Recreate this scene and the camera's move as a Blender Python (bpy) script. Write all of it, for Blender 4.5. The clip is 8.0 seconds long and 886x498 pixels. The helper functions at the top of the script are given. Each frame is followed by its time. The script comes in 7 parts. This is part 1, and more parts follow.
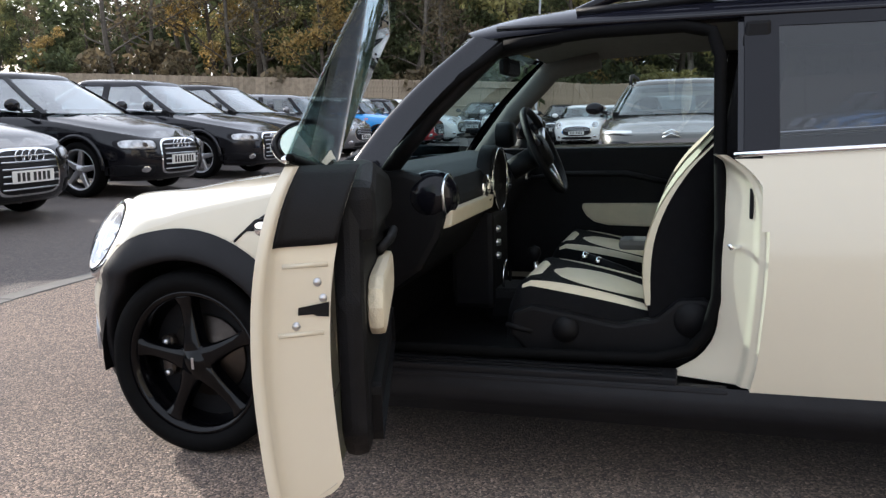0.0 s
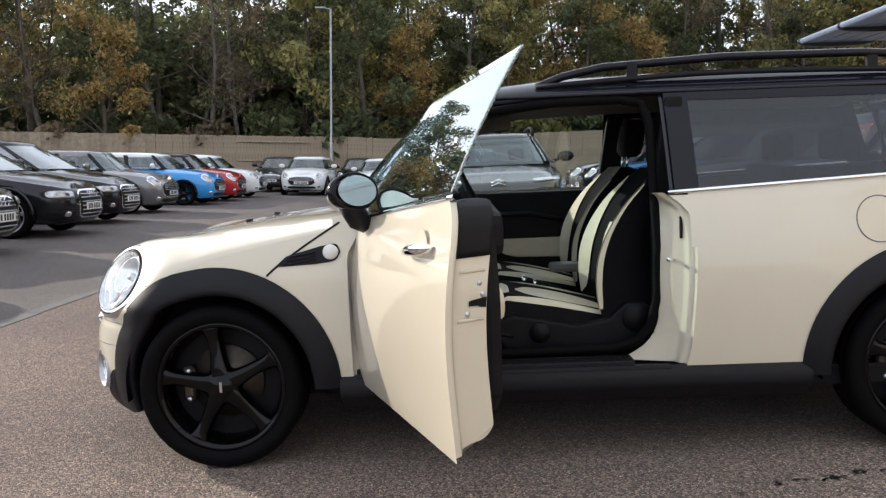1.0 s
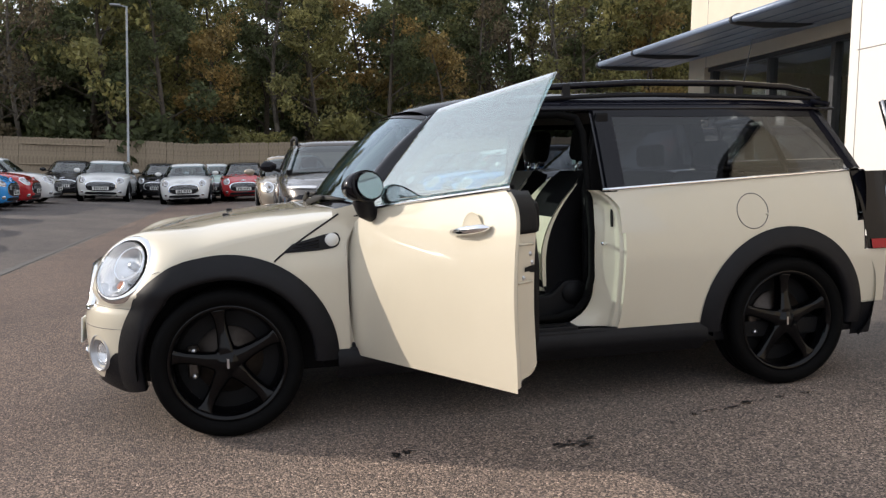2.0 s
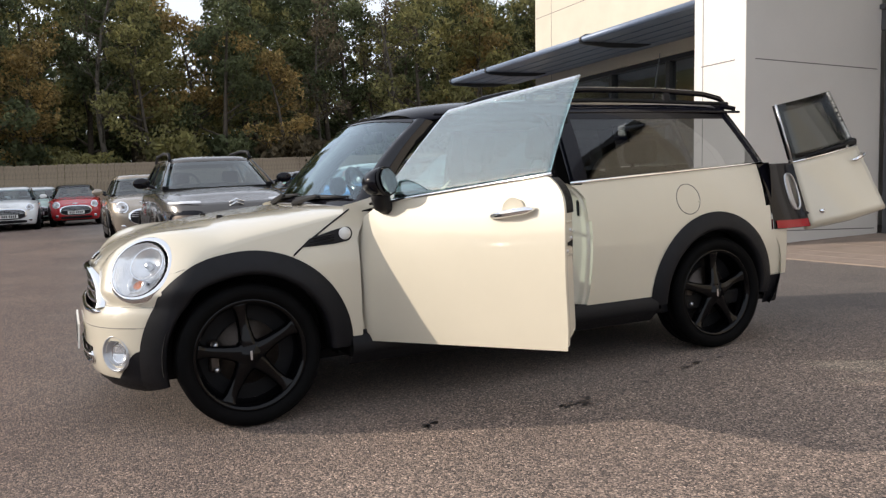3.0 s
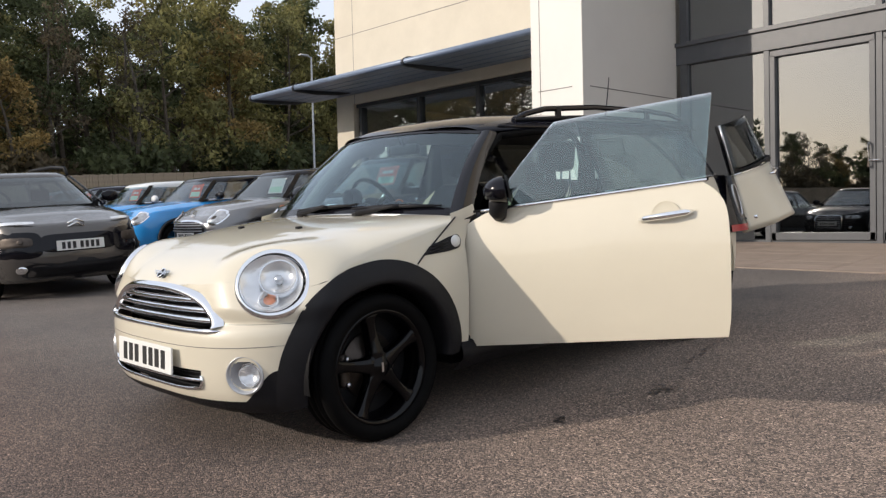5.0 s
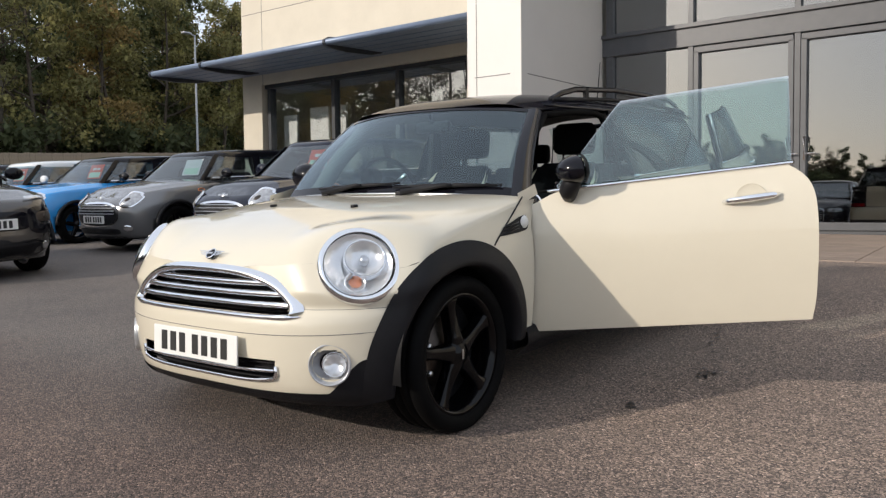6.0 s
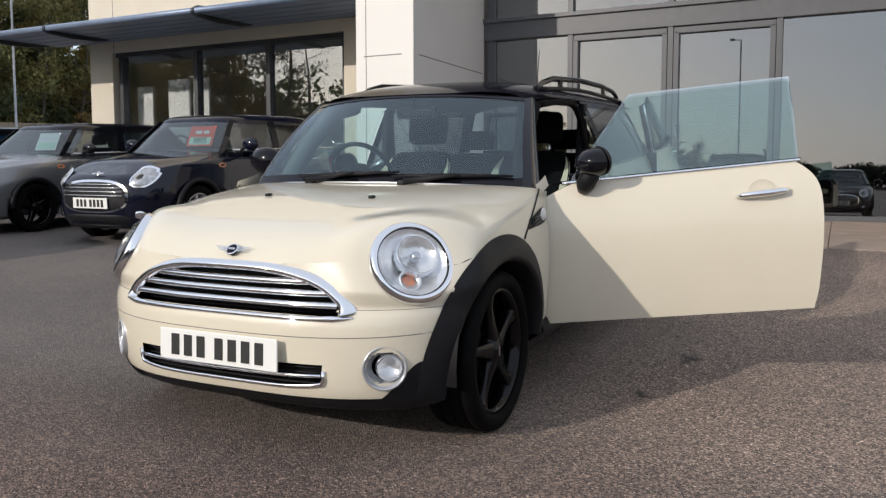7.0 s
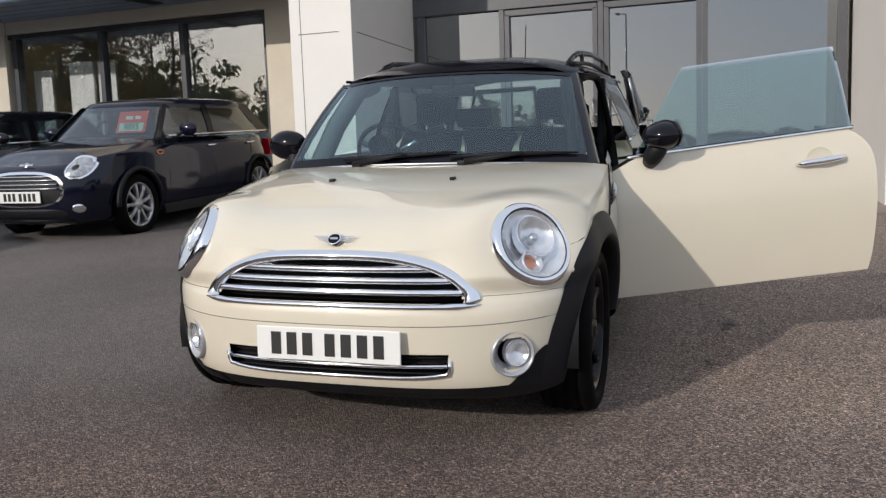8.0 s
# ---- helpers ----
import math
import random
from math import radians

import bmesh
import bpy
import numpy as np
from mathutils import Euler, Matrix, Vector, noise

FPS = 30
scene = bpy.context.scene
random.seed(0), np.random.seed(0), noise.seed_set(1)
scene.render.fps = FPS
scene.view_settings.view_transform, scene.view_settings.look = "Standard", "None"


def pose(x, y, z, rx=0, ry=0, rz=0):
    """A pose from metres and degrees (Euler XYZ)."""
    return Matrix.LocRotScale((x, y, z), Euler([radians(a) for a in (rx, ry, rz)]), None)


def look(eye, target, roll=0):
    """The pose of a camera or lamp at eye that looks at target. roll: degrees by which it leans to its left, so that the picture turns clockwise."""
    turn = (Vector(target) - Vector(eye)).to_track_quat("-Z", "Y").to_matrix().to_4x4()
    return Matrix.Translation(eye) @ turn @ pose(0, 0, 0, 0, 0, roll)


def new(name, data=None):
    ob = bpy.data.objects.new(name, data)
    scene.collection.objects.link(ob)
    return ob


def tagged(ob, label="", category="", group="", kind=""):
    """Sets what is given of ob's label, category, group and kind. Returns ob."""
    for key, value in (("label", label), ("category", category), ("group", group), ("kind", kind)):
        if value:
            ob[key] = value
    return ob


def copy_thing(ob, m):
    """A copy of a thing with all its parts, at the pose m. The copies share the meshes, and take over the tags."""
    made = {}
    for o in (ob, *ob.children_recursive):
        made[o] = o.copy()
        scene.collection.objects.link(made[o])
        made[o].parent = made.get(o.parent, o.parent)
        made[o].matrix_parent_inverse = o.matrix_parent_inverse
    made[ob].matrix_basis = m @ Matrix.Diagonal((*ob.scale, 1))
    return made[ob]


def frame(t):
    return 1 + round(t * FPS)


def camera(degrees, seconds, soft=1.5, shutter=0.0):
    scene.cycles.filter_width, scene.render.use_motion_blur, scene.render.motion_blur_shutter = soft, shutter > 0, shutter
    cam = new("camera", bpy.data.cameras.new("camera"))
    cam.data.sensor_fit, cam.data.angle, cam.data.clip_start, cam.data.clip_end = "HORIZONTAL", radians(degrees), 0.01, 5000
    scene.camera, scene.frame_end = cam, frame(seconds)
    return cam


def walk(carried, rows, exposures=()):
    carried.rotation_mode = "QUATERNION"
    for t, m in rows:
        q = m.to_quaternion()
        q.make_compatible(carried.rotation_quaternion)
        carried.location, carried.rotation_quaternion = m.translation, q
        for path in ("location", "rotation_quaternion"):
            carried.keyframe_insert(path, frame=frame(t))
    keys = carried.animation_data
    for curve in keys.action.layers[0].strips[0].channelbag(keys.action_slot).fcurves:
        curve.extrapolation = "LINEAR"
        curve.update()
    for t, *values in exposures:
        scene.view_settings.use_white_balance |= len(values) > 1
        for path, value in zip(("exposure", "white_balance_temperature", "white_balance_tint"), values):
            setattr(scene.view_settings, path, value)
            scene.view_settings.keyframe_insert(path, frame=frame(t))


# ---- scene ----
# ---------------------------------------------------------------- camera
# The forecourt falls by about three degrees: SLOPE lays the car's own axes into the level world.
SLOPE = Matrix(((0.99875, -0.00027, -0.0499), (-0.00027, 0.99994, -0.0109), (0.0499, 0.0109, 0.99869))).to_4x4()
cam = camera(56.8, 8.0, soft=1.35)
PATH = [
    (0, (1.533, -2.998, 1.057), (0.951, -1.11, 0.744), -1.7),
    (0.5, (1.247, -3.38, 1.069), (0.956, -1.419, 0.809), -2.4),
    (1, (0.926, -3.69, 1.075), (0.86, -1.702, 0.871), -2.4),
    (1.5, (0.53, -3.915, 1.075), (0.722, -1.934, 0.879), -1.7),
    (2, (0.146, -4.146, 1.069), (0.582, -2.204, 0.868), -1.6),
    (3.3, (-0.884, -4.223, 1.003), (0.033, -2.455, 0.821), -3.2),
    (3.5, (-1.022, -4.141, 1.012), (-0.053, -2.404, 0.807), -3.2),
    (4, (-1.389, -3.936, 1.03), (-0.272, -2.287, 0.842), -2.8),
    (4.5, (-1.759, -3.689, 1.029), (-0.503, -2.141, 0.868), -3.0),
    (5.8, (-2.441, -2.819, 1.036), (-0.908, -1.548, 0.853), -2.3),
    (6, (-2.503, -2.656, 1.021), (-0.929, -1.438, 0.825), -1.9),
    (6.5, (-2.649, -2.285, 1.061), (-0.98, -1.21, 0.818), -0.7),
    (7, (-2.812, -1.936, 1.089), (-1.029, -1.068, 0.83), -0.7),
    (7.5, (-2.893, -1.596, 1.086), (-1.045, -0.882, 0.807), -1.7),
    (8, (-3.02, -1.194, 1.111), (-1.144, -0.579, 0.793), -2.3),
]
walk(cam, [(t, SLOPE @ look(eye, target, roll)) for t, eye, target, roll in PATH],
     [(0.0, 0.85, 6270, 12), (1.0, 0.65, 6500, 12), (2.0, 0.28, 6580, 12), (3.5, 0.24, 6540, 12), (4.5, 0.04, 6510, 12), (6.0, 0.04, 6420, 11), (8.0, -0.22, 6170, 12)])

# ---------------------------------------------------------------- sky and sun
SUN_AZ, SUN_EL = 27.0, 21.0          # sun stands ahead of the bonnet, round to the driver's side
world = bpy.data.worlds.new("sky")
scene.world = world
world.use_nodes = True
wn = world.node_tree.nodes
wn.clear()
sky = wn.new("ShaderNodeTexSky")
sky.sky_type = "NISHITA"
sky.sun_disc = False
sky.sun_elevation = radians(SUN_EL)
sky.sun_rotation = radians(270 + SUN_AZ)
sky.air_density, sky.dust_density, sky.ozone_density = 1.0, 1.5, 1.0
bg = wn.new("ShaderNodeBackground")
bg.inputs["Strength"].default_value = 0.165
wo = wn.new("ShaderNodeOutputWorld")
veil = wn.new("ShaderNodeMix")          # thin high cloud whitens the blue
veil.data_type = "RGBA"
veil.inputs[0].default_value = 0.76
veil.inputs[7].default_value = (5.7, 6.05, 6.65, 1.0)
world.node_tree.links.new(sky.outputs[0], veil.inputs[6])
world.node_tree.links.new(veil.outputs[2], bg.inputs[0])
world.node_tree.links.new(bg.outputs[0], wo.inputs[0])
sun_data = bpy.data.lights.new("sun", "SUN")
sun_data.energy, sun_data.angle, sun_data.color = 3.3, radians(0.6), (1.0, 0.905, 0.785)
sun = new("sun", sun_data)
sd = Vector((-math.cos(radians(SUN_AZ)) * math.cos(radians(SUN_EL)), math.sin(radians(SUN_AZ)) * math.cos(radians(SUN_EL)), math.sin(radians(SUN_EL))))
sun.matrix_world = look(tuple(sd * 60), (0, 0, 0))
# ---------------------------------------------------------------- materials
def mat(name, colour, rough=0.5, metal=0.0, coat=0.0, vary=0.0, scale=6.0, bump=0.0, bscale=60.0, trans=0.0, ior=1.45, colour2=None, island=0.0, spec=0.5, emit=0.0, rvary=0.0):
    m = bpy.data.materials.new(name)
    m.use_nodes = True
    nt = m.node_tree
    b = nt.nodes["Principled BSDF"]
    b.inputs["Roughness"].default_value = rough
    b.inputs["Metallic"].default_value = metal
    b.inputs["Coat Weight"].default_value = coat
    b.inputs["Coat Roughness"].default_value = 0.03
    b.inputs["Transmission Weight"].default_value = trans
    b.inputs["IOR"].default_value = ior
    b.inputs["Specular IOR Level"].default_value = spec
    c = (*colour, 1.0)
    b.inputs["Base Color"].default_value = c
    geo = nt.nodes.new("ShaderNodeTexCoord")
    if vary or rvary:
        n = nt.nodes.new("ShaderNodeTexNoise")
        n.inputs["Scale"].default_value = scale
        n.inputs["Detail"].default_value = 6.0
        n.inputs["Roughness"].default_value = 0.65
        nt.links.new(geo.outputs["Object"], n.inputs["Vector"])
    if vary:
        ramp = nt.nodes.new("ShaderNodeValToRGB")
        c2 = colour2 or tuple(max(0.0, v * (1 - vary)) for v in colour)
        ramp.color_ramp.elements[0].position, ramp.color_ramp.elements[1].position = 0.35, 0.65
        ramp.color_ramp.elements[0].color, ramp.color_ramp.elements[1].color = (*c2, 1.0), c
        nt.links.new(n.outputs["Fac"], ramp.inputs["Fac"])
        out = ramp.outputs["Color"]
        if island:
            g = nt.nodes.new("ShaderNodeNewGeometry")
            hs = nt.nodes.new("ShaderNodeHueSaturation")
            mr = nt.nodes.new("ShaderNodeMapRange")
            mr.inputs["To Min"].default_value, mr.inputs["To Max"].default_value = 1 - island, 1 + island
            nt.links.new(g.outputs["Random Per Island"], mr.inputs["Value"])
            nt.links.new(mr.outputs["Result"], hs.inputs["Value"])
            nt.links.new(out, hs.inputs["Color"])
            out = hs.outputs["Color"]
        nt.links.new(out, b.inputs["Base Color"])
    if rvary:
        mr2 = nt.nodes.new("ShaderNodeMapRange")
        mr2.inputs["To Min"].default_value, mr2.inputs["To Max"].default_value = max(0.0, rough - rvary), min(1.0, rough + rvary)
        nt.links.new(n.outputs["Fac"], mr2.inputs["Value"])
        nt.links.new(mr2.outputs["Result"], b.inputs["Roughness"])
    if bump:
        n2 = nt.nodes.new("ShaderNodeTexNoise")
        n2.inputs["Scale"].default_value = bscale
        n2.inputs["Detail"].default_value = 4.0
        nt.links.new(geo.outputs["Object"], n2.inputs["Vector"])
        bp = nt.nodes.new("ShaderNodeBump")
        bp.inputs["Strength"].default_value = bump
        bp.inputs["Distance"].default_value = 0.01
        nt.links.new(n2.outputs["Fac"], bp.inputs["Height"])
        nt.links.new(bp.outputs["Normal"], b.inputs["Normal"])
    if emit:
        b.inputs["Emission Color"].default_value = c
        b.inputs["Emission Strength"].default_value = emit
    return m


def glass_mat(name, tint, f0=0.08, gloss_rough=0.0, power=5.0, gloss=(0.95, 0.97, 0.97)):
    """Thin glass: a tinted see-through sheet whose reflection grows towards grazing angles."""
    m = bpy.data.materials.new(name)
    m.use_nodes = True
    nt = m.node_tree
    nt.nodes.clear()
    out = nt.nodes.new("ShaderNodeOutputMaterial")
    tr = nt.nodes.new("ShaderNodeBsdfTransparent")
    tr.inputs["Color"].default_value = (*tint, 1.0)
    gl = nt.nodes.new("ShaderNodeBsdfGlossy")
    gl.inputs["Roughness"].default_value = gloss_rough
    gl.inputs["Color"].default_value = (*gloss, 1.0)
    lw = nt.nodes.new("ShaderNodeLayerWeight")
    lw.inputs["Blend"].default_value = 0.5
    pw = nt.nodes.new("ShaderNodeMath")
    pw.operation, pw.inputs[1].default_value = "POWER", power
    nt.links.new(lw.outputs["Facing"], pw.inputs[0])
    ma = nt.nodes.new("ShaderNodeMath")
    ma.operation, ma.inputs[1].default_value, ma.inputs[2].default_value = "MULTIPLY_ADD", 1 - f0, f0
    nt.links.new(pw.outputs[0], ma.inputs[0])
    mx = nt.nodes.new("ShaderNodeMixShader")
    nt.links.new(ma.outputs[0], mx.inputs[0])
    nt.links.new(tr.outputs[0], mx.inputs[1])
    nt.links.new(gl.outputs[0], mx.inputs[2])
    nt.links.new(mx.outputs[0], out.inputs[0])
    return m


CREAM = mat("cream_paint", (0.65, 0.597, 0.477), 0.34, coat=1.0, vary=0.03, scale=3.0, spec=0.3)
GLOSS_BLACK = mat("black_paint", (0.006, 0.006, 0.009), 0.12, coat=0.2, vary=0.2, scale=4.0, spec=0.2)
PILLAR_BLACK = mat("gloss_black_trim", (0.008, 0.0083, 0.012), 0.1, coat=0.4, spec=0.3, vary=0.1, scale=4.0)
ROOF_BLACK = mat("black_roof_paint", (0.008, 0.0083, 0.013), 0.1, spec=0.07, vary=0.1, scale=3.0)
PLASTIC = mat("black_plastic", (0.0105, 0.0105, 0.0125), 0.5, vary=0.25, scale=12, bump=0.15, bscale=400, spec=0.25)
RUBBER = mat("tyre_rubber", (0.004, 0.004, 0.0042), 0.7, spec=0.08, vary=0.3, scale=20, bump=0.1, bscale=150)
RIM_BLACK = mat("black_alloy", (0.0018, 0.0018, 0.0024), 0.13, coat=0.12, spec=0.2, vary=0.2, scale=30)
DISC = mat("brake_disc_steel", (0.10, 0.085, 0.075), 0.5, metal=1.0, vary=0.3, scale=20)
CHROME = mat("chrome", (0.85, 0.86, 0.88), 0.06, metal=1.0)
SATIN = mat("satin_metal", (0.55, 0.56, 0.58), 0.3, metal=1.0)
FOG_SILVER = mat("silver_plastic", (0.50, 0.51, 0.53), 0.3, metal=0.5, vary=0.1)
SILVER = mat("silver_alloy", (0.5, 0.5, 0.52), 0.35, metal=0.9, vary=0.1)
FABRIC_BLACK = mat("black_upholstery", (0.006, 0.006, 0.007), 0.85, spec=0.15, vary=0.3, scale=40, bump=0.25, bscale=500)
FABRIC_CREAM = mat("cream_upholstery", (0.66, 0.60, 0.45), 0.6, vary=0.08, scale=15, bump=0.2, bscale=300)
INNER_BLACK = mat("black_cabin_plastic", (0.005, 0.005, 0.006), 0.55, spec=0.22, vary=0.3, scale=25, bump=0.2, bscale=350)
LINING = mat("grey_lining", (0.13, 0.127, 0.12), 0.9, vary=0.1, scale=30)
CLEAR = glass_mat("clear_glass", (0.78, 0.86, 0.85), 0.07)
DOOR_GLASS = glass_mat("door_glass", (0.71, 0.84, 0.83), 0.105, 0.0, 2.2)
SCREEN_GLASS = glass_mat("windscreen_glass", (0.62, 0.80, 0.81), 0.11, 0.0, 4.2, (0.80, 0.93, 1.0))
PRIVACY = glass_mat("privacy_glass", (0.22, 0.235, 0.255), 0.055, 0.0, 3.4)
DARK_CLEAR = glass_mat("smoked_glass", (0.40, 0.42, 0.42), 0.045)
SHOP_GLASS = glass_mat("showroom_glass", (0.36, 0.38, 0.41), 0.228)
CAR_GLASS = glass_mat("car_glass", (0.46, 0.55, 0.58), 0.13)
SALOON_GLASS = glass_mat("saloon_glass", (0.50, 0.60, 0.63), 0.30)
WINDOW_GLASS = glass_mat("shop_window_glass", (0.88, 0.90, 0.90), 0.18)
LAMP_GLASS = glass_mat("lamp_lens", (0.96, 0.97, 0.98), 0.07)
LAMP_BOWL = mat("lamp_reflector", (0.88, 0.88, 0.88), 0.17, metal=0.72, bump=0.6, bscale=20, vary=0.2, scale=18)
PARKED_LAMP = mat("lamp_glass_over_bowl", (0.62, 0.63, 0.64), 0.22, metal=0.6, coat=0.6, vary=0.6, scale=14)
RED_LENS = mat("red_lens", (0.36, 0.006, 0.014), 0.2, coat=0.3, spec=0.3)
ORANGE_LENS = mat("orange_lens", (0.80, 0.25, 0.09), 0.2, coat=1.0)
MIRROR = mat("mirror_glass", (0.8, 0.83, 0.84), 0.02, metal=1.0)
PLATE = mat("number_plate", (0.75, 0.75, 0.72), 0.4)
BAR = mat("black_print", (0.02, 0.02, 0.02), 0.5)
PANEL_CREAM = mat("render_panel", (0.63, 0.57, 0.46), 0.75, vary=0.08, scale=1.5, bump=0.08, bscale=30)
PANEL_WHITE = mat("white_panel", (0.70, 0.68, 0.64), 0.55, vary=0.04, scale=1.2)
JOINT = mat("panel_joint", (0.18, 0.17, 0.16), 0.9)
FRAME_GREY = mat("anthracite_frame", (0.036, 0.040, 0.046), 0.4, vary=0.15, scale=6)
# front frame: anthracite lightened in colour for the sun on it
FRONT_LIT_GREY = mat("sunlit_front_frame", (0.088, 0.091, 0.098), 0.4, vary=0.12, scale=6)
CANOPY = mat("canopy_metal", (0.205, 0.26, 0.36), 0.4, metal=0.2, vary=0.15, scale=4)
OFFICE_WALL = mat("office_wall", (0.42, 0.42, 0.41), 0.8, vary=0.1, scale=2)
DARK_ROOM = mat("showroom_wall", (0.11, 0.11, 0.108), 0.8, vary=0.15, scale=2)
WHITE_PAINT = mat("white_paint", (0.78, 0.78, 0.77), 0.6)
TIMBER = mat("fence_timber", (0.34, 0.27, 0.19), 0.85, vary=0.35, scale=5, bump=0.3, bscale=40, island=0.18)
POST_GREY = mat("galvanised_steel", (0.42, 0.43, 0.44), 0.45, metal=0.7, vary=0.15, scale=8)
BARK = mat("bark", (0.11, 0.088, 0.066), 0.9, vary=0.5, scale=8, bump=0.6, bscale=30)
BARK_PALE = mat("pale_bark", (0.14, 0.12, 0.095), 0.9, vary=0.5, scale=6, bump=0.4, bscale=30)
KERB = mat("concrete_kerb", (0.115, 0.11, 0.103), 0.85, vary=0.25, scale=5, bump=0.3, bscale=80)
SOIL = mat("leaf_litter", (0.09, 0.07, 0.045), 0.95, vary=0.5, scale=3, bump=0.5, bscale=20)
ORANGE_CARD = mat("orange_card", (0.8, 0.10, 0.04), 0.6)
GREEN_CARD = mat("pale_green_card", (0.55, 0.78, 0.60), 0.6)


def leaf_mat(name, a, b2):
    """Leaves, which let some light through."""
    m = mat(name, a, 0.6, vary=0.9, colour2=b2, scale=0.5, island=0.5, spec=0.3)
    nt = m.node_tree
    p = nt.nodes["Principled BSDF"]
    t = nt.nodes.new("ShaderNodeBsdfTranslucent")
    src = p.inputs["Base Color"].links[0].from_socket
    nt.links.new(src, t.inputs["Color"])
    mx = nt.nodes.new("ShaderNodeMixShader")
    mx.inputs[0].default_value = 0.45
    nt.links.new(p.outputs[0], mx.inputs[1])
    nt.links.new(t.outputs[0], mx.inputs[2])
    nt.links.new(mx.outputs[0], nt.nodes["Material Output"].inputs[0])
    return m


LEAF = [leaf_mat("leaves_dark_green", (0.15, 0.165, 0.075), (0.078, 0.095, 0.046)),
        leaf_mat("leaves_olive", (0.31, 0.275, 0.10), (0.165, 0.165, 0.07)),
        leaf_mat("leaves_autumn", (0.40, 0.27, 0.095), (0.21, 0.165, 0.07)),
        leaf_mat("leaves_brown", (0.17, 0.13, 0.078), (0.095, 0.08, 0.048))]


def asphalt():
    """Worn asphalt with pale and reddish chippings, tar stains and damp patches."""
    m = bpy.data.materials.new("asphalt")
    m.use_nodes = True
    nt, L = m.node_tree, m.node_tree.links
    b = nt.nodes["Principled BSDF"]
    tc = nt.nodes.new("ShaderNodeTexCoord")

    def noise_tex(scale, detail=5.0, rough=0.6):
        n = nt.nodes.new("ShaderNodeTexNoise")
        n.inputs["Scale"].default_value, n.inputs["Detail"].default_value, n.inputs["Roughness"].default_value = scale, detail, rough
        L.new(tc.outputs["Object"], n.inputs["Vector"])
        return n

    def ramp(src, stops):
        r = nt.nodes.new("ShaderNodeValToRGB")
        while len(r.color_ramp.elements) < len(stops):
            r.color_ramp.elements.new(0.5)
        for e, (p, c) in zip(r.color_ramp.elements, stops):
            e.position, e.color = p, (*c, 1.0)
        L.new(src, r.inputs["Fac"])
        return r

    def mix(f, a, c, kind="MIX"):
        x = nt.nodes.new("ShaderNodeMix")
        x.data_type, x.blend_type = "RGBA", kind
        if isinstance(f, float):
            x.inputs[0].default_value = f
        else:
            L.new(f, x.inputs[0])
        L.new(a, x.inputs[6])
        L.new(c, x.inputs[7])
        return x.outputs[2]

    vor = nt.nodes.new("ShaderNodeTexVoronoi")
    vor.inputs["Scale"].default_value = 150.0
    L.new(tc.outputs["Object"], vor.inputs["Vector"])
    stones = ramp(vor.outputs["Color"], [(0.0, (0.020, 0.017, 0.016)), (0.35, (0.070, 0.058, 0.052)), (0.65, (0.18, 0.143, 0.122)), (0.88, (0.34, 0.27, 0.225)), (1.0, (0.60, 0.50, 0.43))])
    smooth = ramp(noise_tex(140.0).outputs["Fac"], [(0.3, (0.074, 0.072, 0.070)), (0.7, (0.185, 0.173, 0.162))])
    # the coarse chippings lie on the open side of the forecourt, smoother tarmac round the building
    sx = nt.nodes.new("ShaderNodeSeparateXYZ")
    L.new(tc.outputs["Object"], sx.inputs[0])
    wob = noise_tex(0.8, 4.0)
    add = nt.nodes.new("ShaderNodeMath")
    add.operation = "MULTIPLY_ADD"
    add.inputs[1].default_value = 0.9
    L.new(wob.outputs["Fac"], add.inputs[0])
    L.new(sx.outputs["Y"], add.inputs[2])
    edge = nt.nodes.new("ShaderNodeMapRange")
    edge.inputs["From Min"].default_value, edge.inputs["From Max"].default_value = -0.9, 0.3
    L.new(add.outputs[0], edge.inputs["Value"])
    wx = nt.nodes.new("ShaderNodeMath")
    wx.operation, wx.inputs[1].default_value = "MULTIPLY_ADD", 0.9
    L.new(wob.outputs["Fac"], wx.inputs[0])
    L.new(sx.outputs["X"], wx.inputs[2])
    edx = nt.nodes.new("ShaderNodeMapRange")
    edx.inputs["From Min"].default_value, edx.inputs["From Max"].default_value = -0.5, 0.6
    L.new(wx.outputs[0], edx.inputs["Value"])
    both_e = nt.nodes.new("ShaderNodeMath")
    both_e.operation = "MULTIPLY"
    L.new(edge.outputs[0], both_e.inputs[0])
    L.new(edx.outputs[0], both_e.inputs[1])
    # chippings toned paler towards +x and -y, darker and redder the other way
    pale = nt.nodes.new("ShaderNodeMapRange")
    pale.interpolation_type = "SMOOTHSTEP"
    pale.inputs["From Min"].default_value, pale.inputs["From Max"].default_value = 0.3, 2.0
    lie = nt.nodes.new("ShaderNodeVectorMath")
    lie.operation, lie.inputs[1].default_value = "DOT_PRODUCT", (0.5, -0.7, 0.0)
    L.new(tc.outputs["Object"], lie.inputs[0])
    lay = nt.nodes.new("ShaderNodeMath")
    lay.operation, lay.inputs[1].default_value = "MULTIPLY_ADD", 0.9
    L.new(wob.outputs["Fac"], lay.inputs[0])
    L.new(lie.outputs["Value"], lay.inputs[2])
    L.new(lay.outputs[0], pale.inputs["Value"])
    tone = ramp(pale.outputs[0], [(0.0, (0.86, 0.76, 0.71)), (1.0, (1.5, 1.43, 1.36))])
    toned = mix(1.0, stones.outputs[0], tone.outputs[0], "MULTIPLY")
    near = mix(both_e.outputs[0], toned, mix(0.5, smooth.outputs[0], stones.outputs[0]))
    far = nt.nodes.new("ShaderNodeMapRange")
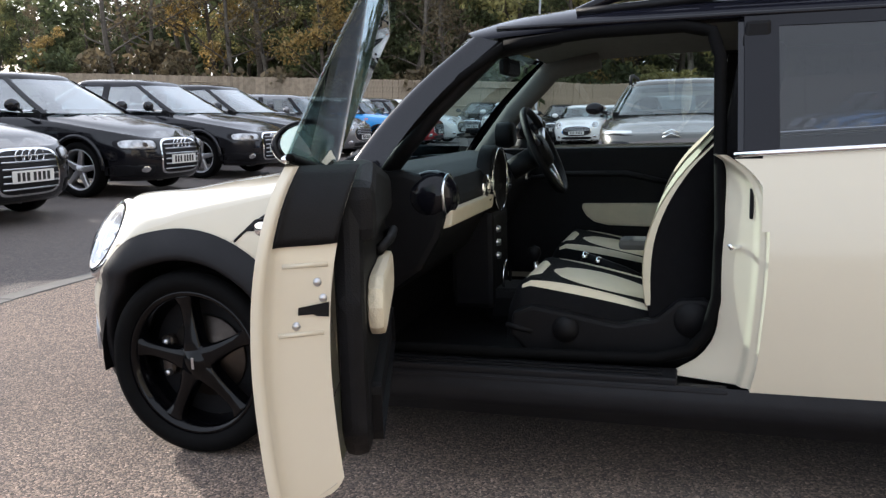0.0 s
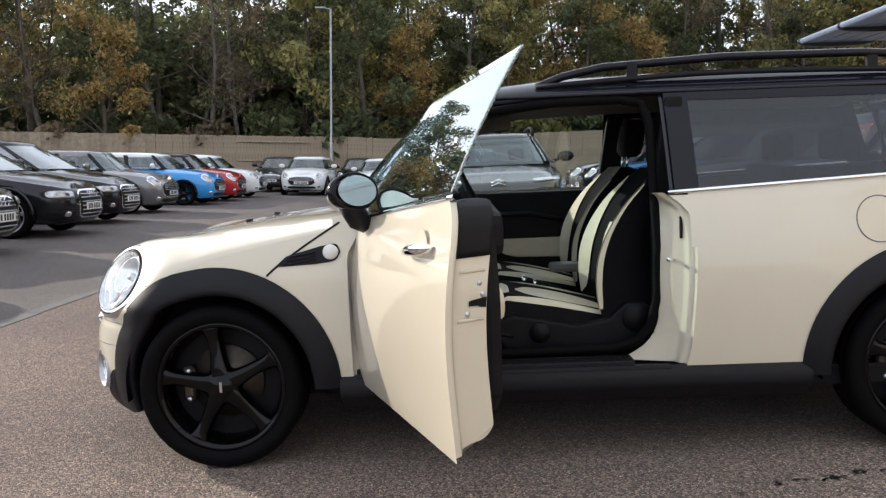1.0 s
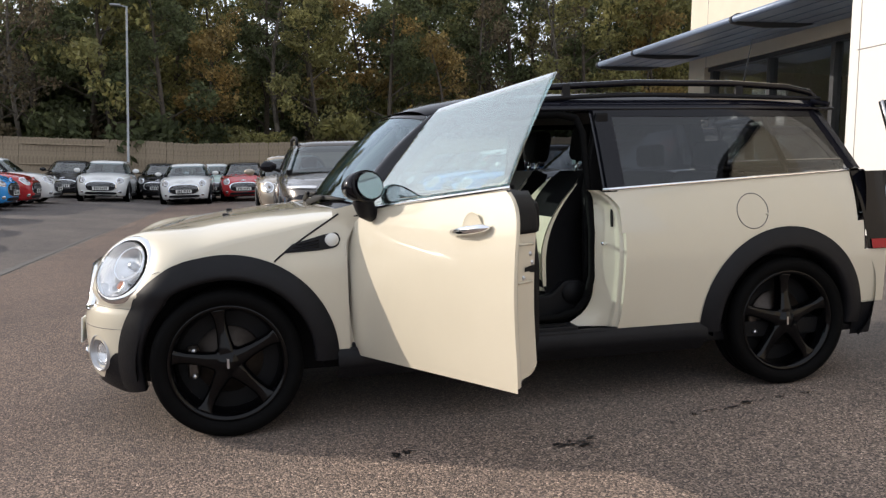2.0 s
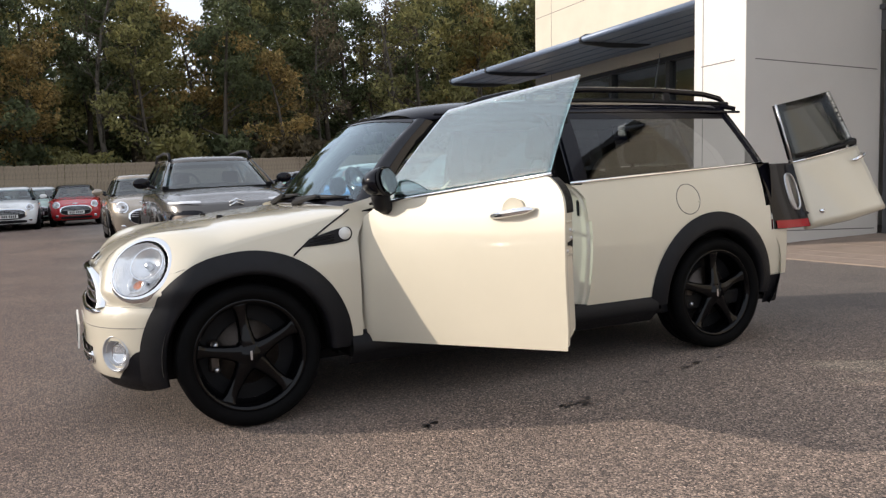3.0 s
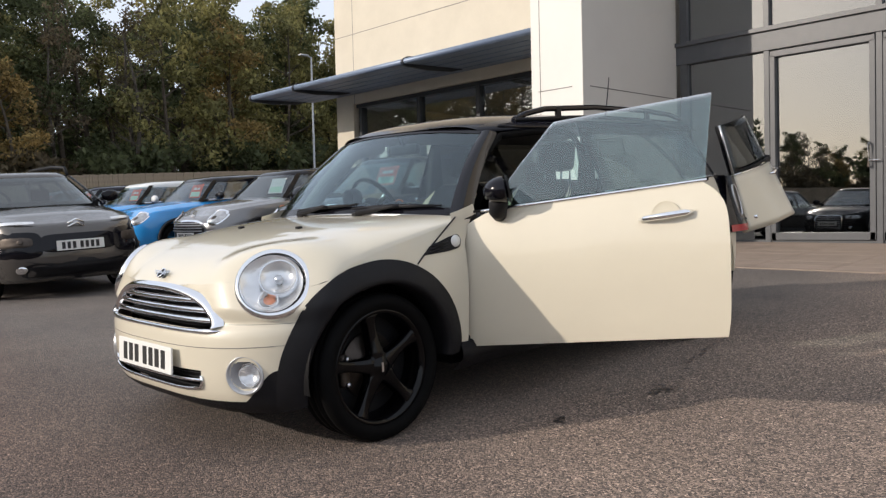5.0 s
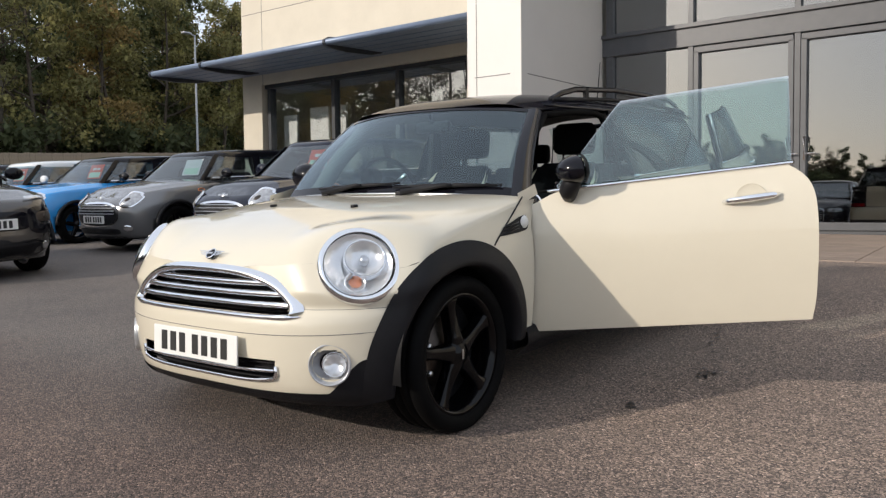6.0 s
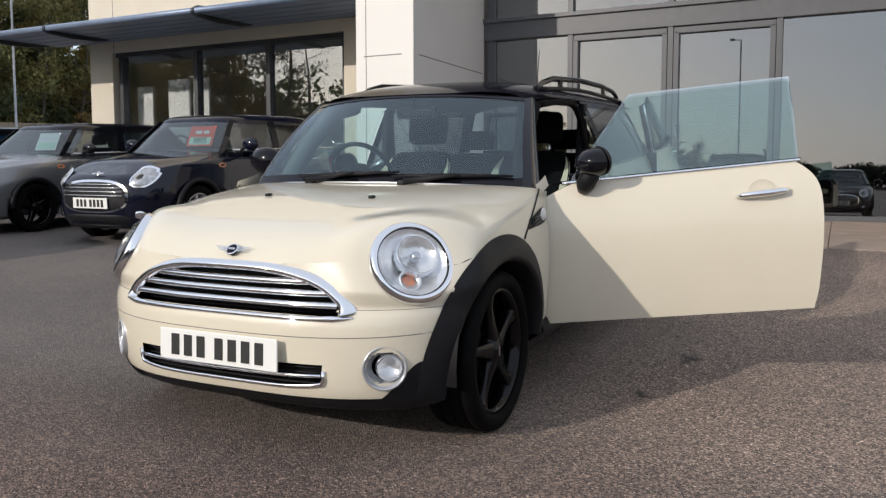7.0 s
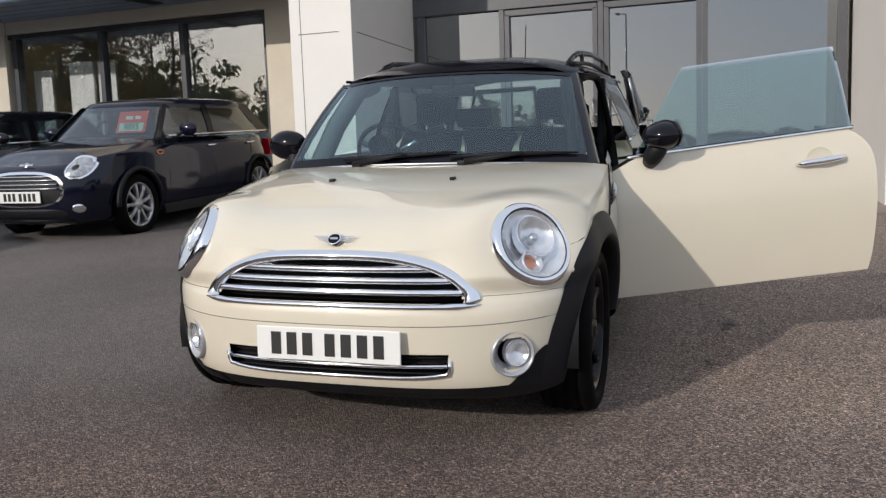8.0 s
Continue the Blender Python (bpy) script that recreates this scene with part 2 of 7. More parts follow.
    far.inputs["From Min"].default_value, far.inputs["From Max"].default_value = -2.66, -2.62
    L.new(sx.outputs["X"], far.inputs["Value"])
    dim = nt.nodes.new("ShaderNodeRGB")
    dim.outputs[0].default_value = (0.74, 0.75, 0.78, 1.0)
    lane = mix(1.0, mix(0.6, smooth.outputs[0], stones.outputs[0]), dim.outputs[0], "MULTIPLY")      # tarmac beyond the kerb, its colour multiplied darker
    both = mix(far.outputs[0], lane, near)
    patch = ramp(noise_tex(0.55, 6.0).outputs["Fac"], [(0.3, (0.72, 0.72, 0.73)), (0.62, (1.1, 1.08, 1.05))])
    col = mix(1.0, both, patch.outputs[0], "MULTIPLY")
    spots = ramp(noise_tex(3.2, 3.0).outputs["Fac"], [(0.70, (1, 1, 1)), (0.74, (0.45, 0.45, 0.46))])
    col = mix(1.0, col, spots.outputs[0], "MULTIPLY")
    L.new(col, b.inputs["Base Color"])
    b.inputs["Roughness"].default_value = 0.85
    bp = nt.nodes.new("ShaderNodeBump")
    bp.inputs["Strength"].default_value, bp.inputs["Distance"].default_value = 0.75, 0.006
    L.new(vor.outputs["Distance"], bp.inputs["Height"])
    bp.invert = True
    L.new(bp.outputs["Normal"], b.inputs["Normal"])
    return m


# far leaves darkened in colour for the shaded side they turn this way
FAR_LEAF = mat("leaves_far_shaded", (0.03, 0.036, 0.02), 0.8, vary=0.5, scale=0.3, island=0.4, spec=0.2)
ASPHALT = asphalt()
STAIN = mat("oil_stain", (0.018, 0.018, 0.019), 0.35, vary=0.3, scale=20)
APRON = mat("apron_slab", (0.30, 0.235, 0.19), 0.85, vary=0.2, scale=3, bump=0.3, bscale=120)

LIT = mat("lit_tube", (1.0, 0.97, 0.9), 0.5, emit=14.0)
# ---------------------------------------------------------------- mesh helpers
def link_mesh(name, verts, faces, material, parent=None, label="", smooth=False, matrix=None):
    me = bpy.data.meshes.new(name)
    me.from_pydata([tuple(v) for v in verts], [], faces)
    if smooth:
        me.shade_smooth()
    for m in (material if isinstance(material, (list, tuple)) else (material,)):
        me.materials.append(m)
    me.update()
    ob = new(name, me)
    if parent is not None:
        ob.parent = parent
    if matrix is not None:
        ob.matrix_basis = matrix
    if label:
        ob["label"] = label
    return ob


def part(name, bm, material, parent=None, label="", smooth=False):
    bmesh.ops.recalc_face_normals(bm, faces=bm.faces)
    me = bpy.data.meshes.new(name)
    bm.to_mesh(me)
    bm.free()
    if smooth:
        me.shade_smooth()
    me.materials.append(material)
    ob = new(name, me)
    if parent is not None:
        ob.parent = parent
    if label:
        ob["label"] = label
    return ob


def box_bm(x0, y0, z0, x1, y1, z1, bevel=0.0, seg=2, bm=None):
    own = bmesh.new()
    bmesh.ops.create_cube(own, size=1.0)
    for v in own.verts:
        v.co = Vector(((x0 + x1) / 2 + v.co.x * (x1 - x0), (y0 + y1) / 2 + v.co.y * (y1 - y0), (z0 + z1) / 2 + v.co.z * (z1 - z0)))
    if bevel:
        bmesh.ops.bevel(own, geom=own.edges[:], offset=bevel, segments=seg, affect="EDGES", profile=0.6)
    if bm is None:
        return own
    tmp = bpy.data.meshes.new("tmp")
    own.to_mesh(tmp)
    own.free()
    bm.from_mesh(tmp)
    bpy.data.meshes.remove(tmp)
    return bm


def box(name, a, b, material, parent=None, bevel=0.0, label="", seg=2):
    return part(name, box_bm(*a, *b, bevel, seg), material, parent, label, smooth=False)


def grid(name, fn, nu, nv, material, parent=None, label="", thick=0.0, skip=None):
    """A smooth sheet from fn(u, v), u and v from 0 to 1, with a thickness."""
    verts, faces = [], []
    for i in range(nu + 1):
        for j in range(nv + 1):
            verts.append(Vector(fn(i / nu, j / nv)))
    for i in range(nu):
        for j in range(nv):
            a = i * (nv + 1) + j
            q = (a, a + 1, a + nv + 2, a + nv + 1)
            if skip and skip(sum((verts[k] for k in q), Vector()) / 4):
                continue
            faces.append(q)
    ob = link_mesh(name, verts, faces, material, parent, label, smooth=True)
    if thick:
        s = ob.modifiers.new("thick", "SOLIDIFY")
        s.thickness, s.offset = thick, 0.0
    return ob


def lathe(name, prof, material, parent=None, label="", seg=48, axis="Y", centre=(0, 0, 0), smooth=True):
    """A ring turned from prof, pairs of (radius, along)."""
    verts, faces = [], []
    n = len(prof)
    for i in range(seg):
        a = 2 * math.pi * i / seg
        for r, h in prof:
            p = (r * math.cos(a), h, r * math.sin(a)) if axis == "Y" else ((r * math.cos(a), r * math.sin(a), h) if axis == "Z" else (h, r * math.cos(a), r * math.sin(a)))
            verts.append(Vector(p) + Vector(centre))
    for i in range(seg):
        k = (i + 1) % seg
        for j in range(n - 1):
            faces.append((i * n + j, i * n + j + 1, k * n + j + 1, k * n + j))
    ob = link_mesh(name, verts, faces, material, parent, label, smooth=smooth)
    return ob


def tube(name, pts, r, material, parent=None, label="", seg=8, flat=1.0, cyclic=False):
    """A rod of radius r (a number or one for each point) along pts."""
    pts = [Vector(p) for p in pts]
    n = len(pts)
    verts, faces = [], []
    up0 = Vector((0, 0, 1))
    for i, p in enumerate(pts):
        d = (pts[(i + 1) % n] - pts[i - 1]) if cyclic else (pts[min(i + 1, n - 1)] - pts[max(i - 1, 0)])
        d.normalize()
        s = d.cross(up0)
        if s.length < 1e-3:
            s = d.cross(Vector((1, 0, 0)))
        s.normalize()
        t = s.cross(d)
        rr = r[i] if isinstance(r, (list, tuple)) else r
        for k in range(seg):
            a = 2 * math.pi * k / seg
            verts.append(p + s * (rr * math.cos(a)) + t * (rr * flat * math.sin(a)))
    for i in range(n if cyclic else n - 1):
        j = (i + 1) % n
        for k in range(seg):
            l = (k + 1) % seg
            faces.append((i * seg + k, i * seg + l, j * seg + l, j * seg + k))
    if not cyclic:
        faces.append(tuple(range(seg))[::-1])
        faces.append(tuple((n - 1) * seg + k for k in range(seg)))
    return link_mesh(name, verts, faces, material, parent, label, smooth=True)


def slab(name, outline, a, b, material, parent=None, label="", bevel=0.0, plane="XZ"):
    """A flat plate with the given outline, from a to b across it."""
    bm = bmesh.new()
    def put(p, h):
        return (p[0], h, p[1]) if plane == "XZ" else ((h, p[0], p[1]) if plane == "YZ" else (p[0], p[1], h))
    lo = [bm.verts.new(put(p, a)) for p in outline]
    hi = [bm.verts.new(put(p, b)) for p in outline]
    bm.faces.new(lo)
    bm.faces.new(hi[::-1])
    n = len(outline)
    for i in range(n):
        bm.faces.new((lo[i], lo[(i + 1) % n], hi[(i + 1) % n], hi[i]))
    if bevel:
        bmesh.ops.recalc_face_normals(bm, faces=bm.faces)
        bmesh.ops.bevel(bm, geom=bm.edges[:], offset=bevel, segments=2, affect="EDGES", profile=0.6)
    return part(name, bm, material, parent, label)


def empty(name, m=None, label="", category="", group=""):
    ob = new(name)
    ob.empty_display_size = 0.2
    if m is not None:
        ob.matrix_basis = m
    return tagged(ob, label, category, group)


def interp(table, x):
    xs = [p[0] for p in table]
    ys = [p[1] for p in table]
    return float(np.interp(x, xs, ys))


def soft(table, x):
    """Smooth interpolation through a table of (x, value)."""
    if x <= table[0][0]:
        return table[0][1]
    for i in range(len(table) - 1):
        (x0, y0), (x1, y1) = table[i], table[i + 1]
        if x <= x1:
            xm, ym = table[max(i - 1, 0)]
            xp, yp = table[min(i + 2, len(table) - 1)]
            m0 = (y1 - ym) / (x1 - xm)
            m1 = (yp - y0) / (xp - x0)
            h = x1 - x0
            t = (x - x0) / h
            return (2 * t**3 - 3 * t**2 + 1) * y0 + (t**3 - 2 * t**2 + t) * h * m0 + (-2 * t**3 + 3 * t**2) * y1 + (t**3 - t**2) * h * m1
    return table[-1][1]


def ground_lift(x):
    """Beyond the kerb line the ground runs level instead of falling."""
    d = max(0.0, -2.7 - x)
    return d * 0.05 + 0.07 * min(1.0, d / 1.6)


def ground_z(x, y):
    return 0.04997 * x + 0.01091 * y + ground_lift(x)


def lot(x, y, rz=0.0, z=0.0):
    """A pose on the sloping forecourt, square to its surface."""
    if x < -2.7:
        return pose(x, y, ground_z(x, y) + z, 0.62, 0, 0) @ pose(0, 0, 0, 0, 0, rz)
    return SLOPE @ pose(x, y, z, 0, 0, rz)


def upright(x, y, rz=0.0, sink=0.05):
    """A plumb pose on the forecourt."""
    return pose(x, y, ground_z(x, y) - sink, 0, 0, rz)
# ---------------------------------------------------------------- ground
def build_ground():
    n, R = 60, 260.0
    cs = [math.copysign(abs(k / (n / 2)) ** 2.2, k) * R for k in range(-n // 2, n // 2 + 1)]
    xs = sorted(cs + [-2.7, -3.1, -3.5, -3.9, -4.31])
    verts = [(x, y, ground_lift(x)) for x in xs for y in cs]
    w = n + 1
    faces = [(i * w + j, (i + 1) * w + j, (i + 1) * w + j + 1, i * w + j + 1) for i in range(len(xs) - 1) for j in range(n)]
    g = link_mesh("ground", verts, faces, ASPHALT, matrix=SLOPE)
    tagged(g, "worn grey asphalt forecourt with pale chippings", "ground", kind="structure")
    # wooded bank behind the fence
    bank = []
    xs = [-70 + 5 * k for k in range(27)]
    for x in xs:
        fy = fence_y(x) + 0.6
        for dy, h in ((0, 0.0), (2.0, 0.7), (6.0, 1.8), (14.0, 2.6), (40.0, 3.0)):
            bank.append((x, fy + dy, ground_z(x, fy + dy) + h - 0.05 + 0.25 * noise.noise(Vector((x * 0.3, dy, 0)))))
    bf = [(i * 5 + j, (i + 1) * 5 + j, (i + 1) * 5 + j + 1, i * 5 + j + 1) for i in range(len(xs) - 1) for j in range(4)]
    b = link_mesh("bank", bank, bf, SOIL, smooth=True)
    tagged(b, "rising bank of leaf litter under the trees", "bank", kind="structure")


def fence_y(x):
    return interp([(-70, 10.0), (-40, 22.0), (-20, 30.0), (-7.7, 34.0), (12, 35.5), (60, 42.0)], x)


build_ground()


def build_kerb():
    k = tagged(empty("kerb", SLOPE.copy()), "flush line of pale concrete edging blocks", "kerb", kind="structure")
    bm = box_bm(-0.085, -0.45, -0.06, 0.085, 0.45, 0.006, 0.006, 1)
    first = part("kerb_block", bm, KERB, k)
    first.location = (-2.62, -3.0, 0)
    for i in range(1, 22):
        c = first.copy()
        scene.collection.objects.link(c)
        c.location = (-2.62 - 0.012 * i + random.uniform(-0.004, 0.004), -3.0 + 0.906 * i, random.uniform(-0.002, 0.002))


build_kerb()


def build_stains():
    rng = random.Random(5)
    runs = [([(1.20, -1.30), (1.27, -1.27), (1.31, -1.33), (1.36, -1.24), (1.33, -1.40)], "dark oily squiggle on the asphalt"),
            ([(1.88, -1.10), (1.98, -1.07), (2.06, -1.08), (2.14, -1.04), (2.26, -1.01)], "long thin dark drip stain on the asphalt"),
            ([(0.60, -1.22), (0.64, -1.20), (0.66, -1.16)], "small dark drip mark on the asphalt"),
            ([(2.36, -0.99), (2.40, -0.985)], "dark drip spot on the asphalt"), ([(2.52, -0.96), (2.60, -0.95)], "dark drip spot on the asphalt")]
    for pts, lab in runs:
        verts, faces = [], []
        for i in range(len(pts) - 1):
            for _ in range(7):
                q = rng.random()
                px = pts[i][0] + (pts[i + 1][0] - pts[i][0]) * q + rng.gauss(0, 0.010)
                py = pts[i][1] + (pts[i + 1][1] - pts[i][1]) * q + rng.gauss(0, 0.008)
                r = rng.uniform(0.002, 0.0095)
                base = len(verts)
                for a in range(10):
                    t = 2 * math.pi * a / 10
                    rr = r * rng.uniform(0.5, 1.4)
                    verts.append((px + rr * 1.5 * math.cos(t), py + rr * math.sin(t), 0.004 + 0.0002 * len(faces)))
                faces.append(tuple(range(base, base + 10)))
        ob = link_mesh("stain", verts, faces, STAIN, matrix=SLOPE)
        tagged(ob, lab, "stain", group="drip stains", kind="structure")


build_stains()


# ---------------------------------------------------------------- fence
def build_fence():
    f = tagged(empty("fence"), "close-boarded pale timber fence round the car park", "fence", kind="structure")
    random.seed(11)
    H = 2.42
    bm_far = ([], [])

    def board_mesh(w):
        b = box_bm(-w / 2, -0.011, 0.0, w / 2, 0.011, H, 0.004, 1)
        me = bpy.data.meshes.new("board")
        b.to_mesh(me)
        b.free()
        me.materials.append(TIMBER)
        return me

    meshes = [board_mesh(0.142), board_mesh(0.147), board_mesh(0.137)]
    x, count = -46.0, 0
    while x < 46:
        y = fence_y(x)
        dy = fence_y(x + 0.1) - y
        ang = math.atan2(dy, 0.1)
        z = ground_z(x, y) - 0.04 + random.uniform(-0.015, 0.015)
        yy = y + random.uniform(-0.008, 0.008)
        if -13.0 < x < 28.5 and count < 290:
            ob = bpy.data.objects.new("board", random.choice(meshes))
            scene.collection.objects.link(ob)
            ob.parent = f
            ob.matrix_basis = pose(x, yy, z, 0, random.uniform(-0.3, 0.3), math.degrees(ang))
            count += 1
        else:
            base = len(bm_far[0])
            c, s = math.cos(ang) * 0.071, math.sin(ang) * 0.071
            for sx, sy in ((-1, -0.011), (1, -0.011), (1, 0.011), (-1, 0.011)):
                for h in (0, H):
                    bm_far[0].append((x + sx * c, yy + sx * s + sy, z + h))
            bm_far[1].extend([(base, base + 2, base + 3, base + 1), (base + 2, base + 4, base + 5, base + 3), (base + 4, base + 6, base + 7, base + 5), (base + 6, base, base + 1, base + 7), (base + 1, base + 3, base + 5, base + 7)])
        x += 0.144 * math.cos(ang)
    far = link_mesh("far_boards", bm_far[0], bm_far[1], TIMBER, f)
    tagged(far, kind="stuff")
    x = -46.0
    while x < 46:
        y = fence_y(x) + 0.07
        box("fence_post", (x - 0.05, y - 0.05, ground_z(x, y) - 0.1), (x + 0.05, y + 0.05, ground_z(x, y) + H - 0.02), TIMBER, f, 0.006)
        x += 2.7
    for h in (0.4, 1.25, 2.1):
        pts = [(xx, fence_y(xx) + 0.05, ground_z(xx, fence_y(xx)) + h) for xx in range(-46, 47, 4)]
        tube("fence_rail", pts, 0.035, TIMBER, f, seg=4)


build_fence()


# ---------------------------------------------------------------- lamp posts
def lamp_post(x, y, h, head_dir=(-1, 0)):
    p = tagged(empty("street_lamp", upright(x, y, 0, 0.02)), "tall thin galvanised steel car park lamp post", "street lamp", group="car park lamps")
    tube("pole", [(0, 0, 0), (0, 0, 1.2), (0, 0, 1.21), (0, 0, h)], [0.085, 0.08, 0.055, 0.04], POST_GREY, p, seg=12)
    box("base_plate", (-0.16, -0.16, 0), (0.16, 0.16, 0.025), POST_GREY, p, 0.005)
    box("access_door", (-0.035, -0.09, 0.5), (0.035, -0.075, 0.85), POST_GREY, p, 0.004)
    dx, dy = head_dir
    tube("lamp_arm", [(0, 0, h - 0.03), (dx * 0.25, dy * 0.25, h + 0.02)], 0.03, POST_GREY, p)
    box("lantern", (dx * 0.45 - 0.22, dy * 0.45 - 0.12, h - 0.01), (dx * 0.45 + 0.22, dy * 0.45 + 0.12, h + 0.07), POST_GREY, p, 0.03)


lamp_post(-5.25, 33.3, 8.0)
lamp_post(21.05, 30.0, 7.6)
lamp_post(-27.2, 3.25, 8.75, (0, 1))
lamp_post(-38.0, -14.0, 8.0, (1, 0))


# ---------------------------------------------------------------- showroom building
FRONT, PIL = 8.9, 6.55


def build_building():
    zf = 0.40
    bd = empty("showroom_building", None, "cream rendered car showroom with glazed front and deep white portal", "building")

    def bx(name, a, b, m, parent=bd, bevel=0.0, label=""):
        return box(name, a, b, m, parent, bevel, label)

    # portal piers with panel joints
    for y0, y1 in ((3.04, 3.90), (-3.86, -2.96)):
        pier = bx("portal_pier", (PIL, y0, -0.1), (FRONT - 0.05, y1, 7.2), PANEL_WHITE, bevel=0.008, label="white panelled pier of the portal")
        for zj in (0.55, 2.58, 4.6, 6.6):
            bx("joint", (PIL - 0.002, y0 + 0.17, zj), (PIL + 0.01, y1 - 0.12, zj + 0.012), JOINT, pier)
            bx("joint", (PIL + 0.15, y0 - 0.002, zj), (FRONT - 0.12, y0 + 0.01, zj + 0.012), JOINT, pier)
        bx("joint", (PIL - 0.002, y1 - 0.16, 0.0), (PIL + 0.01, y1 - 0.15, 7.0), JOINT, pier)
    bx("portal_beam", (PIL, -3.86, 7.2), (FRONT - 0.05, 3.90, 8.2), PANEL_WHITE, bevel=0.008, label="white beam over the portal")
    # glazed screen
    gl = bx("curtain_wall_sill", (FRONT - 0.02, -2.96, 0.2), (FRONT + 0.16, 3.04, zf + 0.10), FRONT_LIT_GREY, label="anthracite frame of the glazed front")
    ys = [3.04, 1.68, 0.25, -1.15, -2.96]
    for y in ys:
        w = 0.075 if y not in (3.04, -2.96) else 0.11
        yy = min(max(y, -2.96 + w), 3.04 - w)
        bx("mullion", (FRONT - 0.045, yy - w / 2, zf), (FRONT + 0.12, yy + w / 2, 7.1), FRONT_LIT_GREY, gl, 0.004)
    for z0, z1 in ((3.08, 3.36), (5.2, 5.3), (7.05, 7.2)):
        bx("transom", (FRONT - 0.06, -2.96, z0), (FRONT + 0.12, 3.04, z1), FRONT_LIT_GREY, gl, 0.004)
    bx("transom_ledge", (FRONT - 0.10, -2.96, 3.34), (FRONT - 0.02, 3.04, 3.40), FRONT_LIT_GREY, gl, 0.004)
    for i in range(4):
        ya, yb = ys[i + 1], ys[i]
        for z0, z1 in ((zf + 0.10, 3.08), (3.36, 5.2), (5.3, 7.05)):
            p = bx("pane", (FRONT + 0.02, ya + 0.03, z0), (FRONT + 0.03, yb - 0.03, z1), SHOP_GLASS, gl)
            p.visible_shadow = False
    # door leaves with pulls
    for ya, yb, yh in ((0.25, 1.68, 0.36), (-1.15, 0.25, 0.14)):
        d = bx("door_leaf_rail", (FRONT - 0.05, ya + 0.05, 2.98), (FRONT + 0.05, yb - 0.05, 3.06), FRONT_LIT_GREY, gl, 0.004)
        bx("bottom_rail", (FRONT - 0.05, ya + 0.05, zf + 0.1), (FRONT + 0.05, yb - 0.05, zf + 0.2), FRONT_LIT_GREY, d, 0.004)
        for yy in (ya + 0.08, yb - 0.08):
            bx("stile", (FRONT - 0.05, yy - 0.035, zf + 0.1), (FRONT + 0.05, yy + 0.035, 3.0), FRONT_LIT_GREY, d, 0.004)
        tube("pull_handle", [(FRONT - 0.06, yh, 1.42), (FRONT - 0.11, yh, 1.42), (FRONT - 0.11, yh, 1.72), (FRONT - 0.06, yh, 1.72)], 0.014, CHROME, d)
        tube("lever", [(FRONT - 0.06, yh, 1.50), (FRONT - 0.1, yh, 1.50), (FRONT - 0.1, yh - 0.13, 1.5)], 0.01, CHROME, d)
    # wing with the shop window and canopy
    X, E = 8.75, 11.35
    wl = bx("wing_wall", (X, 3.90, 3.42), (X + 0.35, E, 9.0), PANEL_CREAM, label="cream rendered wall")
    bx("pier", (X, 10.75, -0.1), (X + 0.35, E, 3.42), PANEL_CREAM)
    bx("pier", (X, 3.90, -0.1), (X + 0.35, 5.5, 3.42), PANEL_CREAM)
    bx("plinth", (X + 0.02, 5.5, -0.1), (X + 0.35, 10.75, 0.75), PANEL_CREAM)
    bx("end_wall", (X + 0.35, E - 0.3, -0.1), (X + 14, E, 9.0), PANEL_CREAM)
    for zj in (4.9, 6.4):
        bx("joint", (X - 0.002, 3.95, zj), (X + 0.01, E - 0.02, zj + 0.012), JOINT, wl)
    bx("joint", (X - 0.002, 10.7, 3.4), (X + 0.01, 10.712, 8.9), JOINT, wl)
    win = bx("window_head", (X + 0.08, 5.5, 3.34), (X + 0.24, 10.75, 3.42), FRAME_GREY, label="anthracite framed shop window")
    bx("window_bottom", (X + 0.08, 5.5, 0.75), (X + 0.24, 10.75, 0.85), FRAME_GREY, win)
    for y in (5.54, 7.12, 8.76, 10.62):
        bx("window_mullion", (X + 0.08, y - 0.045, 0.85), (X + 0.24, y + 0.045, 3.34), FRAME_GREY, win, 0.004)
    for ya, yb in ((5.58, 7.08), (7.16, 8.72), (8.80, 10.58)):
        p = bx("pane", (X + 0.15, ya, 0.85), (X + 0.16, yb, 3.34), WINDOW_GLASS, win)
        p.visible_shadow = False
    bx("window_sill", (X - 0.05, 5.45, 0.70), (X + 0.1, 10.8, 0.75), FRAME_GREY, win, 0.005)
    # canopy of louvre blades on curved brackets
    can = empty("louvre_canopy", None, "grey metal sunshade canopy over the shop window", "canopy")
    for k in range(5):       # broad blades edge to edge under a cover sheet
        x0, z0 = X - 0.004 - 0.318 * k, 3.625 - 0.012 * k
        slab("blade", [(x0, z0), (x0 - 0.288, z0 - 0.012), (x0 - 0.290, z0 + 0.025), (x0, z0 + 0.037)], 3.95, 12.2, CANOPY, can, bevel=0.004)
    slab("cover_sheet", [(X - 0.002, 3.664), (X - 1.60, 3.604), (X - 1.60, 3.626), (X - 0.002, 3.69)], 3.95, 12.2, CANOPY, can)
    tube("nosing", [(X - 1.61, 3.95, 3.60), (X - 1.61, 12.22, 3.60)], 0.05, CANOPY, can, seg=14)
    for y in (12.2, 10.55, 7.2, 4.2):
        out = [(X + 0.02, 3.74), (X - 1.1, 3.69), (X - 1.42, 3.71), (X - 1.57, 3.69), (X - 1.67, 3.63), (X - 1.685, 3.58), (X - 1.65, 3.535), (X - 1.55, 3.515), (X - 1.1, 3.50), (X - 0.5, 3.54), (X - 0.25, 3.60)]
        slab("bracket", out, y - 0.025, y + 0.025, FRAME_GREY, can, bevel=0.004)
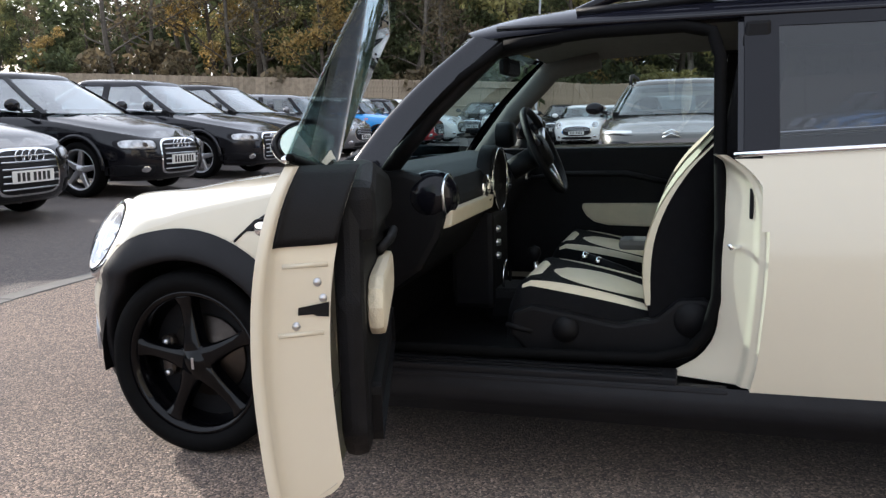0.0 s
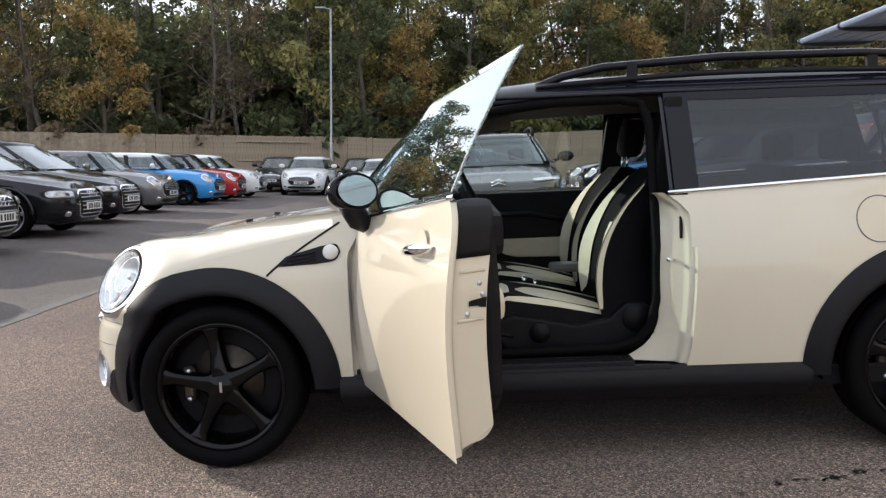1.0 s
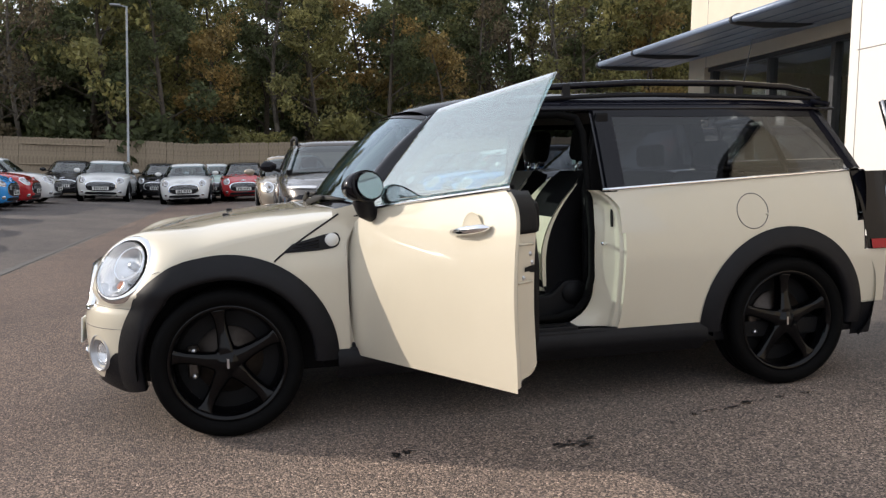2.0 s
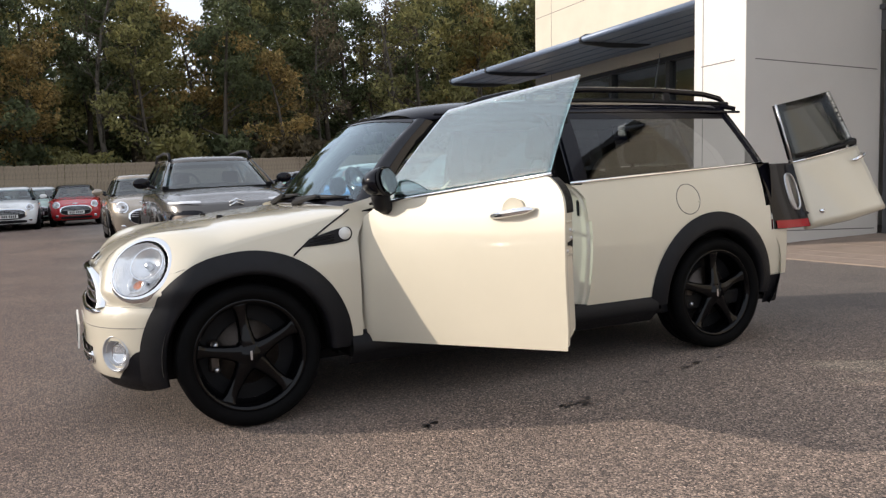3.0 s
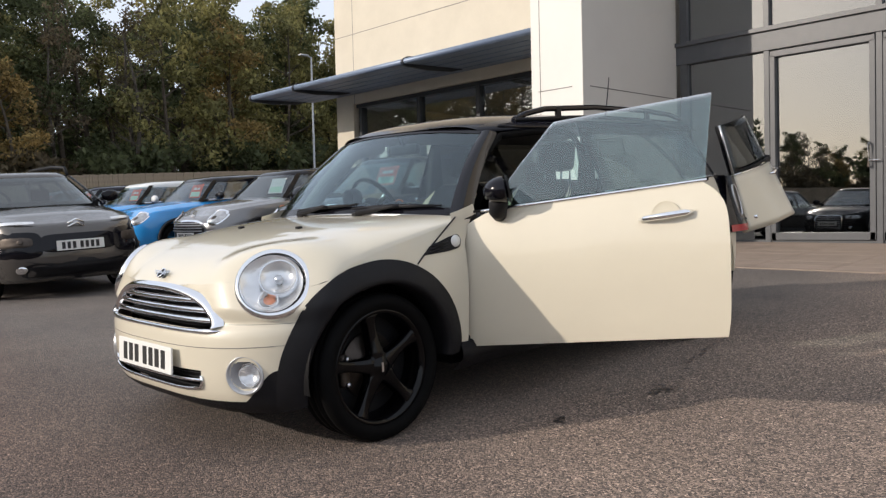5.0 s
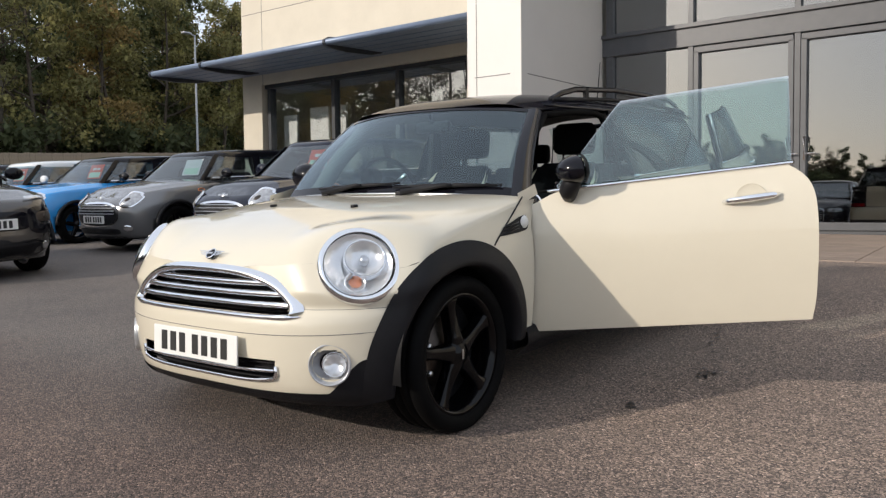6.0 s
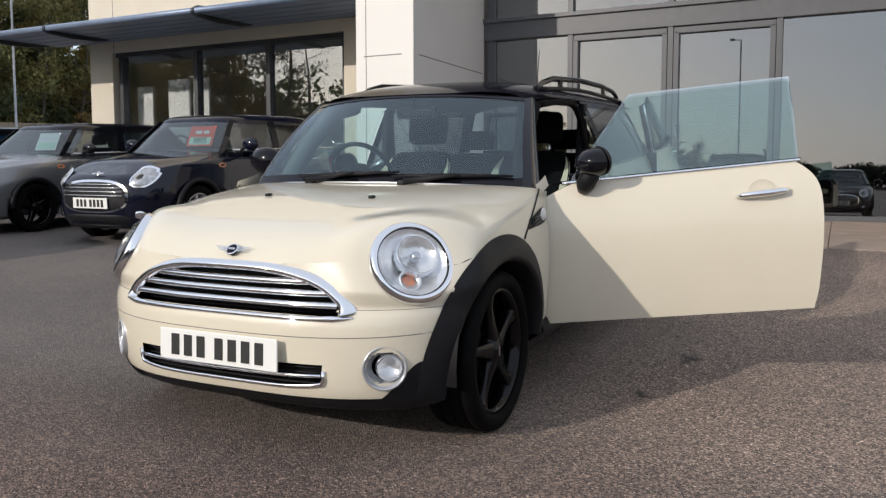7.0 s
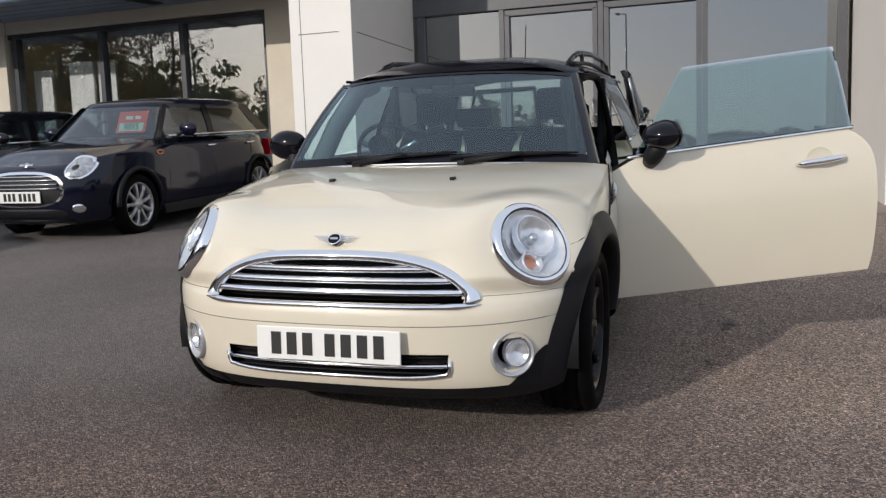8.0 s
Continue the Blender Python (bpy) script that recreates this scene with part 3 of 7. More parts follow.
    # shell, room and roof
    bx("side_wall", (FRONT, -14, -0.1), (FRONT + 0.35, -3.86, 9.0), PANEL_CREAM)
    bx("side_wall", (PIL + 0.9, -14, -0.1), (PIL + 1.2, -3.86, 3.4), PANEL_CREAM)
    bx("back_wall", (X + 13.7, -14, -0.1), (X + 14, E - 0.3, 9.0), PANEL_CREAM)
    bx("flank_wall", (FRONT + 0.35, -14, -0.1), (X + 13.7, -13.7, 9.0), PANEL_CREAM)
    bx("roof", (X - 0.1, -14.1, 9.0), (X + 14.1, E + 0.1, 9.25), FRAME_GREY)
    bx("header_wall", (FRONT, -3.86, 7.2), (FRONT + 0.35, 3.9, 9.0), PANEL_CREAM)
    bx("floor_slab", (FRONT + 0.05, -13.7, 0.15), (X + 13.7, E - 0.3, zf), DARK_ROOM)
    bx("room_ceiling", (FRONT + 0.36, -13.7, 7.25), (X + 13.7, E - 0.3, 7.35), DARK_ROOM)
    bx("office_ceiling", (X + 0.36, 4.2, 3.46), (X + 5.0, E - 0.3, 3.55), OFFICE_WALL)
    bx("inner_wall", (X + 5.0, 4.2, zf), (X + 5.2, E - 0.3, 7.25), OFFICE_WALL)
    bx("inner_wall", (X + 0.36, 4.0, zf), (X + 5.0, 4.2, 7.25), OFFICE_WALL)
    for lx, y, lz in ((FRONT + 2.2, -1.8, 5.4), (FRONT + 2.2, 1.4, 5.4)):
        t = empty("ceiling_light", pose(lx, y, lz), "lit linear ceiling light in the showroom", "ceiling light", "showroom lights")
        box("tube", (-0.9, -0.04, -0.03), (0.9, 0.04, 0.0), LIT, t, 0.01)
        box("housing", (-0.95, -0.06, 0.0), (0.95, 0.06, 0.06), FRAME_GREY, t, 0.01)
        for xx in (-0.7, 0.7):
            tube("hanger", [(xx, 0, 0.05), (xx, 0, 1.9)], 0.006, SATIN, t, seg=5)
    # display boards seen through the shop window
    for x, y, w, z0, z1, m in ((X + 0.45, 10.36, 0.40, zf, 2.80, WHITE_PAINT), (X + 0.45, 9.50, 0.52, zf, 2.90, WHITE_PAINT), (X + 0.49, 8.98, 0.38, zf, 2.90, WHITE_PAINT), (X + 2.6, 6.5, 0.2, zf, 2.7, FRAME_GREY)):
        b = empty("display_board", pose(x, y, zf), "white free-standing display board in the showroom", "display board", "showroom boards")
        box("panel", (-0.03, -w / 2, 0.05), (0.03, w / 2, z1 - zf), m, b, 0.006)
        box("foot", (-0.2, -w / 2, 0.0), (0.2, w / 2, 0.05), FRAME_GREY, b, 0.01)
    # apron before the glazed front
    ap = tagged(empty("pavement", SLOPE.copy()), "pale reddish-brown slab apron before the showroom", "pavement", kind="structure")
    for i in range(8):
        for j in range(10):
            x0, y0 = 6.0 + i * 0.36, -4.3 + j * 0.82
            box("slab", (x0, y0, -0.02), (x0 + 0.352, y0 + 0.812, 0.012 + 0.001 * ((i * 7 + j * 3) % 3)), APRON, ap, 0.004)


build_building()


# ---------------------------------------------------------------- trees
def leaf_cloud(centres, count, size, rng):
    verts, faces = [], []
    for _ in range(count):
        c, r = centres[rng.randrange(len(centres))]
        while True:
            d = Vector((rng.uniform(-1, 1), rng.uniform(-1, 1), rng.uniform(-1, 1)))
            if 0.15 < d.length < 1:
                break
        p = c + Vector((d.x * r, d.y * r, d.z * r * 0.75))
        n = Vector((rng.gauss(0, 1), rng.gauss(0, 1), rng.gauss(0.4, 0.8))).normalized()
        t = n.orthogonal().normalized()
        t = (Matrix.Rotation(rng.uniform(0, 6.28), 3, n) @ t)
        b = n.cross(t)
        s = size * rng.uniform(0.55, 1.4)
        k = len(verts)
        verts += [p - t * s, p - b * s * 0.5 + t * s * 0.15, p + t * s, p + b * s * 0.5 - t * s * 0.1]
        faces.append((k, k + 1, k + 2, k + 3))
    return verts, faces


def make_tree(seed, h, leaves, leaf, bark, spread=2.6, bare=0.35, size=0.16):
    rng = random.Random(seed)
    t = tagged(empty("tree"), "", "tree", "wood behind the fence")
    V, F = [], []

    def limb(p0, p1, r0, r1, bend, seg=6, n=6):
        base = len(V)
        ax = (p1 - p0)
        s = ax.orthogonal().normalized()
        u = ax.cross(s).normalized()
        off = Vector((rng.uniform(-1, 1), rng.uniform(-1, 1), 0)) * bend
        pts = []
        for i in range(n):
            q = i / (n - 1)
            c = p0 + ax * q + off * math.sin(q * math.pi)
            pts.append(c)
            r = r0 + (r1 - r0) * q
            for k in range(seg):
                a = 2 * math.pi * k / seg
                V.append(c + s * r * math.cos(a) + u * r * math.sin(a))
        for i in range(n - 1):
            for k in range(seg):
                l = (k + 1) % seg
                F.append((base + i * seg + k, base + i * seg + l, base + (i + 1) * seg + l, base + (i + 1) * seg + k))
        return pts

    lean = Vector((rng.uniform(-1.1, 1.1), rng.uniform(-1.1, 1.1), 0))
    trunk = limb(Vector((0, 0, -0.2)), lean + Vector((0, 0, h * 0.9)), rng.uniform(0.11, 0.19), 0.035, rng.uniform(0.3, 0.9), 8, 10)
    clumps = []
    for k in range(15):
        q = bare + (1 - bare) * (k + rng.random()) / 15
        i = min(int(q * 9), 8)
        p = trunk[i].lerp(trunk[i + 1], q * 9 - i)
        a = rng.uniform(0, 6.28)
        reach = spread * (1.15 - 0.75 * (q - bare) / (1 - bare)) * rng.uniform(0.55, 1.1)
        e = p + Vector((math.cos(a) * reach, math.sin(a) * reach, reach * rng.uniform(0.25, 0.8)))
        pts = limb(p, e, 0.07 * (1.2 - q), 0.015, 0.25, 5, 5)
        for m in (3, 4):
            clumps.append((pts[m], rng.uniform(0.5, 0.95)))
        for _ in range(2):
            e2 = pts[3] + Vector((rng.uniform(-1, 1), rng.uniform(-1, 1), rng.uniform(-0.1, 0.9))) * 0.9
            limb(pts[2], e2, 0.02, 0.008, 0.1, 4, 3)
            clumps.append((e2, rng.uniform(0.4, 0.75)))
    clumps.append((trunk[-1], 0.8))
    link_mesh("trunk", V, F, bark, t, smooth=True)
    if leaves:
        lv, lf = leaf_cloud(clumps, leaves, size, rng)
        link_mesh("crown", lv, lf, leaf, t)
    return t


def make_shrub(seed, leaf):
    rng = random.Random(seed)
    t = tagged(empty("shrub"), "", "shrub", "undergrowth behind the fence")
    cl = [(Vector((rng.uniform(-1.4, 1.4), rng.uniform(-0.7, 0.7), rng.uniform(0.3, 2.0))), rng.uniform(0.5, 0.9)) for _ in range(9)]
    lv, lf = leaf_cloud(cl, 900, 0.15, rng)
    link_mesh("foliage", lv, lf, leaf, t)
    for c, r in cl[:6]:
        tube("stem", [(c.x * 0.2, c.y * 0.2, -0.15), (c.x * 0.6, c.y * 0.6, c.z * 0.6), tuple(c)], [0.03, 0.02, 0.008], BARK, t, seg=5)
    return t


def bank_z(x, y):
    d = y - fence_y(x) - 0.6
    return ground_z(x, y) + interp([(0, 0.0), (2, 0.7), (6, 1.8), (14, 2.6), (40, 3.0)], d)


def build_wood():
    rng = random.Random(3)
    L = ("tall dark green tree on the bank behind the fence", "tall olive-leaved tree on the wooded bank", "tree with orange-brown autumn leaves on the bank", "thin tree with sparse brown leaves on the bank", "bare pale-barked tree on the wooded bank")
    protos = [make_tree(1, 12.0, 5600, LEAF[0], BARK, 3.0, 0.10, 0.125), make_tree(2, 11.0, 5000, LEAF[1], BARK, 2.8, 0.12, 0.12), make_tree(3, 9.0, 4200, LEAF[2], BARK, 2.6, 0.14, 0.115),
              make_tree(4, 11.5, 1900, LEAF[3], BARK_PALE, 2.4, 0.25, 0.11), make_tree(5, 11.0, 260, LEAF[3], BARK_PALE, 2.2, 0.25, 0.09)]
    for p, lab in zip(protos, L):
        tagged(p, lab)
    first = [True] * 5
    spots = []
    for row, (d0, step, w) in enumerate(((2.2, 2.8, (4, 5, 3, 3, 2)), (6.5, 2.3, (6, 5, 2, 2, 1)), (12.0, 2.6, (8, 4, 1, 1, 0)), (19.0, 3.4, (8, 3, 1, 0, 0)))):
        x = -74.0 + row
        while x < 44.0:
            k = rng.choices(range(5), (6, 2, 2, 4, 3) if x < -7 else w)[0]
            if row == 0 and -4 < x < -1:
                k = 2
            spots.append((k, x + rng.uniform(-0.9, 0.9), d0 + rng.uniform(-0.8, 1.2)))
            x += step
    for k, x, d in spots:
        y = fence_y(x) + 0.6 + d
        s = rng.uniform(0.85, 1.15) * (0.4 if x < -28 else 1.0)
        m = pose(x, y, bank_z(x, y), rng.uniform(-4, 4), rng.uniform(-4, 4), rng.uniform(0, 360)) @ Matrix.Diagonal((s, s, s, 1))
        if first[k]:
            protos[k].matrix_basis = m
            first[k] = False
        else:
            c = copy_thing(protos[k], pose(0, 0, 0))
            c.matrix_basis = m
    sh = [make_shrub(21, LEAF[0]), make_shrub(22, LEAF[1]), make_shrub(23, LEAF[3])]
    for p, lab in zip(sh, ("dark green shrub on the bank behind the fence", "olive shrub on the bank behind the fence", "brown shrub on the bank behind the fence")):
        tagged(p, lab)
    fs = [True] * 3
    for i in range(82):
        x = -72 + i * 1.42 + rng.uniform(-0.5, 0.5)
        y = fence_y(x) + rng.uniform(1.6, 6.0)
        k = rng.choices((0, 1, 2), (5, 2, 3) if x > -4 else (2, 0, 4))[0]
        s = rng.uniform(0.8, 1.5)
        m = pose(x, y, bank_z(x, y), 0, 0, rng.uniform(0, 360)) @ Matrix.Diagonal((s, s, s, 1))
        if fs[k]:
            sh[k].matrix_basis, fs[k] = m, False
        else:
            c = copy_thing(sh[k], pose(0, 0, 0))
            c.matrix_basis = m
    # dense depth of the wood
    cl = []
    for i in range(620):
        x = -62 + 124 * rng.random()
        y = fence_y(x) + rng.uniform(20, 32)
        cl.append((Vector((x, y, bank_z(x, y) + rng.uniform(0.2, 8.5) * rng.uniform(0.4, 1.0))), rng.uniform(1.3, 2.4)))
    for i in range(170):
        x = rng.uniform(-27, -2)
        y = fence_y(x) + rng.uniform(16, 30)
        cl.append((Vector((x, y, bank_z(x, y) + rng.uniform(1.0, 7.5))), rng.uniform(1.2, 2.2)))
    V, Fc = leaf_cloud(cl, 66000, 0.36, rng)
    tagged(link_mesh("wood_depth", V, Fc, LEAF[0]), "dense dark foliage in the depth of the wood", "wood", kind="stuff")
    # far wood on the other side of the road, seen only in the showroom glass
    V, Fc = [], []
    r2 = random.Random(9)
    cl = []
    for i in range(150):
        a = radians(152 + 62 * i / 150)
        R = 125 + r2.uniform(-8, 8)
        x, y = R * math.cos(a), R * math.sin(a)
        for _ in range(3):
            cl.append((Vector((x + r2.uniform(-2, 2), y + r2.uniform(-2, 2), ground_z(x, y) + r2.uniform(0.3, 3.2))), r2.uniform(1.2, 2.2)))
    V, Fc = leaf_cloud(cl, 70000, 0.34, r2)
    tagged(link_mesh("far_wood", V, Fc, FAR_LEAF), "dark belt of trees across the road", "wood", kind="stuff")


build_wood()
# ---------------------------------------------------------------- wheels and other parked cars
def make_wheel(parent, x, y, side, r=0.305, rim_r=0.232, rim_mat=None, spokes=5, width=0.2, detail=True, z=None, turn=98):
    """A wheel at (x, y) with its outer face towards side (-1 or 1 along y)."""
    rim_mat = rim_mat or RIM_BLACK
    w = empty("wheel")
    w.parent = parent
    w.location = (x, y, r if z is None else z)
    s = side
    h = width / 2
    prof = [(rim_r, -h * 0.8), (rim_r + 0.012, -h * 0.95), (r - 0.03, -h), (r - 0.008, -h * 0.9), (r, -h * 0.7), (r, 0), (r, h * 0.7), (r - 0.008, h * 0.9), (r - 0.03, h), (rim_r + 0.012, h * 0.95), (rim_r, h * 0.8)]
    if detail:      # tread grooves
        cut = []
        for g in (-0.45, 0.0, 0.45):
            cut += [(r, h * g - 0.007), (r - 0.008, h * g - 0.004), (r - 0.008, h * g + 0.004), (r, h * g + 0.007)]
        prof = prof[:5] + cut + prof[6:]
    lathe("tyre", [(a, b * s) for a, b in prof], RUBBER, w, seg=56)
    o = h * 0.8
    lathe("rim", [(a, b * s) for a, b in [(rim_r + 0.002, -o), (rim_r - 0.02, -o), (rim_r - 0.035, 0), (rim_r - 0.022, o - 0.02), (rim_r - 0.012, o), (rim_r + 0.002, o + 0.004), (rim_r + 0.006, o - 0.01)]], rim_mat, w, seg=56)
    if detail:
        lathe("brake_disc", [(a, b * s) for a, b in [(0.02, o - 0.085), (0.07, o - 0.085), (0.072, o - 0.09), (0.136, o - 0.09), (0.139, o - 0.098), (0.136, o - 0.108), (0.02, o - 0.108)]], DISC, w, seg=40)
        lathe("inner_barrel", [(a, b * s) for a, b in [(0.0, -0.02), (rim_r - 0.03, -0.02)]], INNER_BLACK, w, seg=24)
        c = box_bm(-0.165, -0.03, -0.068, -0.115, 0.03, 0.068, 0.022, 3)
        p = part("brake_caliper", c, DISC, w, "bare metal brake caliper")
        p.location = (0, (o - 0.09) * s, 0)
        for zz in (-0.055, 0.05):
            lathe("caliper_bolt", [(a, b * s) for a, b in [(0.0, 0.014), (0.010, 0.013), (0.012, 0.0), (0.012, -0.02)]], SATIN, p, seg=12, centre=(-0.135, 0.03 * s, zz))
    ro = rim_r - 0.012
    for k in range(spokes):
        a = 2 * math.pi * k / spokes + radians(turn)
        ca, sa = math.cos(a), math.sin(a)
        vs, fs = [], []
        if detail:      # slim dished spoke that flares into the rim
            table = ((0.02, 0.036, -0.004), (0.05, 0.036, -0.004), (0.075, 0.030, -0.007), (0.11, 0.025, -0.013), (0.16, 0.0225, -0.017), (0.19, 0.025, -0.015), (ro - 0.012, 0.033, -0.010), (ro, 0.044, -0.008))
        else:
            wi, wo = (0.036, 0.027) if spokes == 5 else (0.019, 0.030)
            table = ((0.035, wi * 1.15, -0.012), (0.09, wi, -0.004), (0.16, wi * 0.85, -0.004), (ro, wo, -0.006))
        for rad, hw, d in table:
            for tan, dd in ((-hw, -0.05), (-hw, -0.010), (-hw * 0.72, -0.001), (-hw * 0.25, 0.0), (hw * 0.25, 0.0), (hw * 0.72, -0.001), (hw, -0.010), (hw, -0.05)):
                vs.append((ca * rad - sa * tan, (o + d + dd) * s, sa * rad + ca * tan))
        for i in range(len(table) - 1):
            for j in range(7):
                fs.append((i * 8 + j, i * 8 + j + 1, (i + 1) * 8 + j + 1, (i + 1) * 8 + j))
        fs.append(tuple((len(table) - 1) * 8 + j for j in range(8)))
        link_mesh("spoke", vs, fs, rim_mat, w, smooth=detail)
    lathe("hub", [(a, b * s) for a, b in [(0.0, o + 0.003), (0.030, o + 0.002), (0.034, o - 0.003), (0.056, o - 0.006), (0.066, o - 0.016), (0.070, o - 0.05)]], rim_mat, w, seg=24)
    if detail:
        box("hub_bar", (-0.0045, s * (o + 0.0025) - 0.0015, -0.019), (0.0045, s * (o + 0.0025) + 0.0015, 0.019), SATIN, w)
        for k in range(4):
            a = 2 * math.pi * k / 4 + 0.5
            lathe("wheel_nut", [(q, b * s) for q, b in [(0.0, o + 0.0), (0.007, o), (0.008, o - 0.012)]], DISC, w, seg=6, centre=(0.046 * math.cos(a), -0.010 * s, 0.046 * math.sin(a)))
    return w


def bake(ob):
    """Replace ob's mesh by the one its modifiers give."""
    dg = bpy.context.evaluated_depsgraph_get()
    dg.update()
    me = bpy.data.meshes.new_from_object(ob.evaluated_get(dg))
    ob.modifiers.clear()
    ob.data = me


def plate(parent, x, y, z, rz, w=0.52, h=0.111, tilt=0.0, bars=7, yellow=False):
    p = box("number_plate", (-0.004, -w / 2, -h / 2), (0.004, w / 2, h / 2), PLATE, parent, 0.003)
    p.matrix_basis = pose(x, y, z, 0, tilt, rz)
    n, xs = bars, -w / 2 + 0.045
    step = (w - 0.09) / (n + 0.4)
    for k in range(n):
        yy = xs + step * (k + 0.2) + (0.4 * step if k >= 4 else 0)
        b = box("print_bar", (-0.006, yy, -0.038), (-0.0035, yy + step * 0.62, 0.038), BAR, p)
    return p


SPECS = {
    # nose and tail by height, half width by height, wheel places, cabin base and top, heights
    "hatch": dict(front=[(0.18, -0.68), (0.3, -0.76), (0.55, -0.77), (0.69, -0.73), (0.80, -0.60)], rear=[(0.2, 3.05), (0.35, 3.14), (0.6, 3.12), (0.95, 3.0)],
                  half=[(0.2, 0.80), (0.4, 0.85), (0.6, 0.863), (0.82, 0.848), (1.0, 0.79)], wb=2.53, wr=0.31, hood=[(-0.62, 0.78), (-0.5, 0.86), (-0.2, 0.935), (0.2, 0.98), (0.5, 1.005)],
                  belt=0.99, base=(0.40, 3.02), top=(0.86, 2.72), roof=1.43, rw=0.60, deck=3.0),
    "saloon": dict(front=[(0.18, -0.74), (0.3, -0.86), (0.5, -0.88), (0.66, -0.83), (0.72, -0.76)], rear=[(0.22, 3.75), (0.4, 3.84), (0.8, 3.82), (1.0, 3.74)],
                   half=[(0.2, 0.84), (0.4, 0.90), (0.6, 0.92), (0.8, 0.905), (0.97, 0.85)], wb=2.82, wr=0.325, hood=[(-0.78, 0.72), (-0.6, 0.80), (-0.2, 0.89), (0.2, 0.95), (0.6, 0.99)],
                   belt=0.99, base=(0.42, 3.35), top=(1.25, 2.55), roof=1.47, rw=0.62, deck=3.75),
    "suv": dict(front=[(0.22, -0.74), (0.36, -0.83), (0.6, -0.82), (0.82, -0.74), (0.9, -0.64)], rear=[(0.24, 3.28), (0.4, 3.34), (0.8, 3.32), (1.05, 3.2)],
                half=[(0.24, 0.82), (0.45, 0.87), (0.7, 0.875), (0.9, 0.855), (1.07, 0.80)], wb=2.6, wr=0.32, hood=[(-0.68, 0.86), (-0.5, 0.93), (-0.2, 0.98), (0.2, 1.03), (0.5, 1.06)],
                belt=1.06, base=(0.32, 3.2), top=(0.92, 2.95), roof=1.50, rw=0.61, deck=3.2),
    "cooper": None,
}


def ell(t, n):
    return math.copysign(abs(t) ** (2.0 / n), t)


def build_car(kind, paint, roof_paint, rim, label, style="mini", mirror_paint=None):
    S = SPECS[kind]
    car = tagged(empty("parked_car"), label, "car", "cars in the car park")
    mirror_paint = mirror_paint or paint
    # lower shell: plan outlines stacked from sill to shoulder, closed with a domed bonnet and waist
    zs = [0.2, 0.24, 0.3, 0.38, 0.46, 0.54, 0.62, 0.68, 0.74, 0.80, 0.86, 0.92, 0.97]
    top = S["belt"]
    zs = [0.2 + (z - 0.2) * (top - 0.2) / 0.77 for z in zs]
    N = 96
    verts, faces = [], []

    def hoodz(x):
        if x < 0.5:
            return soft(S["hood"], x)
        return top + 0.015

    for z in zs:
        xf, xr, w = soft(S["front"], z), soft(S["rear"], z), soft(S["half"], z)
        for k in range(N):
            a = 2 * math.pi * k / N
            c, s = math.cos(a), math.sin(a)
            xm = (xf + xr) / 2
            x = xm + (xr - xm) * ell(c, 5.5)
            y = w * ell(s, 4.0 if c < 0 else 5.0)
            zz = min(z, hoodz(x) - 0.07 * (abs(y) / w) ** 2.5 - 0.02)
            verts.append((x, y, zz))
    M = len(zs)
    for i in range(M - 1):
        for k in range(N):
            l = (k + 1) % N
            faces.append((i * N + k, i * N + l, (i + 1) * N + l, (i + 1) * N + k))
    # rings drawn in to the middle for bonnet and waist
    last = (M - 1) * N
    rings = [1.0, 0.93, 0.8, 0.6, 0.35, 0.12]
    prev = last
    for q in rings[1:]:
        b = len(verts)
        for k in range(N):
            x0, y0, z0 = verts[last + k]
            xm = 1.2
            x = xm + (x0 - xm) * (1 - (1 - q) * 0.9)
            y = y0 * q
            verts.append((x, y, hoodz(x) - 0.07 * (abs(y) / 0.85) ** 2.5))
        for k in range(N):
            l = (k + 1) % N
            faces.append((prev + k, prev + l, b + l, b + k))
        prev = b
    faces.append(tuple(prev + k for k in range(N)))
    faces.append(tuple(range(N))[::-1])
    body = link_mesh("body", verts, faces, paint, car, smooth=True)
    # wheel arches are cut out of the shell
    wb, wr = S["wb"], S["wr"]
    cut = bmesh.new()
    for x in (0.0, wb):
        for sy in (-1, 1):
            res = bmesh.ops.create_cone(cut, cap_ends=True, segments=40, radius1=wr + 0.05, radius2=wr + 0.05, depth=0.6)
            bmesh.ops.transform(cut, verts=res["verts"], matrix=pose(x, sy * 0.85, wr + 0.01, 90, 0, 0))
    cutter = part("cutter", cut, PLASTIC)
    mod = body.modifiers.new("arches", "BOOLEAN")
    mod.object, mod.operation, mod.solver = cutter, "DIFFERENCE", "EXACT"
    bake(body)
    body.data.materials.clear()
    body.data.materials.append(paint)
    bpy.data.objects.remove(cutter)
    W = soft(S["half"], 0.5)
    for sy in (-1, 1):
        for x in (0.0, wb):
            make_wheel(car, x, sy * (W - 0.115), sy, wr, wr - 0.085, rim, 5 if style != "mini5" else 9, 0.2, False)
            arch = []
            for k in range(25):
                a = math.pi * k / 24
                arch.append((x + (wr + 0.055) * math.cos(a), wr + 0.01 + (wr + 0.055) * math.sin(a)))
            pts = [(px, sy * (W - 0.012), pz) for px, pz in arch]
            tube("arch_trim", pts, 0.028, PLASTIC if style != "saloon" else paint, car, seg=6)
        slab("sill", [(wr + 0.08, 0.17), (wb - wr - 0.08, 0.17), (wb - wr - 0.06, 0.27), (wr + 0.06, 0.27)], sy * (W - 0.05), sy * (W + 0.002), PLASTIC, car, bevel=0.006)
    # cabin glass and roof
    (b0, b1), (t0, t1) = S["base"], S["top"]
    zr, rw = S["roof"], S["rw"]
    wbase = soft(S["half"], top) - 0.01

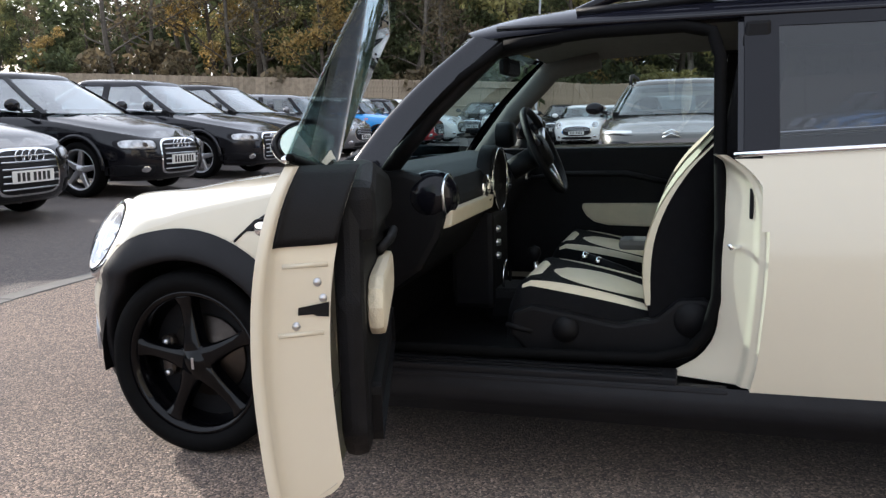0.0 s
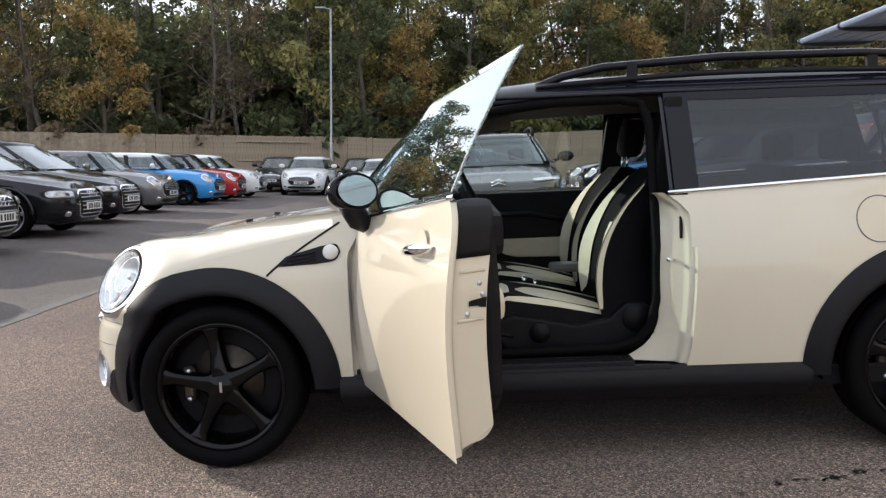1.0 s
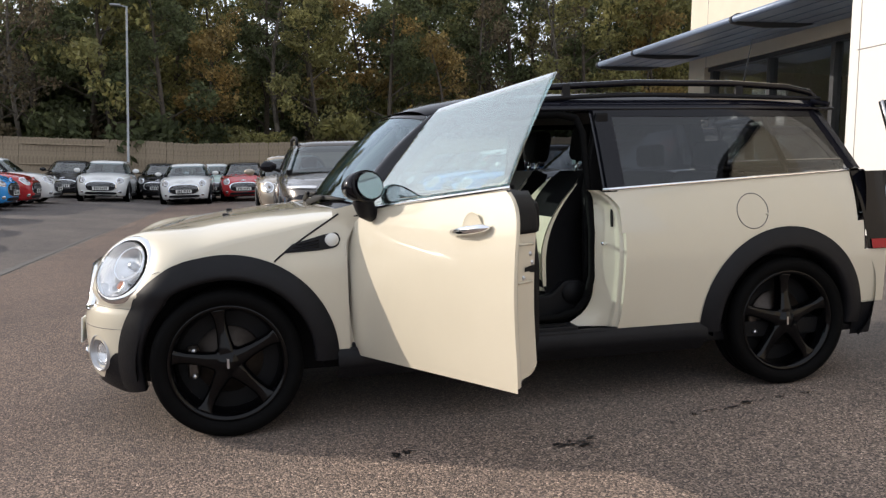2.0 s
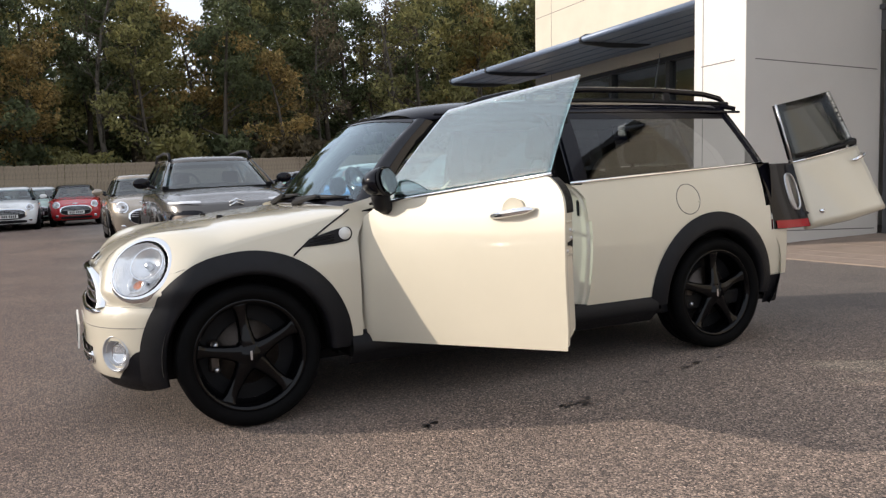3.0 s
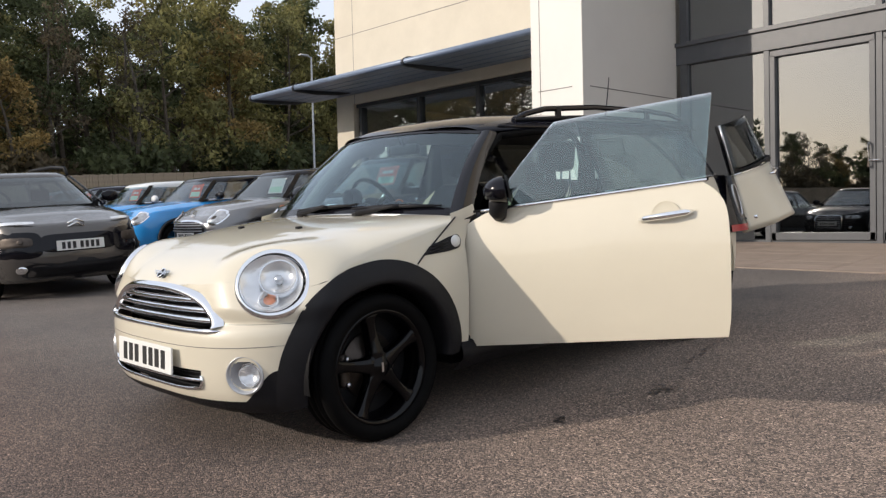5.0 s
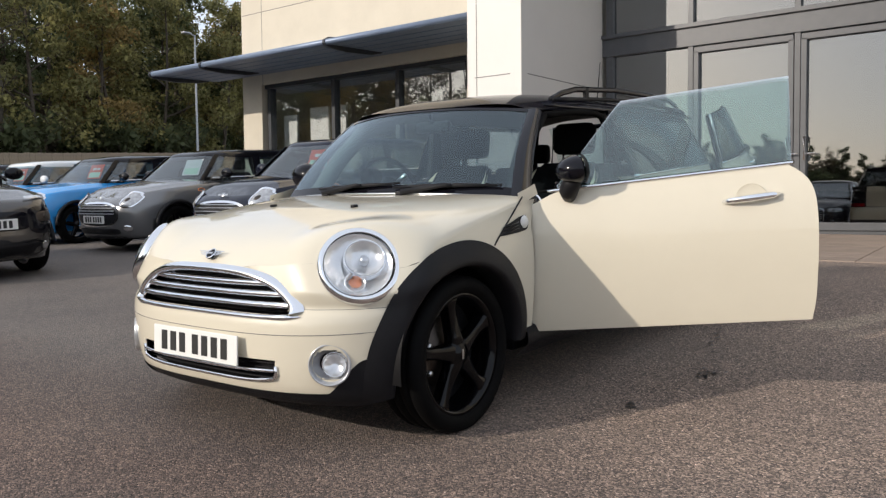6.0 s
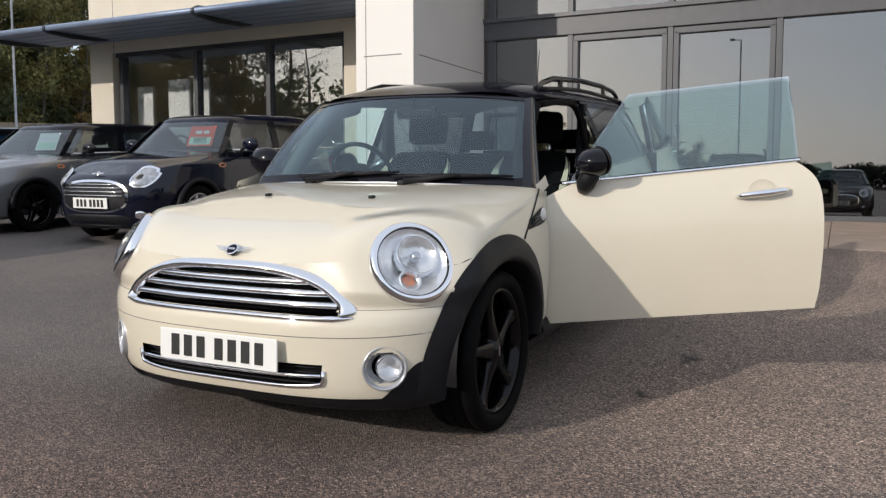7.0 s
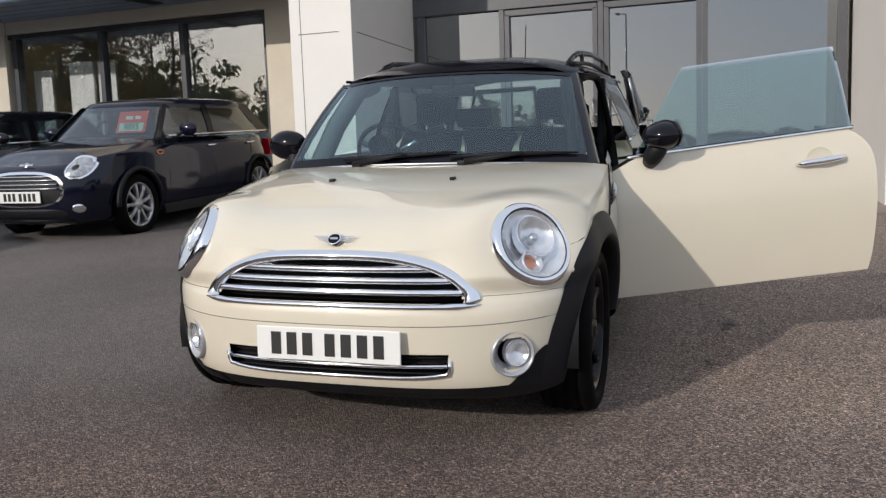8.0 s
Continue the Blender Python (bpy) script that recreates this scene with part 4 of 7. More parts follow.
    def ring(q, grow=0.0):
        f = b0 + (t0 - b0) * q
        r = b1 + (t1 - b1) * q
        w = wbase + (rw - wbase) * q ** 1.15
        z = top - 0.02 + (zr - 0.085 - top + 0.02) * q
        out = []
        for k in range(N):
            a = 2 * math.pi * k / N
            c, s = math.cos(a), math.sin(a)
            xm = (f + r) / 2
            bow = 1.0
            out.append((xm + (r - xm + grow) * ell(c, 6.0) * bow - (0.10 * (1 - (s * s)) if c < 0 else -0.03 * (1 - s * s)), (w + grow) * ell(s, 4.5), z))
        return out
    gv, gf = [], []
    for q in (0, 0.25, 0.5, 0.75, 1.0):
        gv += ring(q)
    for i in range(4):
        for k in range(N):
            l = (k + 1) % N
            gf.append((i * N + k, i * N + l, (i + 1) * N + l, (i + 1) * N + k))
    link_mesh("cabin_glass", gv, gf, SALOON_GLASS if kind == "saloon" else CAR_GLASS, car, smooth=True)
    rv, rf = [], []
    base = ring(1.0, 0.012)
    low = [(x, y, z - 0.03) for x, y, z in ring(0.93, 0.014)]
    rv += low
    rv += base
    for q, dz in ((0.96, 0.03), (0.86, 0.055), (0.65, 0.075), (0.35, 0.085), (0.05, 0.087)):
        cx = (t0 + t1) / 2
        rv += [(cx + (x - cx) * (1 - (1 - q) * 0.97), y * q, z + dz) for x, y, z in base]
    for i in range(6):
        for k in range(N):
            l = (k + 1) % N
            rf.append((i * N + k, i * N + l, (i + 1) * N + l, (i + 1) * N + k))
    rf.append(tuple(6 * N + k for k in range(N)))
    link_mesh("roof", rv, rf, roof_paint, car, smooth=True)
    pil = {"hatch": (0.0, 0.42, 0.97), "saloon": (0.0, 0.46, 0.84), "suv": (0.0, 0.40, 0.74, 0.97)}[kind]
    r0, r1 = ring(0.0, 0.006), ring(1.0, 0.006)
    for sy in (-1, 1):
        for q in pil:
            xb, xt = b0 + 0.10 + (b1 - b0 - 0.16) * q, t0 + 0.06 + (t1 - t0 - 0.12) * q
            wdt = 0.045 if q in (0.0,) else (0.06 if q < 0.9 else 0.13)
            vs = []
            for zz, xx, yy in ((0.0, xb, wbase), (0.5, (xb + xt) / 2, (wbase + (rw - wbase) * 0.5 ** 1.15)), (1.0, xt, rw)):
                z = top - 0.02 + (zr - 0.085 - top + 0.02) * zz
                for dx, dy in ((-wdt, 0.0), (-wdt, 0.012), (wdt, 0.012), (wdt, 0.0)):
                    yo = yy - (0.035 if q < 0.05 or q > 0.95 else 0.0)
                    vs.append((xx + dx, sy * (yo + dy), z))
            fs = [(i * 4 + j, i * 4 + (j + 1) % 4, (i + 1) * 4 + (j + 1) % 4, (i + 1) * 4 + j) for i in range(2) for j in range(4)]
            link_mesh("pillar", vs, fs, paint if kind != "hatch" and (q == 0 or q > 0.9) else GLOSS_BLACK, car)
        tube("window_trim", [(b0 + 0.25, sy * (wbase + 0.012), top + 0.005), ((b0 + b1) / 2, sy * (wbase + 0.014), top + 0.012), (b1 - 0.15, sy * (wbase - 0.004), top + 0.01)], 0.008, CHROME, car, seg=6)
        # mirror
        m = empty("door_mirror")
        m.parent = car
        bmm = bmesh.new()
        bmesh.ops.create_uvsphere(bmm, u_segments=16, v_segments=10, radius=1.0)
        bmesh.ops.transform(bmm, verts=bmm.verts, matrix=pose(b0 + 0.38, sy * (wbase + 0.19), top + 0.07) @ Matrix.Diagonal((0.06, 0.115, 0.075, 1)))
        part("mirror_shell", bmm, mirror_paint, m, smooth=True)
        tube("mirror_arm", [(b0 + 0.42, sy * wbase, top + 0.0), (b0 + 0.38, sy * (wbase + 0.12), top + 0.04)], 0.022, PLASTIC, m)
        for xh in ((1.45,) if kind == "hatch" and style != "mini5" else (1.35, 2.25)):
            tube("door_handle", [(xh, sy * (soft(S["half"], 0.84) + 0.004), 0.86), (xh + 0.08, sy * (soft(S["half"], 0.84) + 0.022), 0.865), (xh + 0.17, sy * (soft(S["half"], 0.84) + 0.004), 0.87)], 0.011, CHROME if style != "saloon" else paint, car, seg=6)
        # shut lines of the doors
        for xl in ((0.55, 1.72) if kind == "hatch" and style != "mini5" else (0.52, 1.45, 2.35)):
            pts = [(xl + (0.02 if z > 0.8 else 0), sy * (soft(S["half"], z) - 0.001), z) for z in (0.3, 0.45, 0.6, 0.75, top - 0.03)]
            tube("shut_line", pts, 0.004, PLASTIC, car, seg=4)
    # face
    def fx(z, y):
        xf, xr, w = soft(S["front"], z), soft(S["rear"], z), soft(S["half"], z)
        xm = (xf + xr) / 2
        s = min(0.999, (abs(y) / w)) ** (4.0 / 2)
        c = math.sqrt(max(0.0, 1 - s * s))
        return xm + (xf - xm) * c ** (2 / 5.5)

    def face_patch(name, y0, y1, z0, z1, material, out=0.008, label="", round_n=4.0, parent=car):
        cy, cz, hy, hz = (y0 + y1) / 2, (z0 + z1) / 2, (y1 - y0) / 2, (z1 - z0) / 2
        vs, fs = [], []
        K = 28
        for r in (1.0, 0.7, 0.35, 0.02):
            for k in range(K):
                a = 2 * math.pi * k / K
                y, z = cy + hy * r * ell(math.cos(a), round_n), cz + hz * r * ell(math.sin(a), round_n)
                vs.append((fx(z, y) - out * (1.0 if r < 1 else 0.3), y, z))
        for i in range(3):
            for k in range(K):
                l = (k + 1) % K
                fs.append((i * K + k, i * K + l, (i + 1) * K + l, (i + 1) * K + k))
        fs.append(tuple(3 * K + k for k in range(K)))
        return link_mesh(name, vs, fs, material, parent, label, smooth=True)

    if kind == "hatch":
        face_patch("grille_surround", -0.50, 0.50, 0.36, 0.71, CHROME, 0.010, "", 2.8)
        face_patch("grille", -0.465, 0.465, 0.375, 0.685, PLASTIC, 0.016, "black grille", 2.8)
        for z in (0.545, 0.585, 0.625, 0.66):
            q = 0.44 * math.sqrt(max(0.0, 1 - ((z - 0.53) / 0.16) ** 4))
            tube("grille_bar", [(fx(z, y) - 0.022, y, z) for y in np.linspace(-q, q, 9)], 0.007, SATIN, car, seg=6)
        face_patch("lower_grille", -0.50, 0.50, 0.25, 0.345, PLASTIC, 0.014, "", 4)
        face_patch("lower_lip", -0.74, 0.74, 0.185, 0.235, PLASTIC, 0.010, "black lower lip", 8)
        plate(car, fx(0.46, 0) - 0.03, 0, 0.465, 0, bars=7)
    elif kind == "saloon":
        face_patch("grille_surround", -0.40, 0.40, 0.27, 0.70, CHROME, 0.012, "", 5)
        face_patch("grille", -0.375, 0.375, 0.29, 0.68, PLASTIC, 0.018, "black slatted grille", 5)
        for z in (0.34, 0.40, 0.46, 0.52, 0.58, 0.63):
            tube("grille_bar", [(fx(z, y) - 0.022, y, z) for y in np.linspace(-0.34, 0.34, 7)], 0.009, SATIN, car, seg=6)
        for y in (-0.135, -0.045, 0.045, 0.135):
            lathe("badge_ring", [(0.052, 0.0), (0.058, 0.008), (0.064, 0.0), (0.058, -0.004)], CHROME, car, seg=24, axis="X", centre=(fx(0.6, 0) - 0.03, y * 0.9, 0.63))
        for sy in (-1, 1):
            face_patch("air_intake", sy * 0.66 - 0.17, sy * 0.66 + 0.17, 0.26, 0.40, PLASTIC, 0.010, "", 5)
        plate(car, fx(0.45, 0) - 0.035, 0, 0.45, 0, bars=7)
    else:
        face_patch("lower_bumper", -0.80, 0.80, 0.20, 0.44, PLASTIC, 0.006, "black lower bumper", 8)
        face_patch("bumper_grille", -0.60, 0.60, 0.25, 0.38, PLASTIC, 0.012, "black bumper grille", 5)
        face_patch("plate_panel", -0.40, 0.40, 0.52, 0.72, GLOSS_BLACK, 0.014, "black panel behind the plate", 6)
        plate(car, fx(0.58, 0) - 0.03, 0, 0.59, 0, bars=7)
        for sy in (-1, 1):
            face_patch("lamp_panel", sy * 0.62 - 0.23, sy * 0.62 + 0.23, 0.47, 0.76, GLOSS_BLACK, 0.020, "", 4)
            face_patch("running_light", sy * 0.6 - 0.18, sy * 0.6 + 0.18, 0.842, 0.875, LAMP_BOWL, 0.012, "slim running light", 4)
            for k in range(4):
                for j in range(3):
                    xx = 1.0 + 0.36 * k
                    box("side_bump", (xx, sy * (W - 0.006), 0.42 + 0.075 * j), (xx + 0.33, sy * (W + 0.02), 0.485 + 0.075 * j), PLASTIC, car, 0.012)
            box("bump_panel", (0.95, sy * (W - 0.01), 0.40), (2.46, sy * (W + 0.008), 0.67), PLASTIC, car, 0.004)
            rail = tube("roof_rail", [(1.0, sy * 0.56, zr - 0.07), (1.08, sy * 0.56, zr + 0.03), (1.6, sy * 0.565, zr + 0.06), (2.5, sy * 0.565, zr + 0.05), (2.8, sy * 0.56, zr - 0.04)], 0.022, PLASTIC, car, seg=8)
        for zc in (0.895, 0.855):
            tube("badge_chevron", [(fx(0.82, 0) - 0.012, -0.09, zc - 0.065), (fx(0.82, 0) - 0.02, 0, zc - 0.02), (fx(0.82, 0) - 0.012, 0.09, zc - 0.065)], 0.011, CHROME, car, seg=6)
    for sy in (-1, 1):
        if kind == "hatch":
            cy, cz, ry, rz = 0.60, 0.735, 0.118, 0.115
        elif kind == "saloon":
            cy, cz, ry, rz = 0.63, 0.63, 0.19, 0.062
        else:
            cy, cz, ry, rz = 0.62, 0.65, 0.19, 0.075
        hl = empty("headlight")
        hl.parent = car
        face_patch("lamp_surround", sy * cy - ry, sy * cy + ry, cz - rz, cz + rz, CHROME if kind == "hatch" else PLASTIC, 0.016, "", 2.0 if kind == "hatch" else 3.5, hl)
        face_patch("lamp_bowl", sy * cy - ry * 0.88, sy * cy + ry * 0.88, cz - rz * 0.88, cz + rz * 0.88, PARKED_LAMP if kind != "suv" else DISC, 0.026, "", 2.0 if kind == "hatch" else 3.5, hl)
        face_patch("bulb", sy * (cy - 0.02) - 0.035, sy * (cy - 0.02) + 0.035, cz - 0.03, cz + 0.035, DISC, 0.034, "", 2.0, hl)
        face_patch("fog_lamp", sy * 0.60 - 0.05, sy * 0.60 + 0.05, 0.30, 0.385, CHROME, 0.016, "", 2.0)
        # rear lamp
        slab("rear_lamp", [(sy * 0.62, top - 0.32), (sy * 0.75, top - 0.32), (sy * 0.73, top - 0.1), (sy * 0.62, top - 0.1)], S["deck"] + 0.02, S["deck"] + 0.12, RED_LENS, car, bevel=0.008, plane="YZ")
    if kind == "hatch":
        bx, bzz = fx(0.75, 0) - 0.004, 0.77
        badge = lathe("badge", [(0.0, 0.006), (0.026, 0.005), (0.03, 0.0)], SATIN, car, seg=20, axis="Z", label="silver winged badge")
        badge.matrix_basis = Matrix.Translation((bx, 0, bzz)) @ Vector((-0.8, 0, 0.6)).to_track_quat("Z", "Y").to_matrix().to_4x4()
        box("badge_wing", (-0.085, -0.010, 0.0), (0.085, 0.010, 0.004), SATIN, badge, 0.002)
        for sy in (-1, 1):
            zz = 0.83
            tube("side_repeater", [(0.37 + 0.055 * math.cos(a) + 0.03, sy * (soft(S["half"], zz + 0.02 * math.sin(a)) + 0.003), zz + 0.02 * math.sin(a)) for a in [2 * math.pi * k / 16 for k in range(16)]], 0.006, ORANGE_LENS, car, seg=6, cyclic=True, label="orange side repeater")
    # seats, wheel and dash seen through the glass
    for sy in (-1, 1):
        s = empty("seat")
        s.parent = car
        b = box_bm(1.35, sy * 0.36 - 0.23, 0.55, 1.47, sy * 0.36 + 0.23, 1.08, 0.05)
        bmesh.ops.rotate(b, verts=b.verts, cent=(1.4, 0, 0.55), matrix=Matrix.Rotation(radians(12), 3, "Y"))
        part("backrest", b, FABRIC_BLACK, s, smooth=True)
        b = box_bm(1.47, sy * 0.36 - 0.12, 1.10, 1.56, sy * 0.36 + 0.12, 1.27, 0.04)
        part("headrest", b, FABRIC_BLACK, s, smooth=True)
    box("dashboard", (b0 + 0.15, -wbase + 0.05, top - 0.2), (b0 + 0.55, wbase - 0.05, top + 0.02), INNER_BLACK, car, 0.03)
    lathe("steering_wheel", [(0.17, 0), (0.185, 0.012), (0.2, 0), (0.185, -0.012)], INNER_BLACK, car, seg=32, axis="X", centre=(b0 + 0.62, 0.36, top + 0.0))
    tube("wiper", [(b0 + 0.02, -0.1, top + 0.03), (b0 + 0.06, 0.5, top + 0.02)], 0.01, PLASTIC, car, seg=5)
    return car


PAINTS = {n: mat("paint_" + n, c, 0.14 if max(c) < 0.03 else 0.25, metal=m, coat=0.4 if max(c) < 0.03 else 0.8, spec=0.25 if max(c) < 0.03 else 0.5, vary=0.05, scale=3) for n, c, m in (("navy", (0.004, 0.0055, 0.015), 0.0), ("grey", (0.20, 0.20, 0.205), 0.5), ("sky_blue", (0.03, 0.30, 0.72), 0.0), ("red", (0.42, 0.015, 0.02), 0.0), ("white", (0.74, 0.75, 0.74), 0.0),
          ("graphite", (0.016, 0.016, 0.019), 0.3), ("charcoal", (0.006, 0.006, 0.008), 0.0), ("brown_grey", (0.085, 0.078, 0.072), 0.4), ("champagne", (0.36, 0.31, 0.25), 0.5), ("mint", (0.45, 0.62, 0.55), 0.0))}


def price_card(car, kind, digits, white=False):
    """A price card laid inside the windscreen."""
    S = SPECS[kind]
    (b0, _), (t0, _) = S["base"], S["top"]
    top, zr = S["belt"], S["roof"]
    lean = math.degrees(math.atan2(t0 - b0, zr - 0.085 - top))
    c = tagged(empty("price_card"), "", "")
    c.parent = car
    q = 0.45
    c.matrix_basis = pose(b0 + 0.075 + (t0 - b0) * q, -0.29, top + (zr - 0.085 - top) * q, 0, lean * 0.5, 0)
    box("card", (-0.002, -0.20, -0.12), (0.002, 0.20, 0.14), WHITE_PAINT if white else ORANGE_CARD, c, 0, "white price card" if white else "orange price card")
    box("price_strip", (-0.005, -0.165, -0.10), (-0.002, 0.165, -0.005), GREEN_CARD, c)
    for y0, y1 in ((-0.11, -0.03), (0.0, 0.10)):
        box("print_bar", (-0.005, y0, 0.04), (-0.002, y1, 0.08), PLATE, c)
    if digits:
        cu = bpy.data.curves.new("digits", "FONT")
        cu.body, cu.size, cu.align_x, cu.align_y, cu.extrude = digits, 0.11, "CENTER", "CENTER", 0.0008
        t = new("digits", cu)
        bpy.context.view_layer.update()
        me = bpy.data.meshes.new_from_object(t.evaluated_get(bpy.context.evaluated_depsgraph_get()))
        bpy.data.objects.remove(t)
        me.materials.append(BAR)
        d = new("price_digits", me)
        d.parent = c
        d.matrix_basis = pose(-0.0065, 0, -0.053) @ Matrix(((0, 0, -1, 0), (-1, 0, 0, 0), (0, 1, 0, 0), (0, 0, 0, 1)))


def build_cars():
    P = PAINTS
    # the row before the shop window: noses to -x
    row = [("navy", "navy", SILVER, "mini5", "dark navy five-door hatchback with silver wheels, price card in windscreen", 4.4, 5.5),
           ("grey", "charcoal", RIM_BLACK, "mini", "mid-grey hatchback with black roof, price card in windscreen", 4.4, 8.25),
           ("sky_blue", "charcoal", RIM_BLACK, "mini", "bright blue hatchback with black roof and black wheels", 4.4, 11.0),
           ("sky_blue", "white", RIM_BLACK, "mini", "bright blue hatchback with white roof and mirrors", 4.4, 13.7),
           ("navy", "navy", SILVER, "mini", "dark blue hatchback in a row by the wood", 4.4, 16.4),
           ("grey", "grey", SILVER, "mini", "grey hatchback in a row by the wood", 4.4, 19.1)]
    for body, roof, rim, st, lab, x, y in row:
        c = build_car("hatch", P[body], P[roof], rim, lab, st, P[roof])
        c.matrix_basis = lot(x, y, random.uniform(-1.0, 1.0), -0.02 if st == "mini5" else 0.0) @ Matrix.Diagonal((1.0, 1.0, 1.05 if st == "mini5" else 1.0, 1.0))
        price_card(c, "hatch", "9895" if body == "navy" and y < 6 else "", body == "grey" and y < 9)
    # opposite row: noses to +x
    opp = [("saloon", "graphite", "graphite", SILVER, "saloon", "dark grey executive saloon with chrome grille", 0), ("saloon", "charcoal", "charcoal", SILVER, "saloon", "black executive saloon with chrome grille surround", 1), ("saloon", "graphite", "graphite", SILVER, "saloon", "dark grey executive estate with chrome grille", 2),
           ("saloon", "charcoal", "charcoal", SILVER, "saloon", "black executive saloon beside a grey hatchback", 3), ("hatch", "grey", "grey", RIM_BLACK, "mini", "steel grey hatchback with round headlights", 4), ("hatch", "sky_blue", "white", RIM_BLACK, "mini", "bright blue hatchback with white roof and mirrors", 5),
           ("hatch", "red", "charcoal", SILVER, "mini", "red hatchback with black roof in a row", 6), ("hatch", "white", "white", SILVER, "mini", "white hatchback in a row by the fence", 7)]
    noses = [(-4.55, 3.35), (-4.9, 6.3), (-5.15, 9.3), (-5.6, 12.0), (-6.0, 15.3), (-6.0, 19.1), (-6.0, 21.4), (-6.0, 24.0)]
    for kind, body, roof, rim, st, lab, i in opp:
        c = build_car(kind, P[body], P[roof], rim, lab, st, P[roof])
        c.matrix_basis = lot(noses[i][0] - (0.88 if kind == "saloon" else 0.77), noses[i][1], 180 + random.uniform(-1, 1)) @ Matrix.Diagonal((1.0, 1.0, 1.06 if kind == "saloon" else 1.0, 1.0))
    for kind, body, roof, rim, st, lab, x, y in (("suv", "charcoal", "charcoal", SILVER, "suv", "black crossover facing the showroom across the lane", -5.5, 0.7), ("hatch", "graphite", "graphite", SILVER, "mini", "dark grey hatchback facing the showroom across the lane", -5.5, -1.9)):
        c = build_car(kind, P[body], P[roof], rim, lab, st, P[roof])
        c.matrix_basis = lot(x, y, 180)
    # along the fence: noses to -y
    back = [("white", "white", SILVER, "white hatchback with black grille parked before the fence", -5.05, 26.2), ("charcoal", "charcoal", SILVER, "black hatchback parked close to the fence", -3.5, 29.0), ("white", "white", SILVER, "white hatchback with a card in its windscreen", -2.25, 25.6),
            ("mint", "white", SILVER, "pale green hatchback parked close to the fence", -1.55, 28.6), ("red", "charcoal", SILVER, "red hatchback with black roof by the fence", -0.3, 27.0), ("charcoal", "charcoal", SILVER, "dark hatchback parked close to the fence", -6.9, 29.3)]
    for body, roof, rim, lab, x, y in back:
        c = build_car("hatch", P[body], P[roof], rim, lab, "mini", P[roof])
        c.matrix_basis = lot(x, y, 90 + random.uniform(-2, 2))
    c = build_car("suv", P["brown_grey"], P["brown_grey"], SILVER, "dark grey-brown crossover with bumper pads and roof rails", "suv", GLOSS_BLACK)
    c.matrix_basis = lot(1.30, 6.95, 90)
    c = build_car("hatch", P["champagne"], P["champagne"], SILVER, "champagne beige five-door hatchback behind the crossover", "mini5")
    c.matrix_basis = lot(0.98, 13.9, 90)


build_cars()
# ---------------------------------------------------------------- the cream estate car with its door open
hero = tagged(empty("estate_car", SLOPE.copy()), "cream compact estate car with black roof, two doors open", "car")

HALF = [(0.18, 0.775), (0.28, 0.80), (0.36, 0.815), (0.5, 0.828), (0.62, 0.832), (0.74, 0.824), (0.84, 0.805), (0.93, 0.778), (1.0, 0.750), (1.15, 0.686), (1.3, 0.612), (1.38, 0.56)]


def hs(x, z):
    """Half width of the body side."""
    w = soft(HALF, z)
    if x < 0.35:
        w -= 0.075 * ((0.35 - x) / 0.75) ** 2.2
    if x > 2.2:
        w -= 0.06 * ((x - 2.2) / 0.9) ** 2
    return w


def belt(x):
    return 0.90 + 0.042 * (x - 0.5)


AC, AR = (0.006, 0.305), 0.436      # front arch
BC = (2.525, 0.31)                 # rear arch


def arch_z(x, c, r):
    d = r * r - (x - c[0]) ** 2
    return c[1] + math.sqrt(d) if d > 0 else 0.0


def pline(pts, z):
    return soft(pts, z)


Q_EDGE = [(0.33, 1.675), (0.4, 1.69), (0.5, 1.70), (0.65, 1.710), (0.78, 1.711), (0.85, 1.700), (0.895, 1.674), (0.93, 1.634), (0.95, 1.60)]      # rear edge of the door by height
F_EDGE = [(0.29, 0.478), (0.5, 0.472), (0.68, 0.480), (0.78, 0.500), (0.85, 0.540), (0.91, 0.60)]                # front edge of the door


def side_sheet(name, xa, xb, za, zb, sy, material, parent, nu=24, nv=10, off=0.0, label="", thick=0.0):
    """A piece of the body side between two edges in x (by height) or two in z (by length)."""
    def fn(u, v):
        x = xa + (xb - xa) * u
        z0 = za(x) if callable(za) else za
        z1 = zb(x) if callable(zb) else zb
        z = z0 + (z1 - z0) * v
        p = (x, sy * (hs(x, z) + off), z)
        return fair(p) if name == "wing" else p
    return grid(name, fn, nu, nv, material, parent, label, thick)


def band_sheet(name, ea, eb, z0, z1, sy, material, parent, nu=12, nv=16, off=0.0, label="", thick=0.0):
    def fn(u, v):
        z = z0 + (z1 - z0) * v
        xa, xb = (ea(z) if callable(ea) else ea), (eb(z) if callable(eb) else eb)
        x = xa + (xb - xa) * u
        return (x, sy * (hs(x, z) + off), z)
    return grid(name, fn, nu, nv, material, parent, label, thick)


# ---- nose and bonnet
LAMP_C, LAMP_N = Vector((-0.397, 0.652, 0.694)), Vector((-0.632, 0.589, 0.50)).normalized()


def grille_top(y):
    return 0.524 + 0.148 * (1 - (abs(y) / 0.482) ** 3.0) ** 0.62 if abs(y) < 0.482 else 0.524


